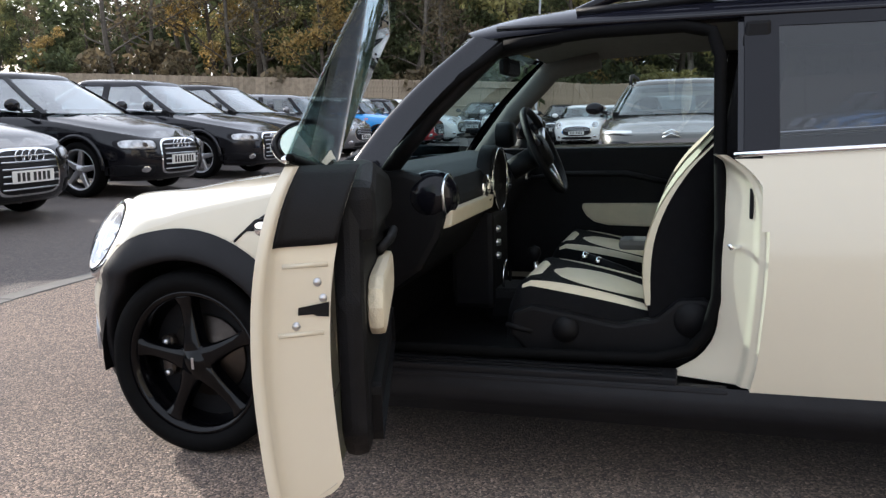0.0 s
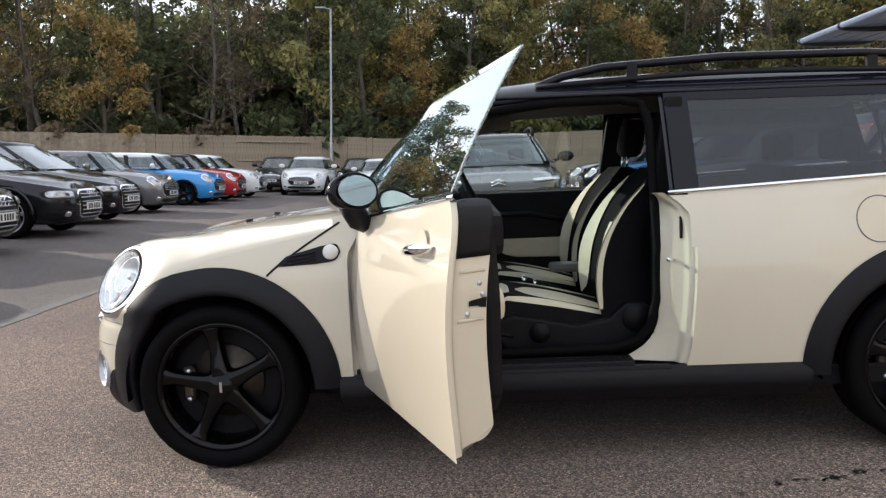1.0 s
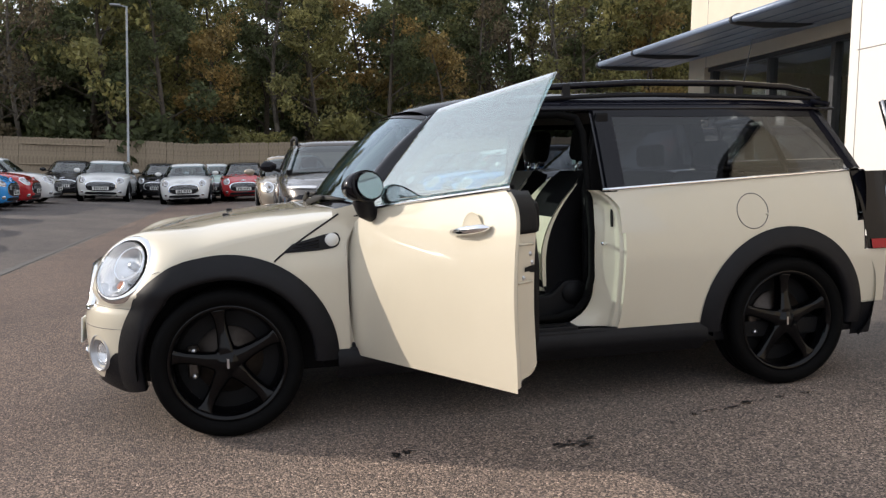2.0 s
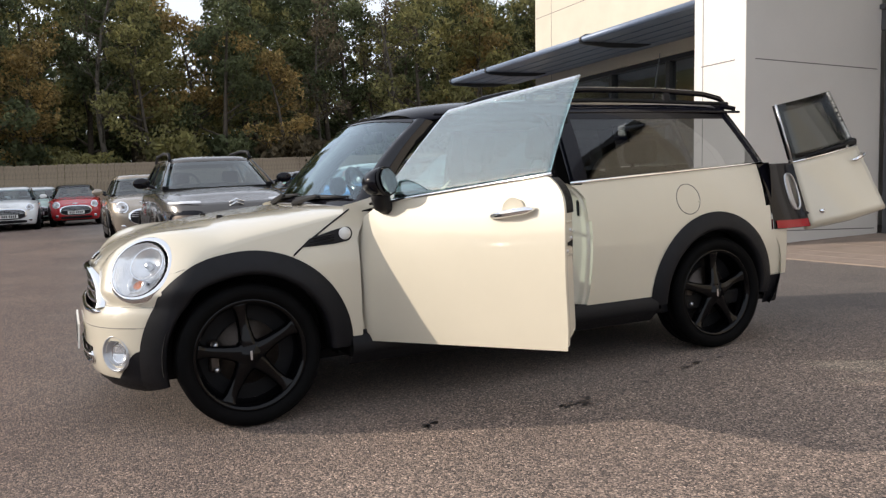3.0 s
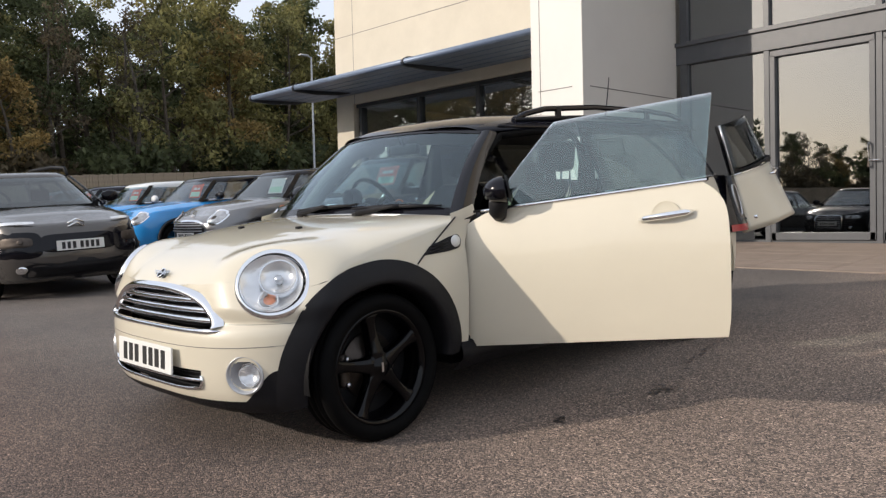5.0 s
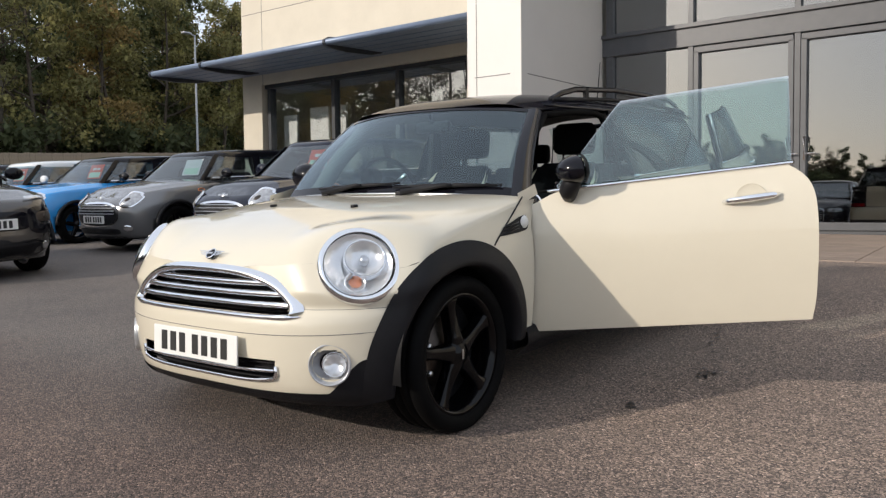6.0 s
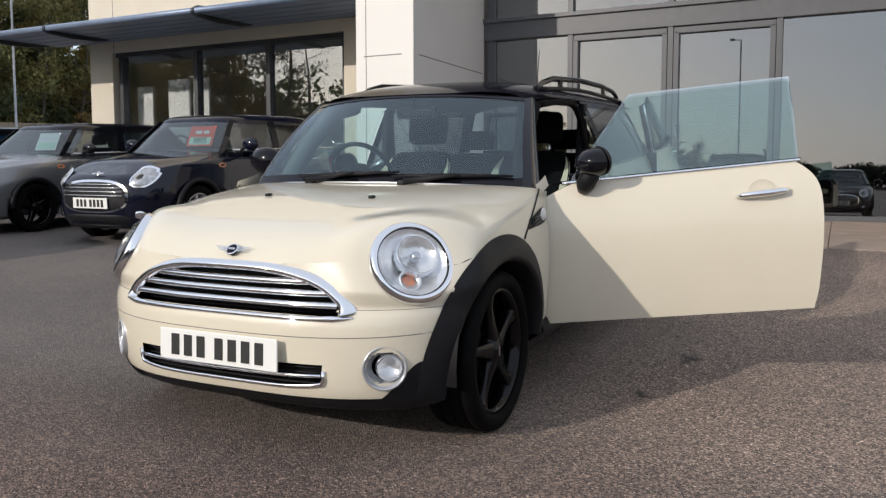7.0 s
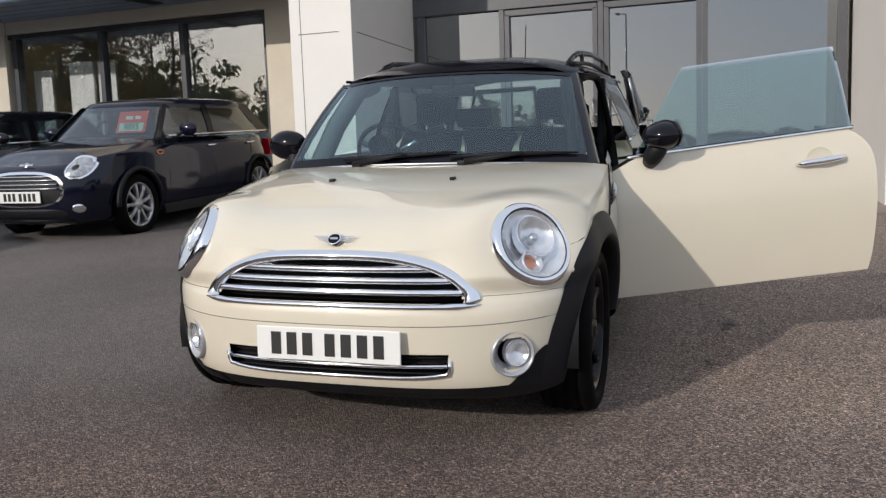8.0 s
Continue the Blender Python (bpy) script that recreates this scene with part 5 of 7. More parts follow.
def lamp_hole(c):
    """True where the lamp bowls or the grille open the bodywork."""
    d = Vector((c.x, abs(c.y), c.z)) - LAMP_C
    if d.length < 0.25 and (d - LAMP_N * d.dot(LAMP_N)).length < 0.124:
        return True
    if c.x < -0.46 and abs(c.y) < 0.448 and 0.522 < c.z < grille_top(c.y) - 0.016:
        return True
    f = Vector((0, abs(c.y) - 0.598, c.z - 0.345))
    if c.x < -0.3 and f.length < 0.056:
        return True
    return c.x < -0.5 and abs(c.y) < 0.405 and 0.276 + 0.018 * (abs(c.y) / 0.42) ** 6 < c.z < 0.358


def fair(p):
    """Draws the bodywork round a lamp smoothly up to the rim of its chrome ring."""
    q = Vector((p[0], abs(p[1]), p[2]))
    d = q - LAMP_C
    h = d.dot(LAMP_N)
    rad = (d - LAMP_N * h).length
    if rad > 0.36 or abs(h) > 0.2:
        return tuple(p)
    t = min(1.0, max(0.0, (0.36 - rad) / 0.215))
    k = min(1.0, max(0.0, (q.z - 0.54) / 0.05))
    w = t * t * (3 - 2 * t) * k * k * (3 - 2 * k) * (1 - (h / 0.2) ** 2) ** 2
    q += LAMP_N * (w * (-0.014 - h))
    return (q.x, math.copysign(q.y, p[1]), q.z)


NOSE = [(0.175, -0.53), (0.20, -0.575), (0.24, -0.605), (0.30, -0.618), (0.42, -0.622), (0.48, -0.618), (0.515, -0.605), (0.535, -0.588), (0.56, -0.578), (0.66, -0.576)]
BON_Z = [(-0.58, 0.650), (-0.565, 0.690), (-0.545, 0.720), (-0.50, 0.752), (-0.42, 0.787), (-0.3, 0.822), (-0.1, 0.858), (0.1, 0.882), (0.3, 0.898), (0.42, 0.906), (0.6, 0.91)]


def nose(y, z, out=0.0):
    """Front of the car at side distance y and height z: full at the bumper, rounder and leaning back at the lamps."""
    X0, xs, ys = soft(NOSE, z) - out, -0.16, hs(-0.16, z) + 0.003
    t = min(1.0, max(0.0, (z - 0.56) / 0.14))
    a = min(abs(y) / ys, 0.9999)
    lean = 0.22 * max(0.0, z - 0.58) * min(1.0, a * 1.6) ** 2 * (1 - a ** 4)
    return xs - (xs - X0) * (1 - a ** (3.3 - 0.8 * t)) ** (0.5 + 0.1 * t) + lean


def sh_z(x):
    return soft([(-0.26, 0.655), (-0.16, 0.715), (-0.1, 0.742), (0.0, 0.772), (0.2, 0.815), (0.35, 0.845), (0.5, 0.872), (0.62, 0.90)], x)


def bon_z(x, y):
    a = min(1.0, abs(y) / hs(x, sh_z(x)))
    top, edge = soft(BON_Z, x), sh_z(x)
    z = edge + (top - edge) * (1 - a ** 4.5) ** 0.55 if a < 1 else edge
    return z


def nose_top(y):
    """Upper edge of the front panel; the bonnet rolls over from here."""
    z = 0.66
    for _ in range(12):
        z = 0.5 * z + 0.5 * bon_z(nose(y, z), y)
    t = min(1.0, max(0.0, (abs(y) - 0.10) / 0.42))
    return z - 0.075 * t * t * (3 - 2 * t) * (1 if abs(y) < 0.72 else max(0.0, (0.80 - abs(y)) / 0.08))


def bonnet(r, v):
    k = 2 * v - 1
    y0 = 0.80 * k
    x0 = nose(y0, nose_top(y0))
    x1 = 0.405 + 0.115 * abs(k) ** 2.2
    x = x0 + (x1 - x0) * r
    ye = hs(x, sh_z(x))
    q = min(1.0, r * 3)
    lap = max(0.0, (abs(k) - 0.985) / 0.015)       # the edge laps over the wing
    y = k * (0.80 + (ye - 0.80) * q * q * (3 - 2 * q)) * (1 + 0.0015 * lap)
    zt = nose_top(y0)
    full = bon_z(x, y) - 0.006 * lap * min(1.0, r * 8)
    return (x, y, zt + (full - zt) * (1 - math.exp(-(x - x0) / 0.035)) if r > 0 else zt)


grid("bonnet", lambda u, v: fair(bonnet(u ** 1.7, 0.5 - 0.5 * math.cos(math.pi * v))), 80, 150, CREAM, hero, "cream bonnet", skip=lamp_hole)
# seam between bonnet and scuttle side
for sy in (-1, 1):
    pts = []
    for k in range(15):
        q = k / 14
        x = 0.20 + 0.265 * q ** 0.9
        z = 0.708 + (0.888 - 0.708) * q ** 0.8
        pts.append((x, sy * (hs(x, z) + 0.0015), z))
    tube("bonnet_seam", pts, 0.004, PLASTIC, hero, seg=5)

# ---- bumper and lamp corners
def nose_sheet(name, z0, z1, material, nv, out=0.0, label="", u0=0.0, u1=1.0, nu=72):
    def span(z, k):
        X0, xs, ys = soft(NOSE, z) - out, -0.16, hs(-0.16, z) + 0.003
        r = AR - 0.02
        d = r * r - (z - AC[1]) ** 2
        xend = AC[0] - (math.sqrt(max(d, 0.0)) if z > AC[1] else r) - 0.004
        xend = min(xend, xs - 0.004)
        lo, hi = 0.3, 0.9999 * ys
        for _ in range(30):
            m = (lo + hi) / 2
            if nose(m, z, out) < xend:
                lo = m
            else:
                hi = m
        th = math.asin(min(1.0, (lo / ys) ** 1.35)) * abs(k)
        return math.copysign(ys * math.sin(th) ** (1 / 1.35), k)

    def fn(u, v):
        k = 2 * (u0 + (u1 - u0) * u) - 1
        top = nose_top(span(0.6, k)) if z1 is None else z1(abs(k)) if callable(z1) else z1
        z = z0 + (top - z0) * v
        y = span(z, k)
        if z1 is None:
            z = z0 + (nose_top(y) - z0) * v
            y = span(z, k)
        return fair((nose(y, z, out), y, z))
    return grid(name, fn, nu, nv, material, hero, label, skip=lamp_hole)


nose_sheet("lower_valance", 0.175, 0.238, PLASTIC, 6, 0.0, "black plastic lower valance")
nose_sheet("front_bumper", 0.235, 0.538, CREAM, 48, 0.004, "cream front bumper", nu=150)
nose_sheet("front_panel", 0.536, None, CREAM, 40, 0.0, nu=150)
nose_sheet("bumper_seam", 0.534, 0.5395, PLASTIC, 1, 0.0035)
for e0, e1 in ((0.0, 0.22), (0.78, 1.0)):
    nose_sheet("valance_corner", 0.178, lambda k: 0.226 + 0.132 * (lambda q: q * q * (3 - 2 * q))(min(1.0, max(0.0, (k - 0.70) / 0.25))), PLASTIC, 10, 0.009, "black plastic bumper corner", e0, e1, 40)


# grille: an arched opening with a chrome hoop and bars
GX = -0.006


def grille_sheet(name, shrink, out, material, zlow, label=""):
    def fn(u, v):
        y = (2 * u - 1) * (0.482 - shrink)
        zt = grille_top(y) - shrink * 0.8
        z = zlow + (max(zt, zlow + 0.002) - zlow) * v
        return (nose(y, min(z, 0.66)) - out - GX, y, z)
    return grid(name, fn, 48, 8, material, grille, label)


grille = empty("grille")
grille.parent = hero
grille_sheet("grille_backing", 0.008, -0.045, INNER_BLACK, 0.518, "black grille opening")
def hoop_band(u, v):
    """A domed chrome band round the arch, wider towards its blunt ends."""
    def mid(q):
        y = 0.4815 * math.sin(math.pi / 2 * (2 * q - 1))
        return Vector((y, grille_top(y)))
    d = mid(min(1.0, u + 0.004)) - mid(max(0.0, u - 0.004))
    n = Vector((-d.y, d.x)).normalized()
    w = 0.036 + 0.020 * abs(2 * u - 1) ** 3
    p = mid(u) + n * (w * (v - 0.5))
    z = max(p.y, 0.522)
    return (nose(p.x, min(z, 0.66)) - 0.004 - 0.024 * math.sin(math.pi * v) ** 0.6, p.x, z)


grid("chrome_hoop", hoop_band, 60, 8, CHROME, grille, "polished chrome grille surround")
tube("lower_trim", [(nose(y, 0.516) - 0.007, y, 0.508 + 0.007 * (abs(y) / 0.5) ** 8) for y in np.linspace(-0.505, 0.505, 31)], [0.003, 0.009, 0.0125, 0.012] + [0.0105] * 23 + [0.012, 0.0125, 0.009, 0.003], CHROME, grille, seg=8)
for z, w in ((0.553, 0.446), (0.592, 0.410), (0.630, 0.342)):
    vs, fs = [], []
    n = 25
    for k in range(n):
        y = w * (2 * k / (n - 1) - 1)
        x = nose(y, z) - GX
        for dx, dz in ((0.0, -0.011), (-0.018, -0.014), (-0.024, -0.006), (-0.019, 0.006), (0.0, 0.009)):
            vs.append((x + dx, y, z + dz))
    for k in range(n - 1):
        for j in range(4):
            fs.append((k * 5 + j, k * 5 + j + 1, (k + 1) * 5 + j + 1, (k + 1) * 5 + j))
    link_mesh("grille_bar", vs, fs, CHROME, grille, smooth=True)
# lower air intake with chrome bars
intake = empty("lower_intake")
intake.parent = hero


def intake_fn(u, v):
    y = (2 * u - 1) * 0.425
    z0 = 0.26 + 0.02 * (abs(y) / 0.42) ** 6
    z1 = 0.372
    z = z0 + (z1 - z0) * v
    return (nose(y, z, 0.004) + 0.04, y, z)


grid("intake_mesh", intake_fn, 30, 4, INNER_BLACK, intake, "black intake mesh")
for k in range(5):
    tube("mesh_strip", [(nose(y, 0.3) + 0.02, y, 0.283 + 0.018 * k) for y in np.linspace(-0.41, 0.41, 15)], 0.0032, PLASTIC, intake, seg=4)
tube("intake_bar", [(nose(y, 0.315) - 0.010, y, 0.318 - 0.005 * (1 - (y / 0.41) ** 2)) for y in np.linspace(-0.40, 0.40, 19)], 0.0065, CHROME, intake, seg=8)
tube("intake_bar", [(nose(0.408, 0.33) - 0.006, -0.408, 0.335), (nose(0.407, 0.30) - 0.008, -0.407, 0.305)] + [(nose(y, 0.275) - 0.012, y, 0.275 + 0.014 * (abs(y) / 0.40) ** 6) for y in np.linspace(-0.398, 0.398, 21)] + [(nose(0.407, 0.30) - 0.008, 0.407, 0.305), (nose(0.408, 0.33) - 0.006, 0.408, 0.335)], 0.0075, CHROME, intake, seg=8)
# thin dark rod drawn as the shade line of the bumper's crease
tube("bumper_crease_shade", [(nose(y, 0.445) - 0.0042, y, 0.445 + 0.01 * (y / 0.7) ** 2) for y in np.linspace(-0.73, 0.73, 33)], 0.0016, JOINT, hero, seg=4)
plate(hero, -0.648, 0.0, 0.383, 0, tilt=4)

# headlamps: tilted round lamps with chrome rings
for sy in (-1, 1):
    hl = empty("headlight")
    hl.parent = hero
    hl.matrix_basis = Matrix.Translation((LAMP_C.x, sy * LAMP_C.y, LAMP_C.z)) @ (Vector((LAMP_N.x, sy * LAMP_N.y, LAMP_N.z)).to_track_quat("Z", "Y").to_matrix().to_4x4()) @ Matrix.Rotation(radians(-6 * sy), 4, "Y") @ Matrix.Diagonal((1.07, 1.05, 1.0, 1))
    io = (0.006 * sy, -0.005)          # the lamp sits low and inward in its ring
    lathe("chrome_ring", [(0.112, -0.012), (0.117, 0.001), (0.122, 0.004), (0.134, -0.001), (0.141, -0.010), (0.142, -0.03)], CHROME, hl, seg=56, axis="Z")
    lathe("bezel", [(0.1175, 0.003), (0.116, 0.006), (0.1145, 0.004)], GLOSS_BLACK, hl, seg=48, axis="Z", centre=(*io, 0.0))
    lathe("lamp_bowl", [(0.0, -0.05), (0.04, -0.046), (0.085, -0.028), (0.1145, 0.004)], LAMP_BOWL, hl, seg=48, axis="Z", centre=(*io, 0.0))
    bc = (-0.016 * sy, 0.022)
    lathe("main_beam", [(0.014, -0.036), (0.035, -0.031), (0.055, -0.018), (0.066, -0.002)], LAMP_BOWL, hl, seg=36, axis="Z", centre=(*bc, -0.003))
    lathe("beam_ring", [(0.066, -0.003), (0.0685, 0.001), (0.071, -0.004), (0.072, -0.03)], CHROME, hl, seg=40, axis="Z", centre=(*bc, -0.003))
    lathe("bulb_shade", [(0.0, -0.010), (0.010, -0.011), (0.015, -0.016), (0.016, -0.038)], SATIN, hl, seg=20, axis="Z", centre=(*bc, 0.0), label="metal bulb shade")
    lathe("indicator", [(0.0, -0.018), (0.016, -0.021), (0.024, -0.028), (0.026, -0.045)], ORANGE_LENS, hl, seg=24, axis="Z", centre=(0.016 * sy, -0.060, -0.012), label="orange indicator bulb")
    lathe("indicator_ring", [(0.027, -0.045), (0.033, -0.006), (0.037, -0.008), (0.038, -0.045)], LAMP_BOWL, hl, seg=24, axis="Z", centre=(0.016 * sy, -0.060, -0.010))
    ln = lathe("lens", [(0.0, 0.034), (0.04, 0.031), (0.08, 0.022), (0.1145, 0.006)], LAMP_GLASS, hl, seg=48, axis="Z", centre=(*io, 0.0), label="clear lens")
    ln.visible_shadow = False
    fog = empty("fog_lamp")
    fog.parent = hero
    fog.matrix_basis = Matrix.Translation((nose(0.598, 0.345) - 0.003, sy * 0.598, 0.345)) @ Vector((-0.80, sy * 0.60, 0.02)).to_track_quat("Z", "Y").to_matrix().to_4x4()
    lathe("fog_ring", [(0.040, -0.035), (0.058, -0.018), (0.068, 0.001), (0.071, 0.007), (0.076, 0.004), (0.078, -0.02)], FOG_SILVER, fog, seg=40, axis="Z", label="silver fog lamp ring")
    lathe("fog_bezel", [(0.040, -0.036), (0.043, -0.006), (0.046, -0.010), (0.046, -0.036)], CHROME, fog, seg=32, axis="Z", centre=(-0.017 * sy, 0.0, 0.004))
    lathe("fog_bowl", [(0.0, -0.034), (0.028, -0.028), (0.042, -0.008)], LAMP_BOWL, fog, seg=32, axis="Z", centre=(-0.017 * sy, 0.0, 0.004))
    lathe("fog_lens", [(0.0, 0.010), (0.022, 0.006), (0.041, -0.008)], LAMP_GLASS, fog, seg=32, axis="Z", centre=(-0.017 * sy, 0.0, 0.004))
# winged badge (plain shape), washer jets
badge = lathe("badge", [(0.0, 0.003), (0.022, 0.003), (0.027, 0.001), (0.028, -0.01)], GLOSS_BLACK, hero, seg=24, axis="Z", label="round bonnet badge with wings")
badge.matrix_basis = Matrix.Translation((-0.546, 0, 0.722)) @ Vector((-0.70, 0, 0.71)).to_track_quat("Z", "Y").to_matrix().to_4x4() @ Matrix.Diagonal((0.8, 0.8, 0.8, 1))
box("badge_bar", (-0.018, -0.005, 0.002), (0.018, 0.005, 0.005), SATIN, badge, 0.001)
lathe("badge_rim", [(0.025, 0.001), (0.028, 0.004), (0.031, 0.0)], CHROME, badge, seg=24, axis="Z")
for sy in (-1, 1):
    for k in range(3):
        b = bmesh.new()
        x0 = sy * 0.03
        x1 = sy * (0.098 - 0.014 * k)
        y0 = 0.012 - 0.010 * k
        vs = [b.verts.new(p) for p in ((x0, y0 - 0.007, 0.003), (x1, y0 - 0.001, 0.001), (x1 * 0.98, y0 + 0.003, 0.001), (x0, y0 + 0.001, 0.004))]
        b.faces.new(vs)
        bmesh.ops.solidify(b, geom=b.faces[:], thickness=0.003)
        part("badge_wing", b, CHROME, badge)
    nz = box("washer_jet", (-0.014, -0.010, 0), (0.014, 0.010, 0.014), PLASTIC, hero, 0.004)
    nz.location = (0.0, sy * 0.255, bon_z(0.0, 0.255) - 0.003)

# ---- front quarter sides and wings
for sy in (-1, 1):
    side_sheet("wing", -0.245, 0.49, lambda x: max(arch_z(x, AC, AR - 0.02), 0.31), lambda x: sh_z(x) + 0.002, sy, CREAM, hero, 40, 12, label="cream front wing")
    band_sheet("wing_rear", 0.485, lambda z: interp(F_EDGE, z) - 0.006, 0.50, 0.874, sy, CREAM, hero, 2, 12)
    side_sheet("scuttle_side", 0.44, 0.60, sh_z, lambda x: sh_z(x) + 0.035 + 0.01, sy, CREAM, hero, 6, 3)


def flare(c, r_in, r_out, a0, a1, sy, front):
    def fn(u, v):
        a = radians(a0 + (a1 - a0) * u)
        if v < 0.72:
            q = v / 0.72
            r = r_out + (r_in - r_out) * q
            lift = 0.004 + 0.025 * math.sin(q * math.pi * 0.55)
        else:
            q = (v - 0.72) / 0.28
            r = r_in - 0.004
            lift = 0.026 - 0.10 * q
        x, z = c[0] + r * math.cos(a), c[1] + r * math.sin(a)
        if a > math.pi and front:
            x, z = c[0] - r + 0.35 * r * (a - math.pi) ** 2, c[1] - r * (a - math.pi)
        w = hs(min(x, 2.95), max(z, 0.2))
        if x < -0.168:        # round the corner of the nose
            lo, hi = 0.3, 0.999 * hs(-0.16, z)
            for _ in range(24):
                m = (lo + hi) / 2
                lo, hi = (m, hi) if nose(m, z) < x else (lo, m)
            w = min(w, lo + 0.002)
            lift *= 1 - 0.35 * min(1.0, (-0.168 - x) / 0.2)
        return fair((x, sy * (w + lift), z))
    return grid("arch_trim", fn, 48, 12, PLASTIC, hero, "black plastic wheel arch trim")


def arch_liner(c, r, sy):
    def fn(u, v):
        a = radians(-8 + 196 * u)
        return (c[0] + r * math.cos(a), sy * (0.785 - 0.30 * v), c[1] + r * math.sin(a))
    grid("arch_liner", fn, 30, 3, INNER_BLACK, hero)
    out = [(c[0] + (r + 0.01) * math.cos(radians(a)), c[1] + (r + 0.01) * math.sin(radians(a))) for a in range(0, 181, 12)]
    slab("arch_back", [(c[0] + r - 0.02, 0.19)] + out + [(c[0] - r + 0.02, 0.19)], sy * 0.48, sy * 0.50, INNER_BLACK, hero)


for sy in (-1, 1):
    flare(AC, 0.345, AR + 0.004, -2, 197, sy, True)
    flare(BC, 0.345, AR + 0.004, -6, 184, sy, False)
    arch_liner((0.015, 0.305), 0.37, sy)
    arch_liner((2.535, 0.305), 0.37, sy)
    make_wheel(hero, 0.0, sy * 0.715, sy, 0.303, 0.236, RIM_BLACK, 5, 0.205, True, 0.303)
    make_wheel(hero, 2.547, sy * 0.715, sy, 0.303, 0.236, RIM_BLACK, 5, 0.205, True, 0.303, 91)
    # side vent with repeater
    vent = empty("side_vent")
    vent.parent = hero
    def vfn(u, v):
        x = 0.252 + 0.215 * u
        zc = 0.757 + 0.030 * u
        h = 0.018 + 0.013 * min(1, u * 1.6)
        if u > 0.86:
            h *= math.sqrt(max(0.0, 1 - ((u - 0.86) / 0.14) ** 2)) * 0.98 + 0.02
        z = zc - h + 2 * h * v
        xx = x - 0.035 * (v - 0.5) * (1 - u) * -1.2
        return (xx, sy * (hs(xx, z) + 0.004), z)
    grid("vent_panel", vfn, 26, 6, PLASTIC, vent, "black ribbed vent")
    for k in (-1, 0, 1):
        tube("vent_rib", [(x, sy * (hs(x, 0.77) + 0.008), 0.757 + 0.030 * (x - 0.252) / 0.215 + 0.013 * k) for x in (0.275 + 0.012 * k, 0.32, 0.38)], 0.0035, GLOSS_BLACK, vent, seg=5)
    lathe("repeater", [(0.0, sy * 0.012), (0.018, sy * 0.010), (0.026, sy * 0.004), (0.028, 0.0)], PLATE, vent, seg=24, centre=(0.432, sy * (hs(0.432, 0.785) + 0.004), 0.785), label="silver side repeater lamp")
    # sill
    def sfn(u, v):
        x = 0.44 + 1.68 * u
        tb = [(0.0, 0.335, -0.004), (0.3, 0.30, 0.012), (0.55, 0.26, 0.012), (1.0, 0.195, -0.06)]
        z = interp([(t[0], t[1]) for t in tb], v)
        o = interp([(t[0], t[2]) for t in tb], v)
        return (x, sy * (0.812 + o), z)
    grid("sill", sfn, 4, 12, PLASTIC, hero, "black plastic sill")
    # rear quarter
    band_sheet("quarter_panel", lambda z: pline(Q_EDGE, z) + 0.006, 2.09, 0.33, 0.757, sy, CREAM, hero, 12, 20, label="cream rear quarter panel")
    side_sheet("quarter_upper", 1.70, 2.93, lambda x: max(arch_z(x, BC, AR - 0.02), 0.754), lambda x: belt(x) - 0.008, sy, CREAM, hero, 40, 10)
    band_sheet("quarter_corner", lambda z: pline(Q_EDGE, z) + 0.006, 1.702, 0.754, 0.935, sy, CREAM, hero, 6, 10)
    side_sheet("quarter_rear", 2.07, 2.965, lambda x: max(arch_z(x, BC, AR - 0.02), 0.33) if x < 2.95 else 0.5, 0.758, sy, CREAM, hero, 40, 8)
    # belt trim and quarter window
    tube("belt_trim", [(x, sy * (hs(x, belt(x)) + 0.004), belt(x) - 0.002) for x in np.linspace(1.63, 2.98, 14)], 0.008, CHROME, hero, seg=8, label="chrome waist strip")
    side_sheet("quarter_glass", 1.66, 2.94, lambda x: belt(x) + 0.006, lambda x: 1.318 - 0.012 * (x - 1.6) if x < 2.77 else 1.306 - (x - 2.77) * 1.80, sy, PRIVACY, hero, 40, 12, off=0.0, label="dark tinted quarter glass")
    for nm, x0, x1 in (("glass_border", 1.655, 1.74),):
        side_sheet(nm, x0, x1, lambda x: belt(x) + 0.006, 1.318, sy, GLOSS_BLACK, hero, 4, 8, off=0.002)
    side_sheet("glass_border", 1.74, 2.79, lambda x: 1.275 - 0.012 * (x - 1.6), lambda x: 1.318 - 0.012 * (x - 1.6), sy, GLOSS_BLACK, hero, 10, 3, off=0.002)
    # rear pillar in black
    def cfn(u, v):
        z = belt(2.95) + (1.325 - belt(2.95)) * v
        xa = 2.925 - 0.165 * v
        x = xa + (3.03 - 0.165 * v - xa) * u
        return (x, sy * (hs(x, z) - 0.05 * max(0, u - 0.4)), z)
    grid("rear_pillar", cfn, 8, 10, ROOF_BLACK, hero, "black rear pillar")
fuel = empty("fuel_flap")
fuel.parent = hero
ring = []
for k in range(40):
    a = 2 * math.pi * k / 40
    x, z = 2.352 + 0.080 * math.cos(a), 0.827 + 0.080 * math.sin(a)
    ring.append((x, -(hs(x, z) + 0.0005), z))
tube("fuel_seam", ring, 0.0022, JOINT, fuel, seg=5, cyclic=True)
lathe("flap_stop", [(0.0, -0.004), (0.006, -0.003), (0.008, 0.0)], CREAM, fuel, seg=12, centre=(2.425, -hs(2.425, 0.81), 0.81))

# ---- rear: bumper, lamp clusters, closed door and open door
def rear_x(y, z):
    return 3.13 + soft([(0.2, -0.02), (0.3, 0.05), (0.45, 0.07), (0.55, 0.05), (0.62, 0.0), (1.0, -0.02), (1.3, -0.17)], z) - 0.16 * (abs(y) / 0.78) ** 3.2


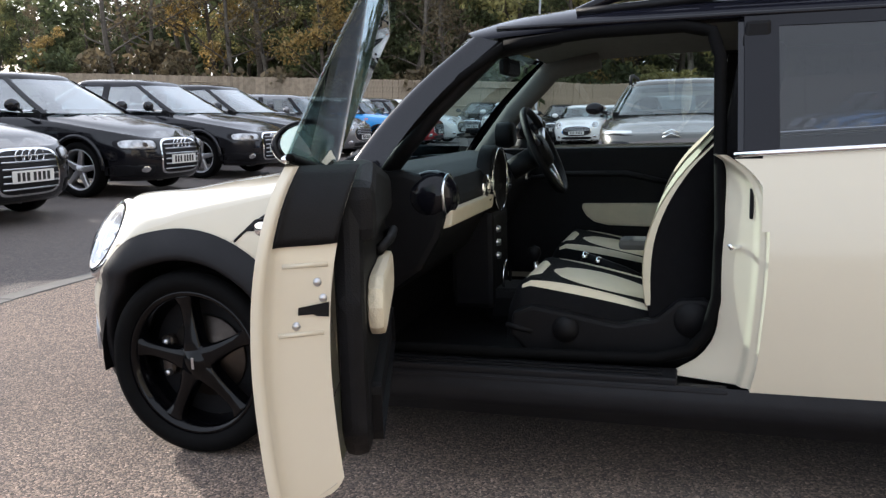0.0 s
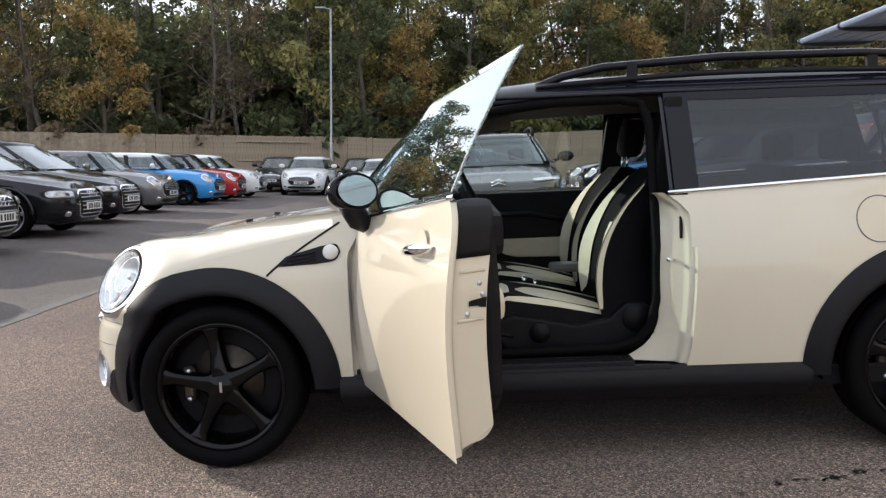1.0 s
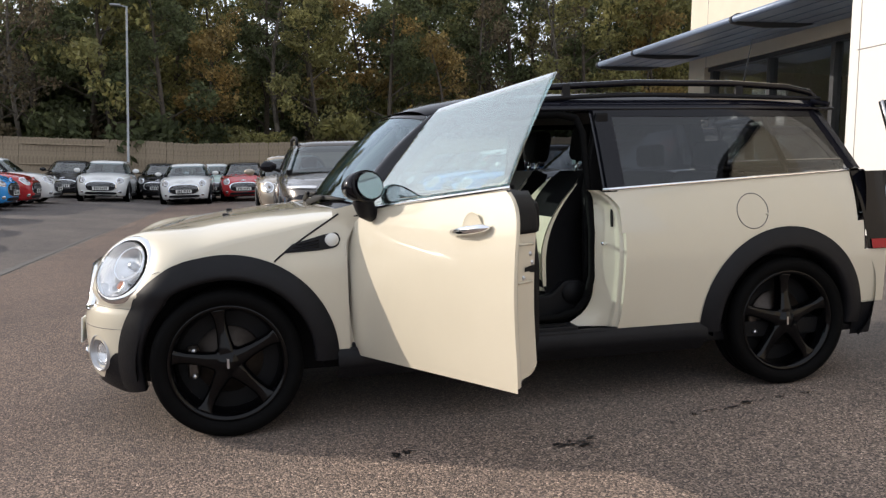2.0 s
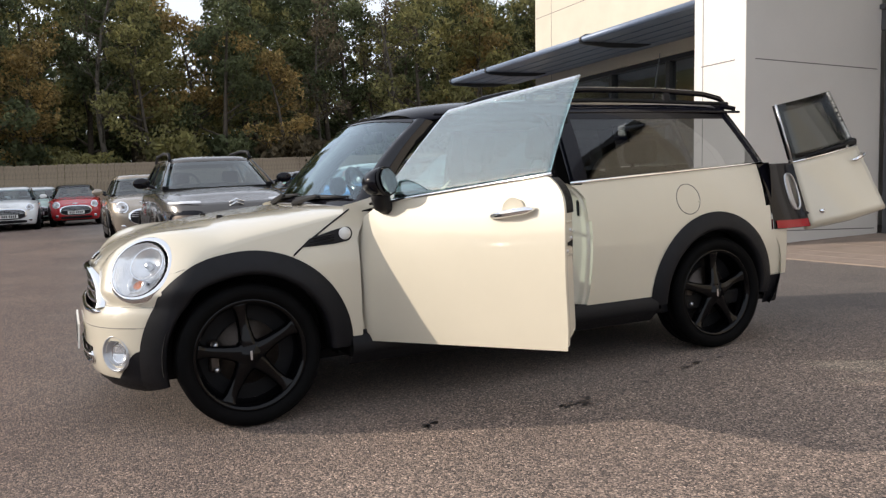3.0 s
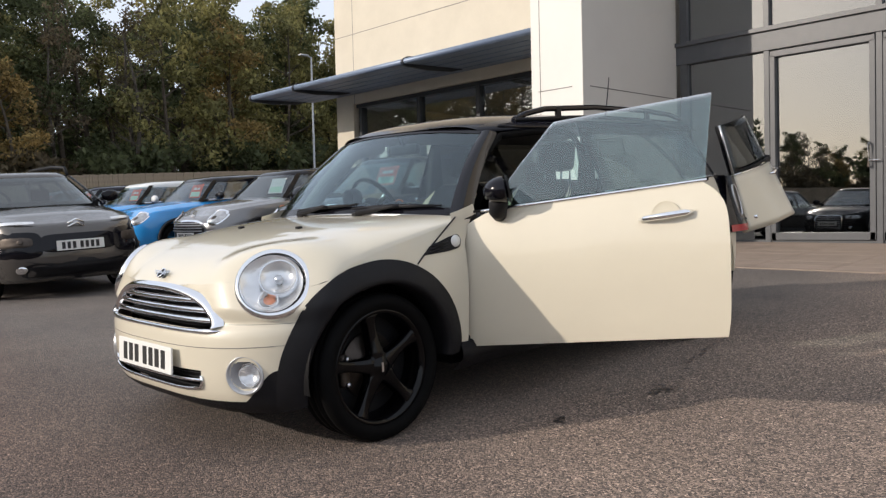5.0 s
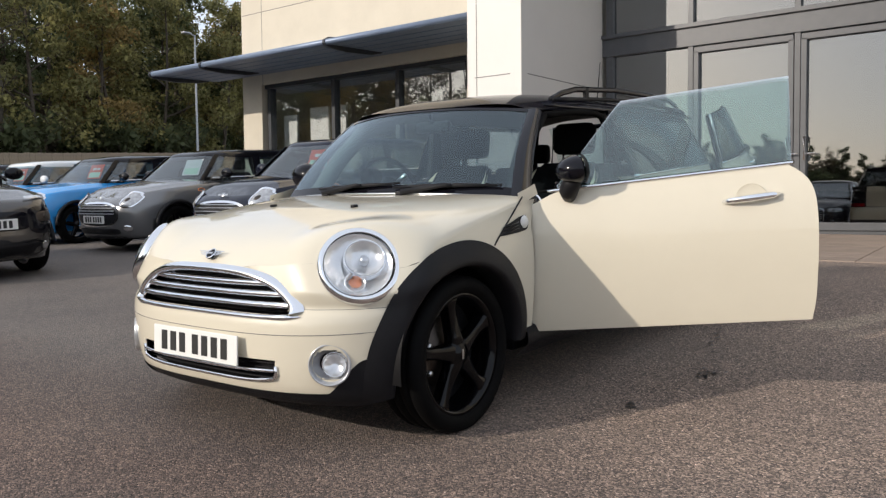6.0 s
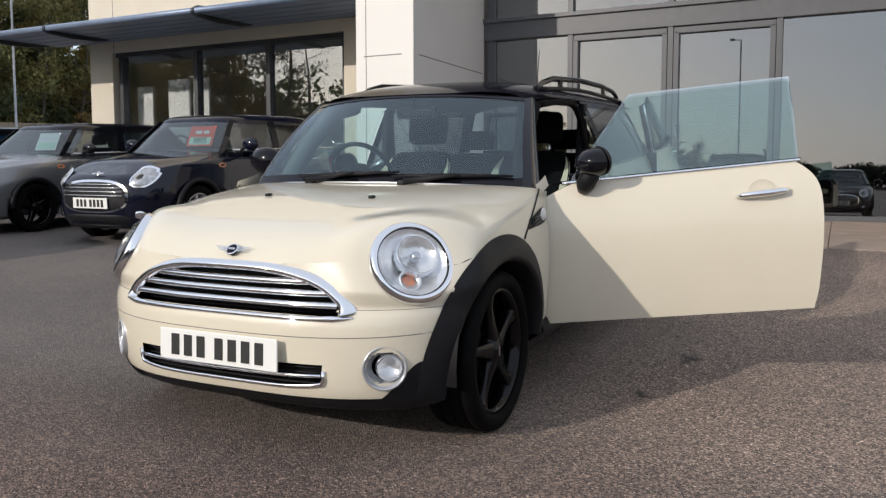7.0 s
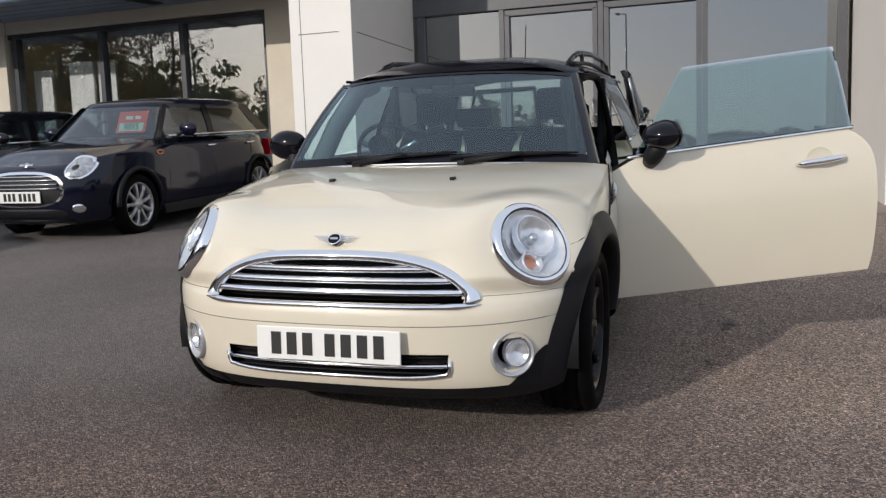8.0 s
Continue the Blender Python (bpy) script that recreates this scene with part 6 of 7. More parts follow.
def rear_sheet(name, y0, y1, z0, z1, material, label="", out=0.0, nu=24, nv=10, parent=hero):
    def fn(u, v):
        y, z = y0 + (y1 - y0) * u, z0 + (z1 - z0) * v
        return (rear_x(y, z) + out, y, z)
    return grid(name, fn, nu, nv, material, parent, label)


P00, P10, P01, P11 = Vector((3.30, -0.765, 0.615)), Vector((3.815, -0.83, 0.70)), Vector((3.175, -0.635, 1.335)), Vector((3.715, -0.555, 1.425))
rear_sheet("rear_bumper", -0.785, 0.785, 0.36, 0.60, CREAM, "cream rear bumper", 0.0, 40, 12)
rear_sheet("rear_valance", -0.78, 0.78, 0.20, 0.365, PLASTIC, "black rear valance", 0.0, 40, 6)
for sy in (-1, 1):
    side_sheet("bumper_side", 2.93, 3.10, 0.36, 0.62, sy, CREAM, hero, 8, 8)
    side_sheet("valance_side", 2.93, 3.05, 0.20, 0.365, sy, PLASTIC, hero, 6, 6)
    lc = empty("rear_lamp")
    lc.parent = hero
    RB = (lambda v: P00.lerp(P01, 0.52 * v) if sy < 0 else Vector((3.20, 0.72, 0.62 + 0.38 * v)))
    rear_sheet("lamp_housing", sy * 0.50, sy * 0.775, 0.60, 1.0, GLOSS_BLACK, "gloss black lamp housing", 0.012, 10, 10, lc)
    def flank(u, v):
        z = 0.62 + 0.372 * v
        x0 = 2.985 - 0.05 * v
        return tuple(Vector((x0, sy * (hs(x0, z) + 0.003), z)).lerp(RB(v), u) + Vector((0, sy * 0.015 * math.sin(math.pi * u), 0)))
    def slot(a, k=1.0):
        return Vector(flank(0.70 + 0.17 * k * ell(math.cos(a), 2.6), 0.56 + 0.27 * k * ell(math.sin(a), 2.6)))
    def in_slot(c):
        d = c - Vector(flank(0.70, 0.56))
        e = slot(0) - slot(math.pi)
        f = slot(math.pi / 2) - slot(-math.pi / 2)
        return abs(2 * d.dot(e) / e.length_squared) ** 2.6 + abs(2 * d.z / f.z) ** 2.6 < 1
    grid("lamp_flank", flank, 40, 48, GLOSS_BLACK, lc, "gloss black lamp surround with an open slot", skip=in_slot)
    tube("lamp_slot_rim", [slot(2 * math.pi * k / 28, 1.02) for k in range(28)], 0.007, SATIN, lc, seg=6, cyclic=True, label="bright metal slot rim")
    grid("red_strip", lambda u, v: tuple(Vector(flank(0.06 + 0.9 * u, 0.01 + 0.12 * v)) + Vector((0, sy * 0.006, 0))), 8, 3, RED_LENS, lc, "red lens strip")
    lathe("lamp_ring", [(0.07, 0.0), (0.078, 0.015), (0.088, 0.0)], CHROME, lc, seg=32, axis="X", centre=(rear_x(0.66, 0.85) + 0.01, sy * 0.66, 0.85))
    rear_sheet("red_lens", sy * 0.52, sy * 0.755, 0.615, 0.675, RED_LENS, "red lens strip", 0.03, 10, 4, lc)
# closed driver's-side rear door
rear_sheet("rear_door", 0.01, 0.50, 0.61, 1.0, CREAM, "closed cream rear door", 0.002, 16, 12)
rear_sheet("rear_door_glass", 0.03, 0.50, 1.0, 1.29, CLEAR, "rear door glass", 0.0, 12, 8)
tube("rear_door_frame", [(rear_x(y, z), y, z) for y, z in ((0.02, 1.0), (0.02, 1.29), (0.46, 1.28), (0.56, 1.0), (0.02, 1.0))], 0.022, ROOF_BLACK, hero, seg=6)
# open passenger-side rear door, swung out along the flank
rd = empty("rear_door_open")
rd.parent = hero


def rdp(u, v, d=0.0):
    p = P00.lerp(P10, u).lerp(P01.lerp(P11, u), v)
    b = 0.03 * math.sin(u * math.pi) + 0.03 * (1 - v) * u
    return p + Vector((0.0, -b + d, 0))


grid("door_skin", lambda u, v: rdp(0.16 * (1 - abs(2 * min(v * 1.0, 0.5)) ) * 0 + u, v * 0.52), 16, 12, CREAM, rd, "cream outer skin", 0.004)
grid("door_inner", lambda u, v: rdp(0.04 + 0.92 * u, 0.03 + v * 0.50, 0.055), 10, 8, INNER_BLACK, rd)
grid("door_glass", lambda u, v: rdp(0.015 + 0.97 * u, 0.54 + 0.455 * v), 8, 8, DARK_CLEAR, rd, "smoked rear door glass", 0.004)
for nm, u0, u1, v0, v1 in (("hinge_border", 0.02, 0.10, 0.54, 0.99), ("outer_border", 0.84, 0.98, 0.54, 0.99), ("top_border", 0.10, 0.84, 0.93, 0.99), ("bottom_border", 0.10, 0.84, 0.54, 0.58)):
    grid(nm, lambda u, v: rdp(u0 + (u1 - u0) * u, v0 + (v1 - v0) * v, 0.03), 4, 4, INNER_BLACK, rd, "", 0.025)
tube("hinge_strip", [rdp(-0.004, v, 0.0) for v in (0.53, 0.7, 0.85, 1.0)], 0.008, SATIN, rd, seg=6)
tube("door_edge", [rdp(*q, 0.028) for q in ((0.0, 0.52), (0.0, 0.25), (0.0, 0.0), (0.5, 0.0), (1.0, 0.0), (1.0, 0.25), (1.0, 0.52))], 0.026, CREAM, rd, seg=8)
tube("window_strip", [rdp(u, 0.525, -0.004) for u in np.linspace(0, 1, 7)], 0.006, CHROME, rd, seg=6)
tube("rear_wiper", [rdp(0.9, 0.56, -0.03), rdp(0.7, 0.565, -0.03), rdp(0.15, 0.55, -0.02)], [0.016, 0.009, 0.006], PLASTIC, rd, seg=6)
lathe("wiper_boss", [(0.0, -0.03), (0.022, -0.028), (0.028, 0.0)], PLASTIC, rd, seg=20, centre=tuple(rdp(0.93, 0.56)))
tube("pull_handle", [rdp(0.78, 0.42, -0.002), rdp(0.82, 0.425, -0.03), rdp(0.98, 0.445, -0.035), rdp(1.03, 0.45, -0.004)], [0.010, 0.011, 0.011, 0.010], CHROME, rd, seg=8, label="chrome pull handle")
lathe("lock_catch", [(0.0, -0.02), (0.012, -0.018), (0.014, 0.0)], CHROME, rd, seg=16, centre=tuple(rdp(0.16, 0.10)))
tube("hinge", [(3.06, -0.68, 0.72), (3.2, -0.74, 0.70), (3.33, -0.74, 0.69)], 0.018, PLASTIC, rd, seg=6)

# ---- roof, screen and pillars
ROOF_Z = [(0.80, 1.322), (0.9, 1.360), (1.1, 1.393), (1.4, 1.411), (1.9, 1.420), (2.4, 1.412), (2.8, 1.395), (3.02, 1.372), (3.10, 1.345)]


def roof(u, v, lift=0.0):
    k = 2 * v - 1
    a = abs(k)
    x0 = 0.79 + 0.105 * a ** 2.4
    x1 = 2.945 - 0.10 * a ** 3
    x = x0 + (x1 - x0) * u
    we = 0.612 - 0.05 * (1 - min(1, u * 5)) ** 2 - 0.035 * max(0, (u - 0.75) / 0.25) ** 2
    zc = soft(ROOF_Z, x)
    ze = 1.285 + 0.022 * min(1, u * 3.5) - 0.012 * u
    z = ze + (zc - ze) * (1 - a ** 3.2) ** 0.75 if a < 1 else ze
    return (x, we * k, z + lift)


grid("roof", lambda u, v: roof(u, 0.5 - 0.5 * math.cos(math.pi * v)), 40, 36, ROOF_BLACK, hero, "black roof")
grid("roof_lining", lambda u, v: tuple(Vector(roof(0.03 + 0.94 * u, 0.04 + 0.92 * v)) + Vector((0, 0, -0.045))), 16, 12, LINING, hero)
grid("rear_spoiler", lambda u, v: (2.84 + 0.10 * u, (2 * v - 1) * (0.575 - 0.02 * u), 1.372 - 0.04 * abs(2 * v - 1) ** 3 - 0.012 * u), 5, 20, ROOF_BLACK, hero, "black rear spoiler", 0.025)
for sy in (-1, 1):
    rail = empty("roof_rail")
    rail.parent = hero
    pts = [(1.20, sy * 0.515, 1.352), (1.30, sy * 0.52, 1.388), (1.45, sy * 0.525, 1.416), (1.9, sy * 0.53, 1.435), (2.4, sy * 0.53, 1.429), (2.72, sy * 0.525, 1.409), (2.85, sy * 0.515, 1.385), (2.90, sy * 0.51, 1.345)]
    P = []
    for i in range(len(pts) - 1):
        for q in range(4):
            P.append(Vector(pts[i]).lerp(Vector(pts[i + 1]), q / 4))
    P.append(Vector(pts[-1]))
    tube("rail_bar", P, 0.013, GLOSS_BLACK, rail, seg=8, flat=1.2, label="black roof rail")
    tube("rail_base", [(x, sy * 0.53, soft([(1.2, 1.352), (1.9, 1.378), (2.9, 1.352)], x)) for x in np.linspace(1.2, 2.9, 12)], 0.012, PLASTIC, rail, seg=6)
    for x in (1.56, 2.45):
        box("rail_foot", (x - 0.02, sy * 0.53 - 0.009, 1.365), (x + 0.02, sy * 0.53 + 0.009, 1.43), PLASTIC, rail, 0.004)
    tube("roof_gutter", [(x, sy * (0.607 - 0.02 * max(0, (x - 2.5) / 0.6)), 1.31 - 0.008 * max(0, x - 1.6)) for x in np.linspace(0.98, 2.93, 16)], 0.008, GLOSS_BLACK, hero, seg=6)


def screen(u, v):
    k = 2 * v - 1
    a = abs(k)
    lo = Vector((0.405 + 0.10 * a ** 2.2, 0.708 * k, 0.908 - 0.020 * a ** 2.5))
    hi = Vector((0.800 + 0.095 * a ** 2.4, 0.572 * k, 1.322 - 0.034 * a ** 2.4))
    p = lo.lerp(hi, u)
    return tuple(p + Vector((-0.018, 0, 0.018)) * math.sin(u * math.pi))


grid("windscreen", screen, 20, 30, SCREEN_GLASS, hero, "clear windscreen")
grid("screen_top_band", lambda u, v: tuple(Vector(screen(0.955 + 0.045 * u, v)) + Vector((-0.002, 0, 0.002))), 3, 30, GLOSS_BLACK, hero)
grid("screen_bottom_band", lambda u, v: tuple(Vector(screen(0.085 * u, v)) + Vector((-0.002, 0, 0.002))), 3, 30, GLOSS_BLACK, hero)
grid("scuttle", lambda u, v: (0.375 + 0.07 * u + 0.11 * abs(2 * v - 1) ** 2.2, 0.68 * (2 * v - 1), 0.897 + 0.010 * u - 0.020 * abs(2 * v - 1) ** 2.4), 4, 30, PLASTIC, hero, "black scuttle panel")
tube("scuttle_trim", [(0.395 + 0.115 * abs(k) ** 2.2, 0.695 * k, 0.911 - 0.022 * abs(k) ** 2.4) for k in np.linspace(-1, 1, 25)], 0.0045, SATIN, hero, seg=6)
for sy in (-1, 1):
    def afn(u, v):
        e = Vector(screen(u, 0.5 + 0.5 * sy))
        z = e.z + 0.0
        out = Vector((e.x + 0.115 - 0.03 * u, sy * (abs(e.y) + 0.034 - 0.008 * u), z - 0.012))
        p = e.lerp(out, v)
        return tuple(p + Vector((-0.02, sy * 0.016, 0.010)) * math.sin(v * math.pi))
    grid("front_pillar", afn, 16, 8, PILLAR_BLACK, hero, "black front pillar")
    tube("inner_pillar", [(0.62, sy * 0.625, 0.89), (0.775, sy * 0.59, 1.08), (0.955, sy * 0.54, 1.255), (1.15, sy * 0.53, 1.29)], 0.048 if sy > 0 else 0.028, LINING if sy > 0 else INNER_BLACK, hero, seg=8, label="inner pillar trim")
    # wipers
w1 = empty("wiper")
w1.parent = hero
for y0, y1 in ((-0.18, -0.62), (0.32, -0.12)):
    p0, p1 = Vector(screen(-0.02, 0.5 + y0 / 1.35)), Vector(screen(0.075, 0.5 + y1 / 1.35))
    tube("wiper_arm", [p0 + Vector((-0.02, 0, 0.02)), p0.lerp(p1, 0.5) + Vector((-0.03, 0, 0.035)), p1.lerp(p0, 0.45) + Vector((-0.025, 0, 0.03))], [0.016, 0.010, 0.007], PLASTIC, w1, seg=6)
    tube("wiper_blade", [Vector(screen(0.045 + 0.035 * q, 0.5 + (y0 + (y1 - y0) * q) / 1.35)) + Vector((-0.012, 0, 0.012)) for q in (-0.15, 0.2, 0.6, 1.05)], [0.005, 0.011, 0.011, 0.005], PLASTIC, w1, seg=6)
    box("wiper_cap", (p0.x - 0.032, y0 - 0.022, p0.z - 0.0), (p0.x + 0.005, y0 + 0.022, p0.z + 0.026), PLASTIC, w1, 0.010)

tube("antenna", [(2.83, 0.06, 1.375), (2.845, 0.06, 1.43), (2.91, 0.06, 1.735)], [0.011, 0.0045, 0.003], PLASTIC, hero, seg=8, label="thin black roof aerial")

# ---- shell of the cabin: floor, bulkhead, far door
box("floor_pan", (0.45, -0.74, 0.22), (2.95, 0.74, 0.30), INNER_BLACK, hero, 0.01)
box("engine_bay_block", (-0.42, -0.46, 0.22), (0.50, 0.46, 0.60), INNER_BLACK, hero, 0.02)
box("bulkhead", (0.46, -0.70, 0.22), (0.52, 0.70, 0.88), INNER_BLACK, hero, 0.01)
box("under_tray", (-0.45, -0.45, 0.17), (3.0, 0.45, 0.22), INNER_BLACK, hero, 0.01)
box("boot_floor", (2.05, -0.68, 0.30), (3.05, 0.68, 0.60), INNER_BLACK, hero, 0.01)
sy = 1
band_sheet("driver_door", lambda z: interp(F_EDGE, z), lambda z: pline(Q_EDGE, z), 0.30, 0.925, 1, CREAM, hero, 16, 16, label="closed cream driver's door")
side_sheet("driver_glass", 0.66, 1.64, lambda x: belt(x), lambda x: min(1.30, 0.93 + (x - 0.66) * 1.35), 1, CLEAR, hero, 20, 8, label="driver's door glass")
box("driver_door_trim", (0.60, 0.70, 0.34), (1.62, 0.745, 0.915), INNER_BLACK, hero, 0.02)
slab("armrest_panel", [(1.055, 0.645), (1.075, 0.61), (1.11, 0.583), (1.17, 0.568), (1.40, 0.562), (1.46, 0.575), (1.48, 0.61), (1.47, 0.655), (1.42, 0.668), (1.06, 0.666)], 0.68, 0.703, FABRIC_CREAM, hero, "cream padded panel of the far door", 0.01)
tube("door_pull", [(0.72, 0.69, 0.76), (0.95, 0.672, 0.80), (1.25, 0.672, 0.80), (1.5, 0.69, 0.74)], 0.012, PLASTIC, hero, seg=8)
for sy in (-1, 1):
    # post behind the front door, with trim inside
    side_sheet("centre_post", 1.64, 1.70, belt, 1.312, sy, PILLAR_BLACK, hero, 4, 8, off=-0.012, label="black centre post")
    slab("post_trim", [(1.60, 0.34), (1.74, 0.34), (1.74, 0.94), (1.72, 1.29), (1.66, 1.29), (1.60, 0.94)], sy * 0.60, sy * 0.64, INNER_BLACK, hero, bevel=0.01)
    slab("rear_side_trim", [(1.72, 0.34), (3.0, 0.6), (3.0, 0.99), (1.72, 0.94)], sy * 0.64, sy * 0.68, INNER_BLACK, hero, bevel=0.01)

# ---- door opening on the passenger side
def jamb(u, v):
    z = 0.335 + (0.945 - 0.335) * v
    xq = pline(Q_EDGE, z) + 0.006
    w = hs(xq, z)
    xs = soft([(0.335, 1.47), (0.355, 1.50), (0.39, 1.552), (0.44, 1.588), (0.50, 1.603), (0.95, 1.603)], z)
    t = [(0.0, (xq, w)), (0.10, (xq - 0.006, w - 0.016)), (0.3, (xq - 0.022, w - 0.022)), (0.42, (xq - 0.034, w - 0.046)), (1.0, (xs, w - 0.105))]
    x = interp([(a, b[0]) for a, b in t], u)
    y = interp([(a, b[1]) for a, b in t], u)
    return (x, -y, z)


grid("door_jamb", jamb, 24, 24, CREAM, hero, "cream painted door jamb")


seal = [(1.0, -0.600, 1.262), (1.25, -0.605, 1.285), (1.50, -0.602, 1.288), (1.575, -0.61, 1.27), (1.597, -0.635, 1.20), (1.60, -0.685, 0.95), (1.605, -0.712, 0.75), (1.60, -0.718, 0.56), (1.575, -0.715, 0.46), (1.53, -0.71, 0.405), (1.44, -0.708, 0.378), (1.0, -0.705, 0.37), (0.62, -0.70, 0.37)]
sm = []
for i in range(len(seal) - 1):
    for q in range(4):
        sm.append(Vector(seal[i]).lerp(Vector(seal[i + 1]), q / 4))
sm.append(Vector(seal[-1]))
tube("door_seal", sm, 0.017, RUBBER, hero, seg=8, label="black rubber door seal")
tube("pillar_seal", [(0.60, -0.665, 0.93), (0.72, -0.652, 1.04), (0.86, -0.628, 1.17), (1.0, -0.600, 1.262)], 0.014, RUBBER, hero, seg=8)
box("sill_plate", (0.50, -0.80, 0.325), (1.50, -0.70, 0.352), PLASTIC, hero, 0.006)
box("sill_step", (0.50, -0.815, 0.29), (1.63, -0.76, 0.33), PLASTIC, hero, 0.006)
for y in (-0.745, -0.775):
    box("sill_rib", (0.56, y - 0.004, 0.352), (1.46, y + 0.004, 0.358), INNER_BLACK, hero, 0.002)
box("front_jamb", (0.475, -0.79, 0.31), (0.53, -0.70, 0.88), CREAM, hero, 0.01, "cream painted front jamb")
st = empty("door_striker")
st.parent = hero
box("striker_plate", (1.655, -0.757, 0.672), (1.68, -0.748, 0.742), SATIN, st, 0.003)
tube("striker_pin", [(1.66, -0.75, 0.705), (1.63, -0.775, 0.705), (1.625, -0.775, 0.715)], 0.007, CHROME, st, seg=8)
box("jamb_slot", (1.672, -0.772, 0.78), (1.682, -0.757, 0.86), INNER_BLACK, hero, 0.004)
box("jamb_slot", (1.672, -0.772, 0.57), (1.682, -0.757, 0.62), INNER_BLACK, hero, 0.004)

# ---- dashboard
dash = empty("dashboard")
dash.parent = hero
dv = [(0.50, 0.55), (0.60, 0.50), (0.74, 0.60), (0.80, 0.70), (0.83, 0.80), (0.80, 0.875), (0.70, 0.905), (0.55, 0.915), (0.48, 0.90)]
slab("dash_body", dv, -0.66, 0.66, INNER_BLACK, dash, "", 0.02)
slab("dash_insert", [(0.80, 0.725), (0.835, 0.735), (0.842, 0.785), (0.82, 0.79), (0.79, 0.755)], -0.64, -0.10, FABRIC_CREAM, dash, "cream dashboard insert", 0.008)
pod = bmesh.new()
bmesh.ops.create_uvsphere(pod, u_segments=28, v_segments=18, radius=1.0, matrix=pose(0.77, -0.615, 0.826) @ Matrix.Diagonal((0.085, 0.062, 0.080, 1)))
part("vent_pod", pod, GLOSS_BLACK, dash, "round black air vent pod", smooth=True)
lathe("vent_ring", [(0.058, 0.0), (0.064, 0.006), (0.070, 0.0), (0.064, -0.006)], CHROME, dash, seg=28, axis="X", centre=(0.822, -0.615, 0.826))
for y in (-0.16, 0.16, 0.60):
    lathe("dash_vent", [(0.0, 0.0), (0.03, 0.006), (0.044, 0.016), (0.05, 0.0)], CHROME, dash, seg=24, axis="X", centre=(0.825, y, 0.81))
lathe("centre_speedometer", [(0.0, 0.015), (0.10, 0.015), (0.112, 0.03), (0.125, 0.015), (0.128, -0.03)], INNER_BLACK, dash, seg=40, axis="X", centre=(0.81, 0.0, 0.83), label="large round centre dial")
lathe("dial_ring", [(0.114, 0.03), (0.117, 0.034), (0.120, 0.028)], CHROME, dash, seg=40, axis="X", centre=(0.812, 0.0, 0.83))
box("console_panel", (0.68, -0.13, 0.36), (0.84, 0.13, 0.72), INNER_BLACK, dash, 0.02)
for z in (0.55, 0.60, 0.65):
    lathe("control_knob", [(0.0, 0.014), (0.011, 0.012), (0.014, 0.0)], SATIN, dash, seg=16, axis="X", centre=(0.84, -0.06, z))
sw = empty("steering_wheel")
sw.parent = hero
sw.matrix_basis = Matrix.Translation((0.945, 0.36, 0.92)) @ pose(0, 0, 0, 0, 65, 0)
lathe("rim", [(0.170, 0.0), (0.176, 0.013), (0.186, 0.015), (0.194, 0.0), (0.186, -0.015), (0.176, -0.013), (0.170, 0.0)], INNER_BLACK, sw, seg=40, axis="Z")
lathe("boss", [(0.0, 0.02), (0.06, 0.015), (0.075, -0.01), (0.06, -0.05)], INNER_BLACK, sw, seg=24, axis="Z")
for a in (0, 120, 240):
    tube("spoke", [(0.05 * math.cos(radians(a)), 0.05 * math.sin(radians(a)), -0.005), (0.175 * math.cos(radians(a)), 0.175 * math.sin(radians(a)), 0.0)], 0.014, SATIN, sw, seg=8)
tube("steering_column", [(0.74, 0.36, 0.80), (0.92, 0.36, 0.905)], 0.045, INNER_BLACK, hero, seg=12)
lathe("rev_counter", [(0.0, 0.02), (0.045, 0.02), (0.055, 0.0), (0.05, -0.05)], INNER_BLACK, hero, seg=24, axis="X", centre=(0.80, 0.36, 0.985))
mir = empty("interior_mirror")
mir.parent = hero
box("mirror_body", (0.865, -0.11, 1.205), (0.905, 0.11, 1.265), INNER_BLACK, mir, 0.02)
tube("mirror_stem", [(0.85, 0, 1.30), (0.88, 0, 1.25)], 0.012, INNER_BLACK, mir)
con = empty("centre_console")
con.parent = hero
box("tunnel", (0.80, -0.11, 0.30), (1.75, 0.11, 0.43), INNER_BLACK, con, 0.03)
tube("gear_lever", [(0.98, 0.0, 0.42), (0.97, 0.0, 0.53)], [0.014, 0.010], CHROME, con, seg=8)
lathe("gear_knob", [(0.0, 0.03), (0.022, 0.02), (0.026, 0.0), (0.012, -0.03)], INNER_BLACK, con, seg=16, axis="Z", centre=(0.967, 0, 0.55))
tube("handbrake", [(1.42, -0.05, 0.44), (1.30, -0.05, 0.50), (1.17, -0.05, 0.545)], [0.022, 0.018, 0.019], INNER_BLACK, con, seg=10)
tube("handbrake_ring", [(1.215, -0.05, 0.529), (1.20, -0.05, 0.534)], 0.021, CHROME, con, seg=12)
tube("handbrake_tip", [(1.17, -0.05, 0.545), (1.15, -0.05, 0.552)], 0.021, CHROME, con, seg=12)
lathe("console_hoop", [(0.055, 0.0), (0.062, 0.006), (0.069, 0.0), (0.062, -0.006)], CHROME, con, seg=24, axis="X", centre=(0.86, 0.0, 0.46))
box("armrest", (1.28, -0.055, 0.575), (1.60, 0.055, 0.615), LINING, con, 0.018)


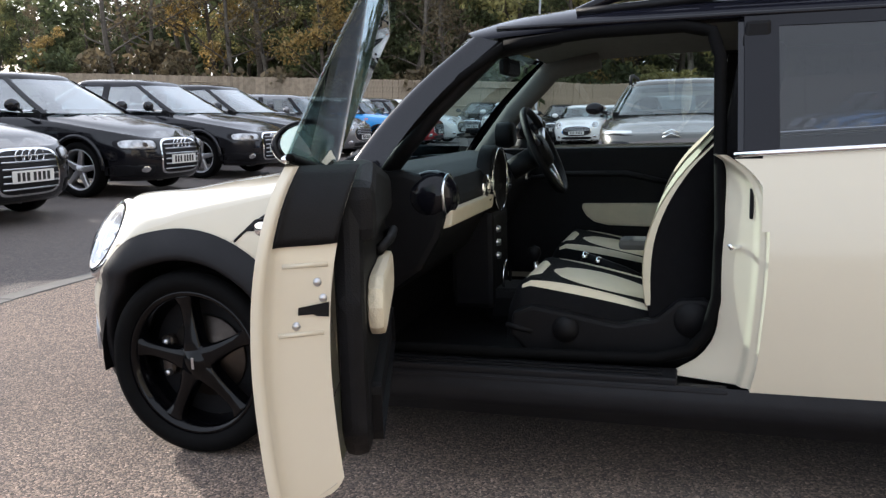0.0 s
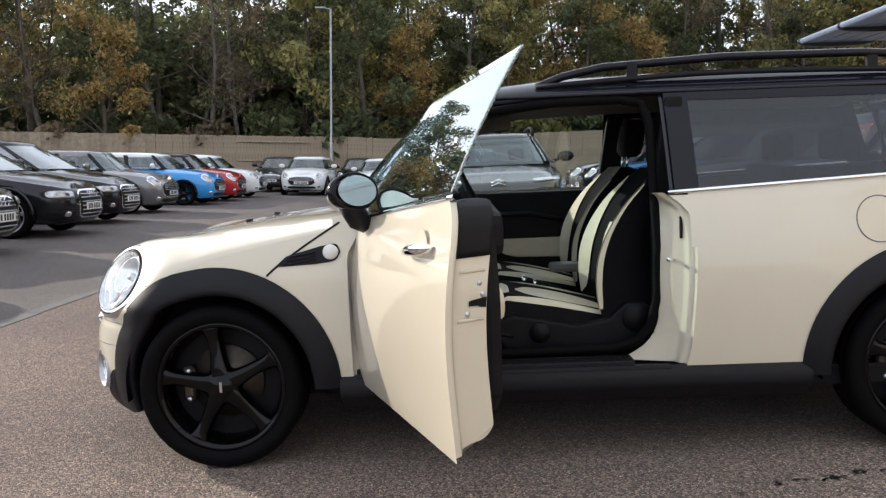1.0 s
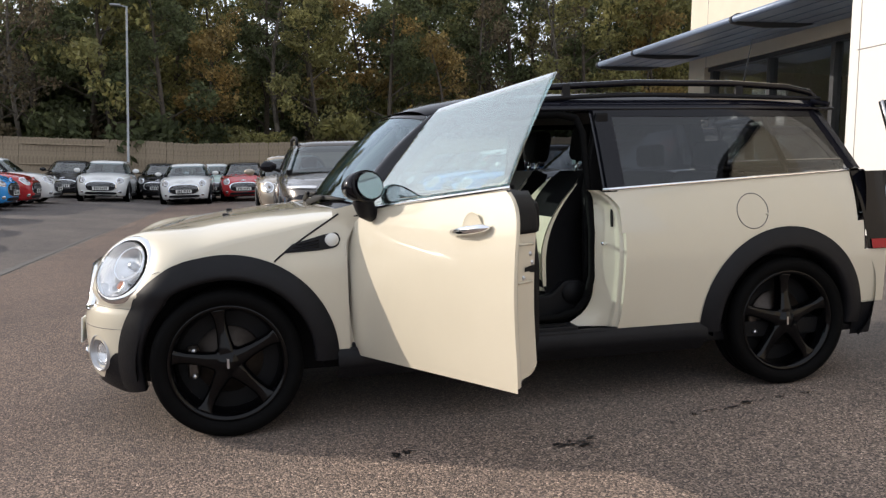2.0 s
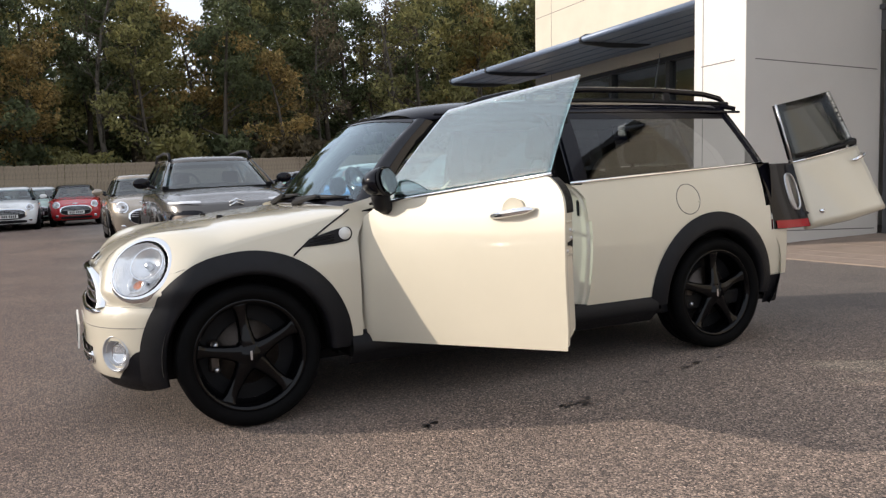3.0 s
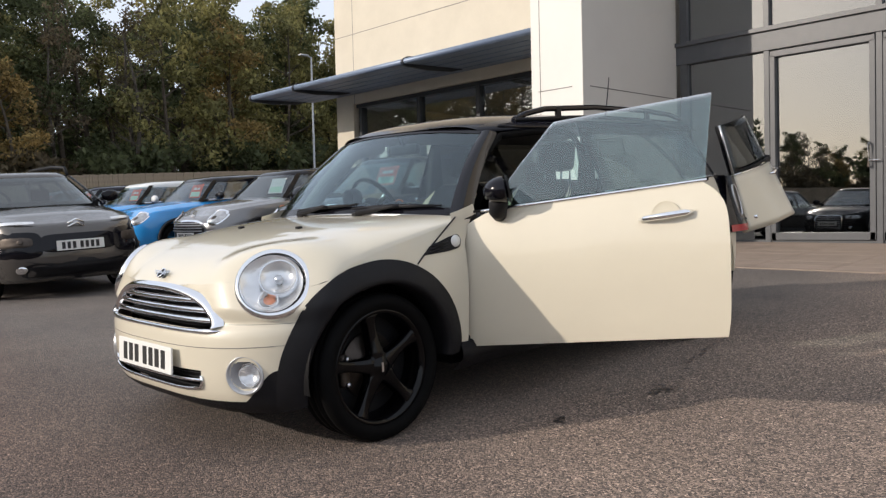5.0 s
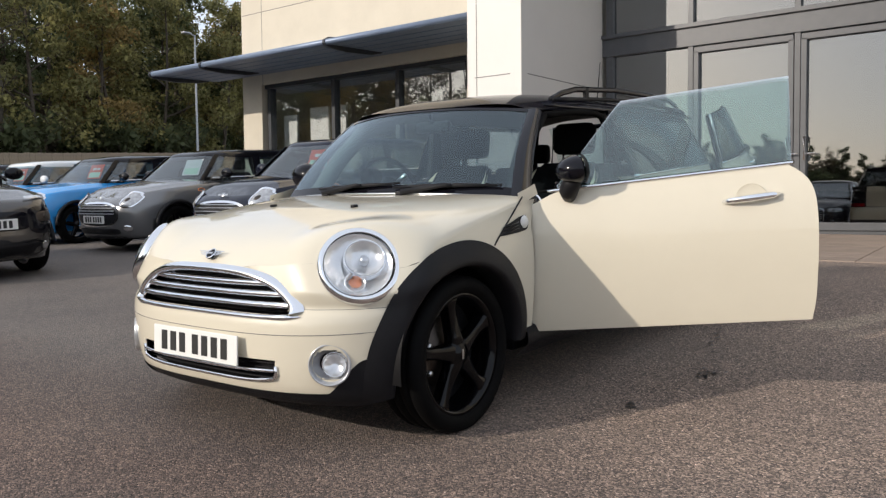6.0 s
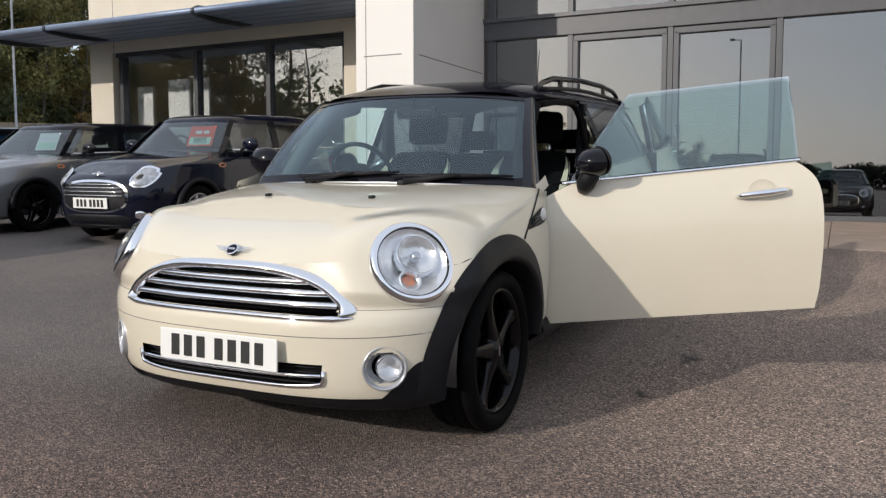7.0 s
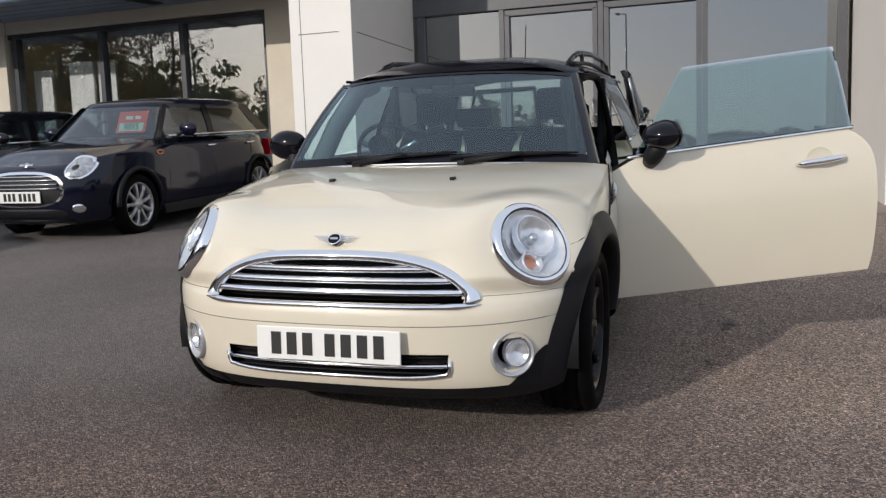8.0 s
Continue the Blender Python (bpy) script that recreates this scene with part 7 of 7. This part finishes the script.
# ---- seats
def front_seat(yc):
    s = empty("front_seat")
    s.parent = hero
    s.location = (0.028, yc, 0)

    def cushion(u, v):
        x = 0.965 + 0.55 * u
        y = (2 * v - 1) * 0.250
        b = abs(2 * v - 1)
        z = 0.525 + 0.045 * (1 - u) - 0.085 * u + 0.02 * math.sin(math.pi * u) * (1 - b * b) + 0.012 * min(1.0, b / 0.72) ** 4 - 0.10 * (max(0.0, b - 0.72) / 0.28) ** 2
        if u < 0.12:
            z -= 0.10 * (1 - u / 0.12) ** 2
        return (x, y, z)
    grid("cushion", cushion, 24, 30, FABRIC_BLACK, s, "black and cream seat cushion")

    def lifted(fn, u0, u1, va, vb, name, m, nu=12, nv=8, d=0.004):
        def f(u, v):
            q0, q1 = va(u), vb(u)
            p = Vector(fn(u0 + (u1 - u0) * u, q0 + (q1 - q0) * v))
            e = 0.5 if (u in (0, 1) or v in (0, 1)) else 1.0
            return tuple(p + Vector((0, 0, d * 2 * e - d * 0.5)))
        return grid(name, f, nu, nv, m, s)
    lifted(cushion, 0.20, 0.93, lambda u: 0.5 - 0.25 * math.sin(math.pi * (0.03 + 0.93 * u ** 0.7)) ** 0.8, lambda u: 0.5 + 0.25 * math.sin(math.pi * (0.03 + 0.93 * u ** 0.7)) ** 0.8, "cushion_insert", FABRIC_CREAM)
    lifted(cushion, 0.03, 0.15, lambda u: 0.5 - 0.27 * math.sin(math.pi * (0.12 + 0.76 * u)) ** 0.5, lambda u: 0.5 + 0.27 * math.sin(math.pi * (0.12 + 0.76 * u)) ** 0.5, "front_pad", FABRIC_CREAM, 8, 8)
    def crest(u):
        return max(0.0, math.sin(math.pi * (0.04 + 0.92 * u))) ** 0.75
    lifted(cushion, 0.08, 0.90, lambda u: 0.072 + 0.03 * u, lambda u: 0.074 + 0.03 * u + 0.060 * crest(u), "bolster_insert", FABRIC_CREAM, 18, 4)
    lifted(cushion, 0.08, 0.90, lambda u: 0.926 - 0.03 * u - 0.060 * crest(u), lambda u: 0.928 - 0.03 * u, "bolster_insert", FABRIC_CREAM, 18, 4)

    # backrest as a shell: front face and back face
    def back(u, v, t):
        z = 0.45 + 0.58 * u
        x = soft([(0.45, 1.480), (0.5, 1.468), (0.6, 1.456), (0.7, 1.462), (0.8, 1.494), (0.9, 1.553), (0.98, 1.625), (1.04, 1.675)], z)
        w = 0.245 - 0.04 * u ** 3 - 0.05 * max(0, (u - 0.8) / 0.2) ** 2
        k = 2 * v - 1
        fwd = 0.085 * abs(k) ** 2.5 * (1 - 0.45 * u ** 2)
        th = (0.20 - 0.11 * u ** 1.5) * (1 - abs(k) ** 6) ** 0.5
        if u > 0.94:
            th *= math.sqrt(max(0, 1 - ((u - 0.94) / 0.06) ** 2)) * 0.8 + 0.2
        return Vector((x - fwd + t * th, w * k, z))

    def shell(u, v):
        if v <= 0.5:
            return tuple(back(u, v * 2, 0.0))
        return tuple(back(u, 1 - (v - 0.5) * 2, 1.0))
    grid("backrest", shell, 24, 48, FABRIC_BLACK, s, "black and cream backrest")

    def strip(name, va, vb, u0, u1):
        def f(u, v):
            uu = u0 + (u1 - u0) * u
            q = va(uu) + (vb(uu) - va(uu)) * v
            p = back(uu, q, 0.0)
            return tuple(p + Vector((-0.006, 0, 0.002)))
        grid(name, f, 16, 5, FABRIC_CREAM, s)
    strip("back_insert", lambda u: 0.27 + 0.03 * u, lambda u: 0.73 - 0.03 * u, 0.08, 0.62)
    def bulge(u):
        return max(0.0, math.sin(math.pi * min(1.0, max(0.0, (u - 0.08) / 0.86)) ** 0.8)) ** 0.7
    strip("bolster_strip", lambda u: 0.0, lambda u: 0.005 + 0.125 * bulge(u), 0.08, 0.94)
    strip("bolster_strip", lambda u: 0.995 - 0.125 * bulge(u), lambda u: 1.0, 0.08, 0.94)
    for edge in (0, 1):
        def wrap(u, v):
            uu = 0.10 + 0.80 * u
            q = 0.0012 * v * bulge(uu)
            p = back(uu, q if edge == 0 else 1 - q, 1.0)
            return tuple(p + Vector((-0.003, (-0.005 if edge == 0 else 0.005), 0)))
        grid("bolster_edge", wrap, 18, 6, FABRIC_CREAM, s)
    b = box_bm(1.645, -0.125, 1.075, 1.735, 0.125, 1.255, 0.045, 3)
    bmesh.ops.rotate(b, verts=b.verts, cent=(1.69, 0, 1.1), matrix=Matrix.Rotation(radians(10), 3, "Y"))
    part("headrest", b, FABRIC_BLACK, s, smooth=True)
    for y in (-0.06, 0.06):
        tube("headrest_post", [(1.66, y, 1.0), (1.68, y, 1.10)], 0.007, CHROME, s, seg=6)
    side = -1 if yc < 0 else 1
    slab("seat_valance", [(0.98, 0.41), (1.04, 0.345), (1.50, 0.345), (1.56, 0.40), (1.585, 0.50), (1.54, 0.535), (1.47, 0.530), (1.41, 0.475), (1.30, 0.452), (1.16, 0.480), (1.05, 0.50), (0.99, 0.475)], side * 0.225, side * 0.275, INNER_BLACK, s, "black plastic seat side", 0.012)
    lathe("recline_knob", [(0.0, side * 0.012), (0.045, side * 0.010), (0.052, 0.0)], INNER_BLACK, s, seg=28, centre=(1.51, side * 0.278, 0.475))
    lathe("height_knob", [(0.0, side * 0.02), (0.034, side * 0.018), (0.04, 0.0)], INNER_BLACK, s, seg=28, centre=(1.15, side * 0.278, 0.432))
    tube("slide_lever", [(1.05, side * 0.27, 0.42), (0.97, side * 0.28, 0.44)], 0.009, INNER_BLACK, s, seg=6)
    box("seat_rail", (1.02, -0.2, 0.30), (1.55, 0.2, 0.40), INNER_BLACK, s, 0.01)
    lathe("tilt_button", [(0.0, side * 0.012), (0.012, side * 0.01), (0.015, 0.0)], SATIN, s, seg=16, centre=(1.66, side * 0.215, 0.95))


front_seat(-0.365)
front_seat(0.365)
for yc in (-0.33, 0.33):
    rs = empty("rear_seat")
    rs.parent = hero
    b = box_bm(2.25, yc - 0.30, 0.55, 2.36, yc + 0.30, 1.02, 0.05, 3)
    bmesh.ops.rotate(b, verts=b.verts, cent=(2.3, 0, 0.55), matrix=Matrix.Rotation(radians(14), 3, "Y"))
    part("backrest", b, FABRIC_BLACK, rs, smooth=True)
    part("cushion", box_bm(1.82, yc - 0.30, 0.42, 2.28, yc + 0.30, 0.56, 0.05, 3), FABRIC_BLACK, rs, smooth=True)
    part("headrest", box_bm(2.38, yc - 0.12, 1.03, 2.46, yc + 0.12, 1.16, 0.035, 3), FABRIC_BLACK, rs, smooth=True)

# ---- the open passenger door: built shut, then swung on its hinge
door = empty("passenger_door")
door.parent = hero
HX, HY = 0.50, -0.80
door.matrix_basis = Matrix.Translation((HX + 0.0085, HY + 0.058, 0.3434)) @ pose(0, 0, 0, 0, 0, -71.2) @ pose(0, 0, 0, 0, -3.0, 0) @ Matrix.Translation((-HX, -HY, -0.35))
ZB = 0.30


def door_top(x):
    return belt(x) - 0.004


def skin(u, v, off=0.0):
    # corners of the outline are rounded at the rear top
    z0, x = ZB + 0.03 * u, 0.60 + 1.02 * u
    for _ in range(3):
        z = z0 + (door_top(x) - 0.045 * max(0.0, (0.70 - x) / 0.1) - z0) * v
        xf = soft(F_EDGE, min(z, 0.905))
        xr = soft(Q_EDGE, min(max(z, 0.33), 0.95))
        x = xf + (xr - xf) * u
    return (x, -(hs(x, z) + off), z)


grid("door_skin", lambda u, v: skin(u, v), 36, 30, CREAM, door, "cream outer door skin")


# edge that folds back to the inner shell
def rear_edge(u, v):
    z = 0.345 + (0.02 * min(1, u * 2) + 0.035 * u ** 7) * (1 - v) ** 2 + (0.935 - 0.345) * v
    xr = soft(Q_EDGE, z)
    w = hs(xr, z)
    t = [(0.0, (xr, w)), (0.08, (xr - 0.001, w - 0.016)), (0.2, (xr - 0.016, w - 0.02)), (0.32, (xr - 0.030, w - 0.028)), (1.0, (xr - 0.060, w - 0.120))]
    x = interp([(a, b[0]) for a, b in t], u)
    y = interp([(a, b[1]) for a, b in t], u)
    return (x, -y, z)


grid("door_shut_face", rear_edge, 20, 24, CREAM, door, "cream shut face of the door")
grid("shut_face_cap", lambda u, v: tuple(Vector(rear_edge(0.24 + 0.76 * u, 0.78 + 0.22 * v)) + Vector((0.004, 0, 0))), 12, 8, INNER_BLACK, door, "black plastic cap on the shut face", 0.004)
grid("door_bottom", lambda u, v: (0.50 + 1.14 * u, -(0.802 - 0.09 * v), 0.302 + 0.03 * u + 0.06 * v), 12, 3, CREAM, door)
lt = empty("latch")
lt.parent = door


def on_face(u, z, d=0.0):
    """A point on the shut face, d proud of it."""
    p = Vector(rear_edge(u, (z - 0.345) / 0.59))
    return Vector((p.x + 0.9 * d, p.y - 0.35 * d, z))


for u, z in ((0.82, 0.745), (0.90, 0.718), (0.60, 0.674)):
    q = lathe("latch_screw", [(0.0, 0.005), (0.005, 0.0045), (0.0075, 0.0)], SATIN, lt, seg=16, axis="X", centre=tuple(on_face(u, z)))
grid("latch_mouth", lambda u, v: tuple(on_face(0.63 + 0.36 * u, 0.692 + 0.013 * v + 0.006 * v * u - 0.006 * u * (1 - v) * (u > 0.6), 0.003)), 8, 3, INNER_BLACK, lt, "black latch opening")
for z in (0.774, 0.66):
    tube("pressed_ridge", [on_face(0.40, z), on_face(0.6, z), on_face(0.92, z)], 0.004, CREAM, door, seg=8)
# inner trim
trim = [(0.56, 0.41), (1.56, 0.41), (1.60, 0.46), (1.62, 0.70), (1.60, 0.90), (1.5, 0.935), (0.70, 0.90), (0.58, 0.84)]
slab("inner_trim", trim, -0.705, -0.655, INNER_BLACK, door, "black inner door trim", 0.02)
slab("trim_top", [(0.64, 0.80), (1.60, 0.80), (1.605, 0.90), (1.5, 0.945), (0.70, 0.91)], -0.715, -0.630, INNER_BLACK, door, "", 0.025)
slab("armrest_pad", [(0.98, 0.64), (1.05, 0.622), (1.49, 0.618), (1.55, 0.64), (1.56, 0.68), (1.545, 0.715), (1.49, 0.732), (1.02, 0.728), (0.97, 0.69)], -0.655, -0.622, FABRIC_CREAM, door, "cream padded armrest", 0.015)
tube("trim_pull", [(0.72, -0.65, 0.74), (0.80, -0.625, 0.76), (1.05, -0.625, 0.76), (1.15, -0.65, 0.74)], 0.012, INNER_BLACK, door, seg=8)
slab("door_pocket", [(0.62, 0.415), (1.50, 0.415), (1.52, 0.53), (0.68, 0.53)], -0.656, -0.645, INNER_BLACK, door, "", 0.02)
tube("waist_seal", [(x, -(hs(x, belt(x)) - 0.006), belt(x) + 0.002) for x in np.linspace(0.62, 1.64, 36)], 0.007, RUBBER, door, seg=6)
tube("waist_strip", [(x, -(hs(x, belt(x)) + 0.0015), belt(x) - 0.001) for x in np.linspace(0.66, 1.635, 36)], 0.0072, CHROME, door, seg=8, label="chrome waist strip")


# frameless glass with its cut-off front corner
def gl_top(x):
    return min(0.925 + (x - 0.70) * 1.29, 1.268 + 0.045 * (x - 0.96))


def dglass(u, v):
    x0 = 0.70
    z0 = lambda xx: belt(xx) - 0.004
    x = x0 + (1.628 - x0) * u
    zt = gl_top(x)
    z = z0(x) + (zt - z0(x)) * v
    x += 0.02 * (z - 0.95) / 0.35 * u ** 6
    return (x, -(hs(x, z) + 0.002 - 0.036 * max(0.0, (z - 0.93) / 0.37) ** 1.3), z)


grid("door_glass", dglass, 48, 14, DOOR_GLASS, door, "frameless clear door glass", 0.004)
# outer handle in its dish
hb = empty("door_handle")
hb.parent = door
hx = 1.475
lathe("handle_dish", [(0.0, 0.0), (0.03, 0.0005), (0.05, 0.0025), (0.058, 0.001)], CREAM, hb, seg=32, centre=(hx, -(hs(hx, 0.82) + 0.0015), 0.82), label="cream handle dish")
tube("handle_bar", [(hx - 0.105, -(hs(hx - 0.1, 0.818) + 0.004), 0.812), (hx - 0.08, -(hs(hx, 0.818) + 0.020), 0.816), (hx, -(hs(hx, 0.818) + 0.032), 0.822), (hx + 0.08, -(hs(hx, 0.82) + 0.022), 0.828), (hx + 0.105, -(hs(hx + 0.1, 0.82) + 0.004), 0.83)], [0.008, 0.014, 0.016, 0.015, 0.008], CHROME, hb, seg=10, flat=0.9, label="chrome handle")
# door mirror
dm = empty("door_mirror")
dm.parent = door
bm = bmesh.new()
bmesh.ops.create_uvsphere(bm, u_segments=28, v_segments=18, radius=1.0)
for v in bm.verts:
    v.co.x = v.co.x if v.co.x < 0.0 else v.co.x * 0.25
bmesh.ops.transform(bm, verts=bm.verts, matrix=pose(0.803, -0.850, 0.992, 0, -6, 25) @ Matrix.Diagonal((0.088, 0.090, 0.061, 1)))
part("mirror_shell", bm, GLOSS_BLACK, dm, "gloss black mirror housing", smooth=True)
lathe("mirror_bezel", [(0.88, 0.0), (0.95, 0.10), (1.0, 0.0)], PLASTIC, dm, seg=40, axis="X").matrix_basis = pose(0.817, -0.843, 0.993, 0, -6, 25) @ Matrix.Diagonal((0.10, 0.091, 0.0625, 1))
mg = lathe("mirror_glass", [(0.0, 0.0), (0.9, 0.0)], MIRROR, dm, seg=40, axis="X")
mg.matrix_basis = pose(0.831, -0.837, 0.994, 0, -6, 25) @ Matrix.Diagonal((0.10, 0.084, 0.056, 1))
tube("mirror_foot", [(0.795, -0.858, 0.972), (0.775, -0.847, 0.935), (0.757, -0.825, 0.900), (0.752, -0.795, 0.878)], [0.034, 0.041, 0.040, 0.030], PLASTIC, dm, seg=16, flat=1.0, label="black mirror foot")
box("sail_panel", (0.69, -0.775, 0.900), (0.76, -0.757, 0.945), GLOSS_BLACK, dm, 0.008)
tube("check_strap", [(0.52, -0.78, 0.60), (0.62, -0.74, 0.60)], 0.012, SATIN, door, seg=6)
for z in (0.42, 0.74):
    box("hinge", (0.47, -0.795, z), (0.56, -0.765, z + 0.07), CREAM, door, 0.006)
# far-side mirror on the closed door
fm = empty("far_mirror")
fm.parent = hero
bm = bmesh.new()
bmesh.ops.create_uvsphere(bm, u_segments=24, v_segments=14, radius=1.0)
bmesh.ops.transform(bm, verts=bm.verts, matrix=pose(0.79, 0.872, 1.0, 0, 0, -8) @ Matrix.Diagonal((0.07, 0.108, 0.075, 1)))
part("mirror_shell", bm, GLOSS_BLACK, fm, smooth=True)
lathe("mirror_foot", [(0.038, 0.0), (0.048, -0.03), (0.052, -0.06), (0.04, -0.075)], PLASTIC, fm, seg=20, axis="Z", centre=(0.775, 0.825, 0.955))
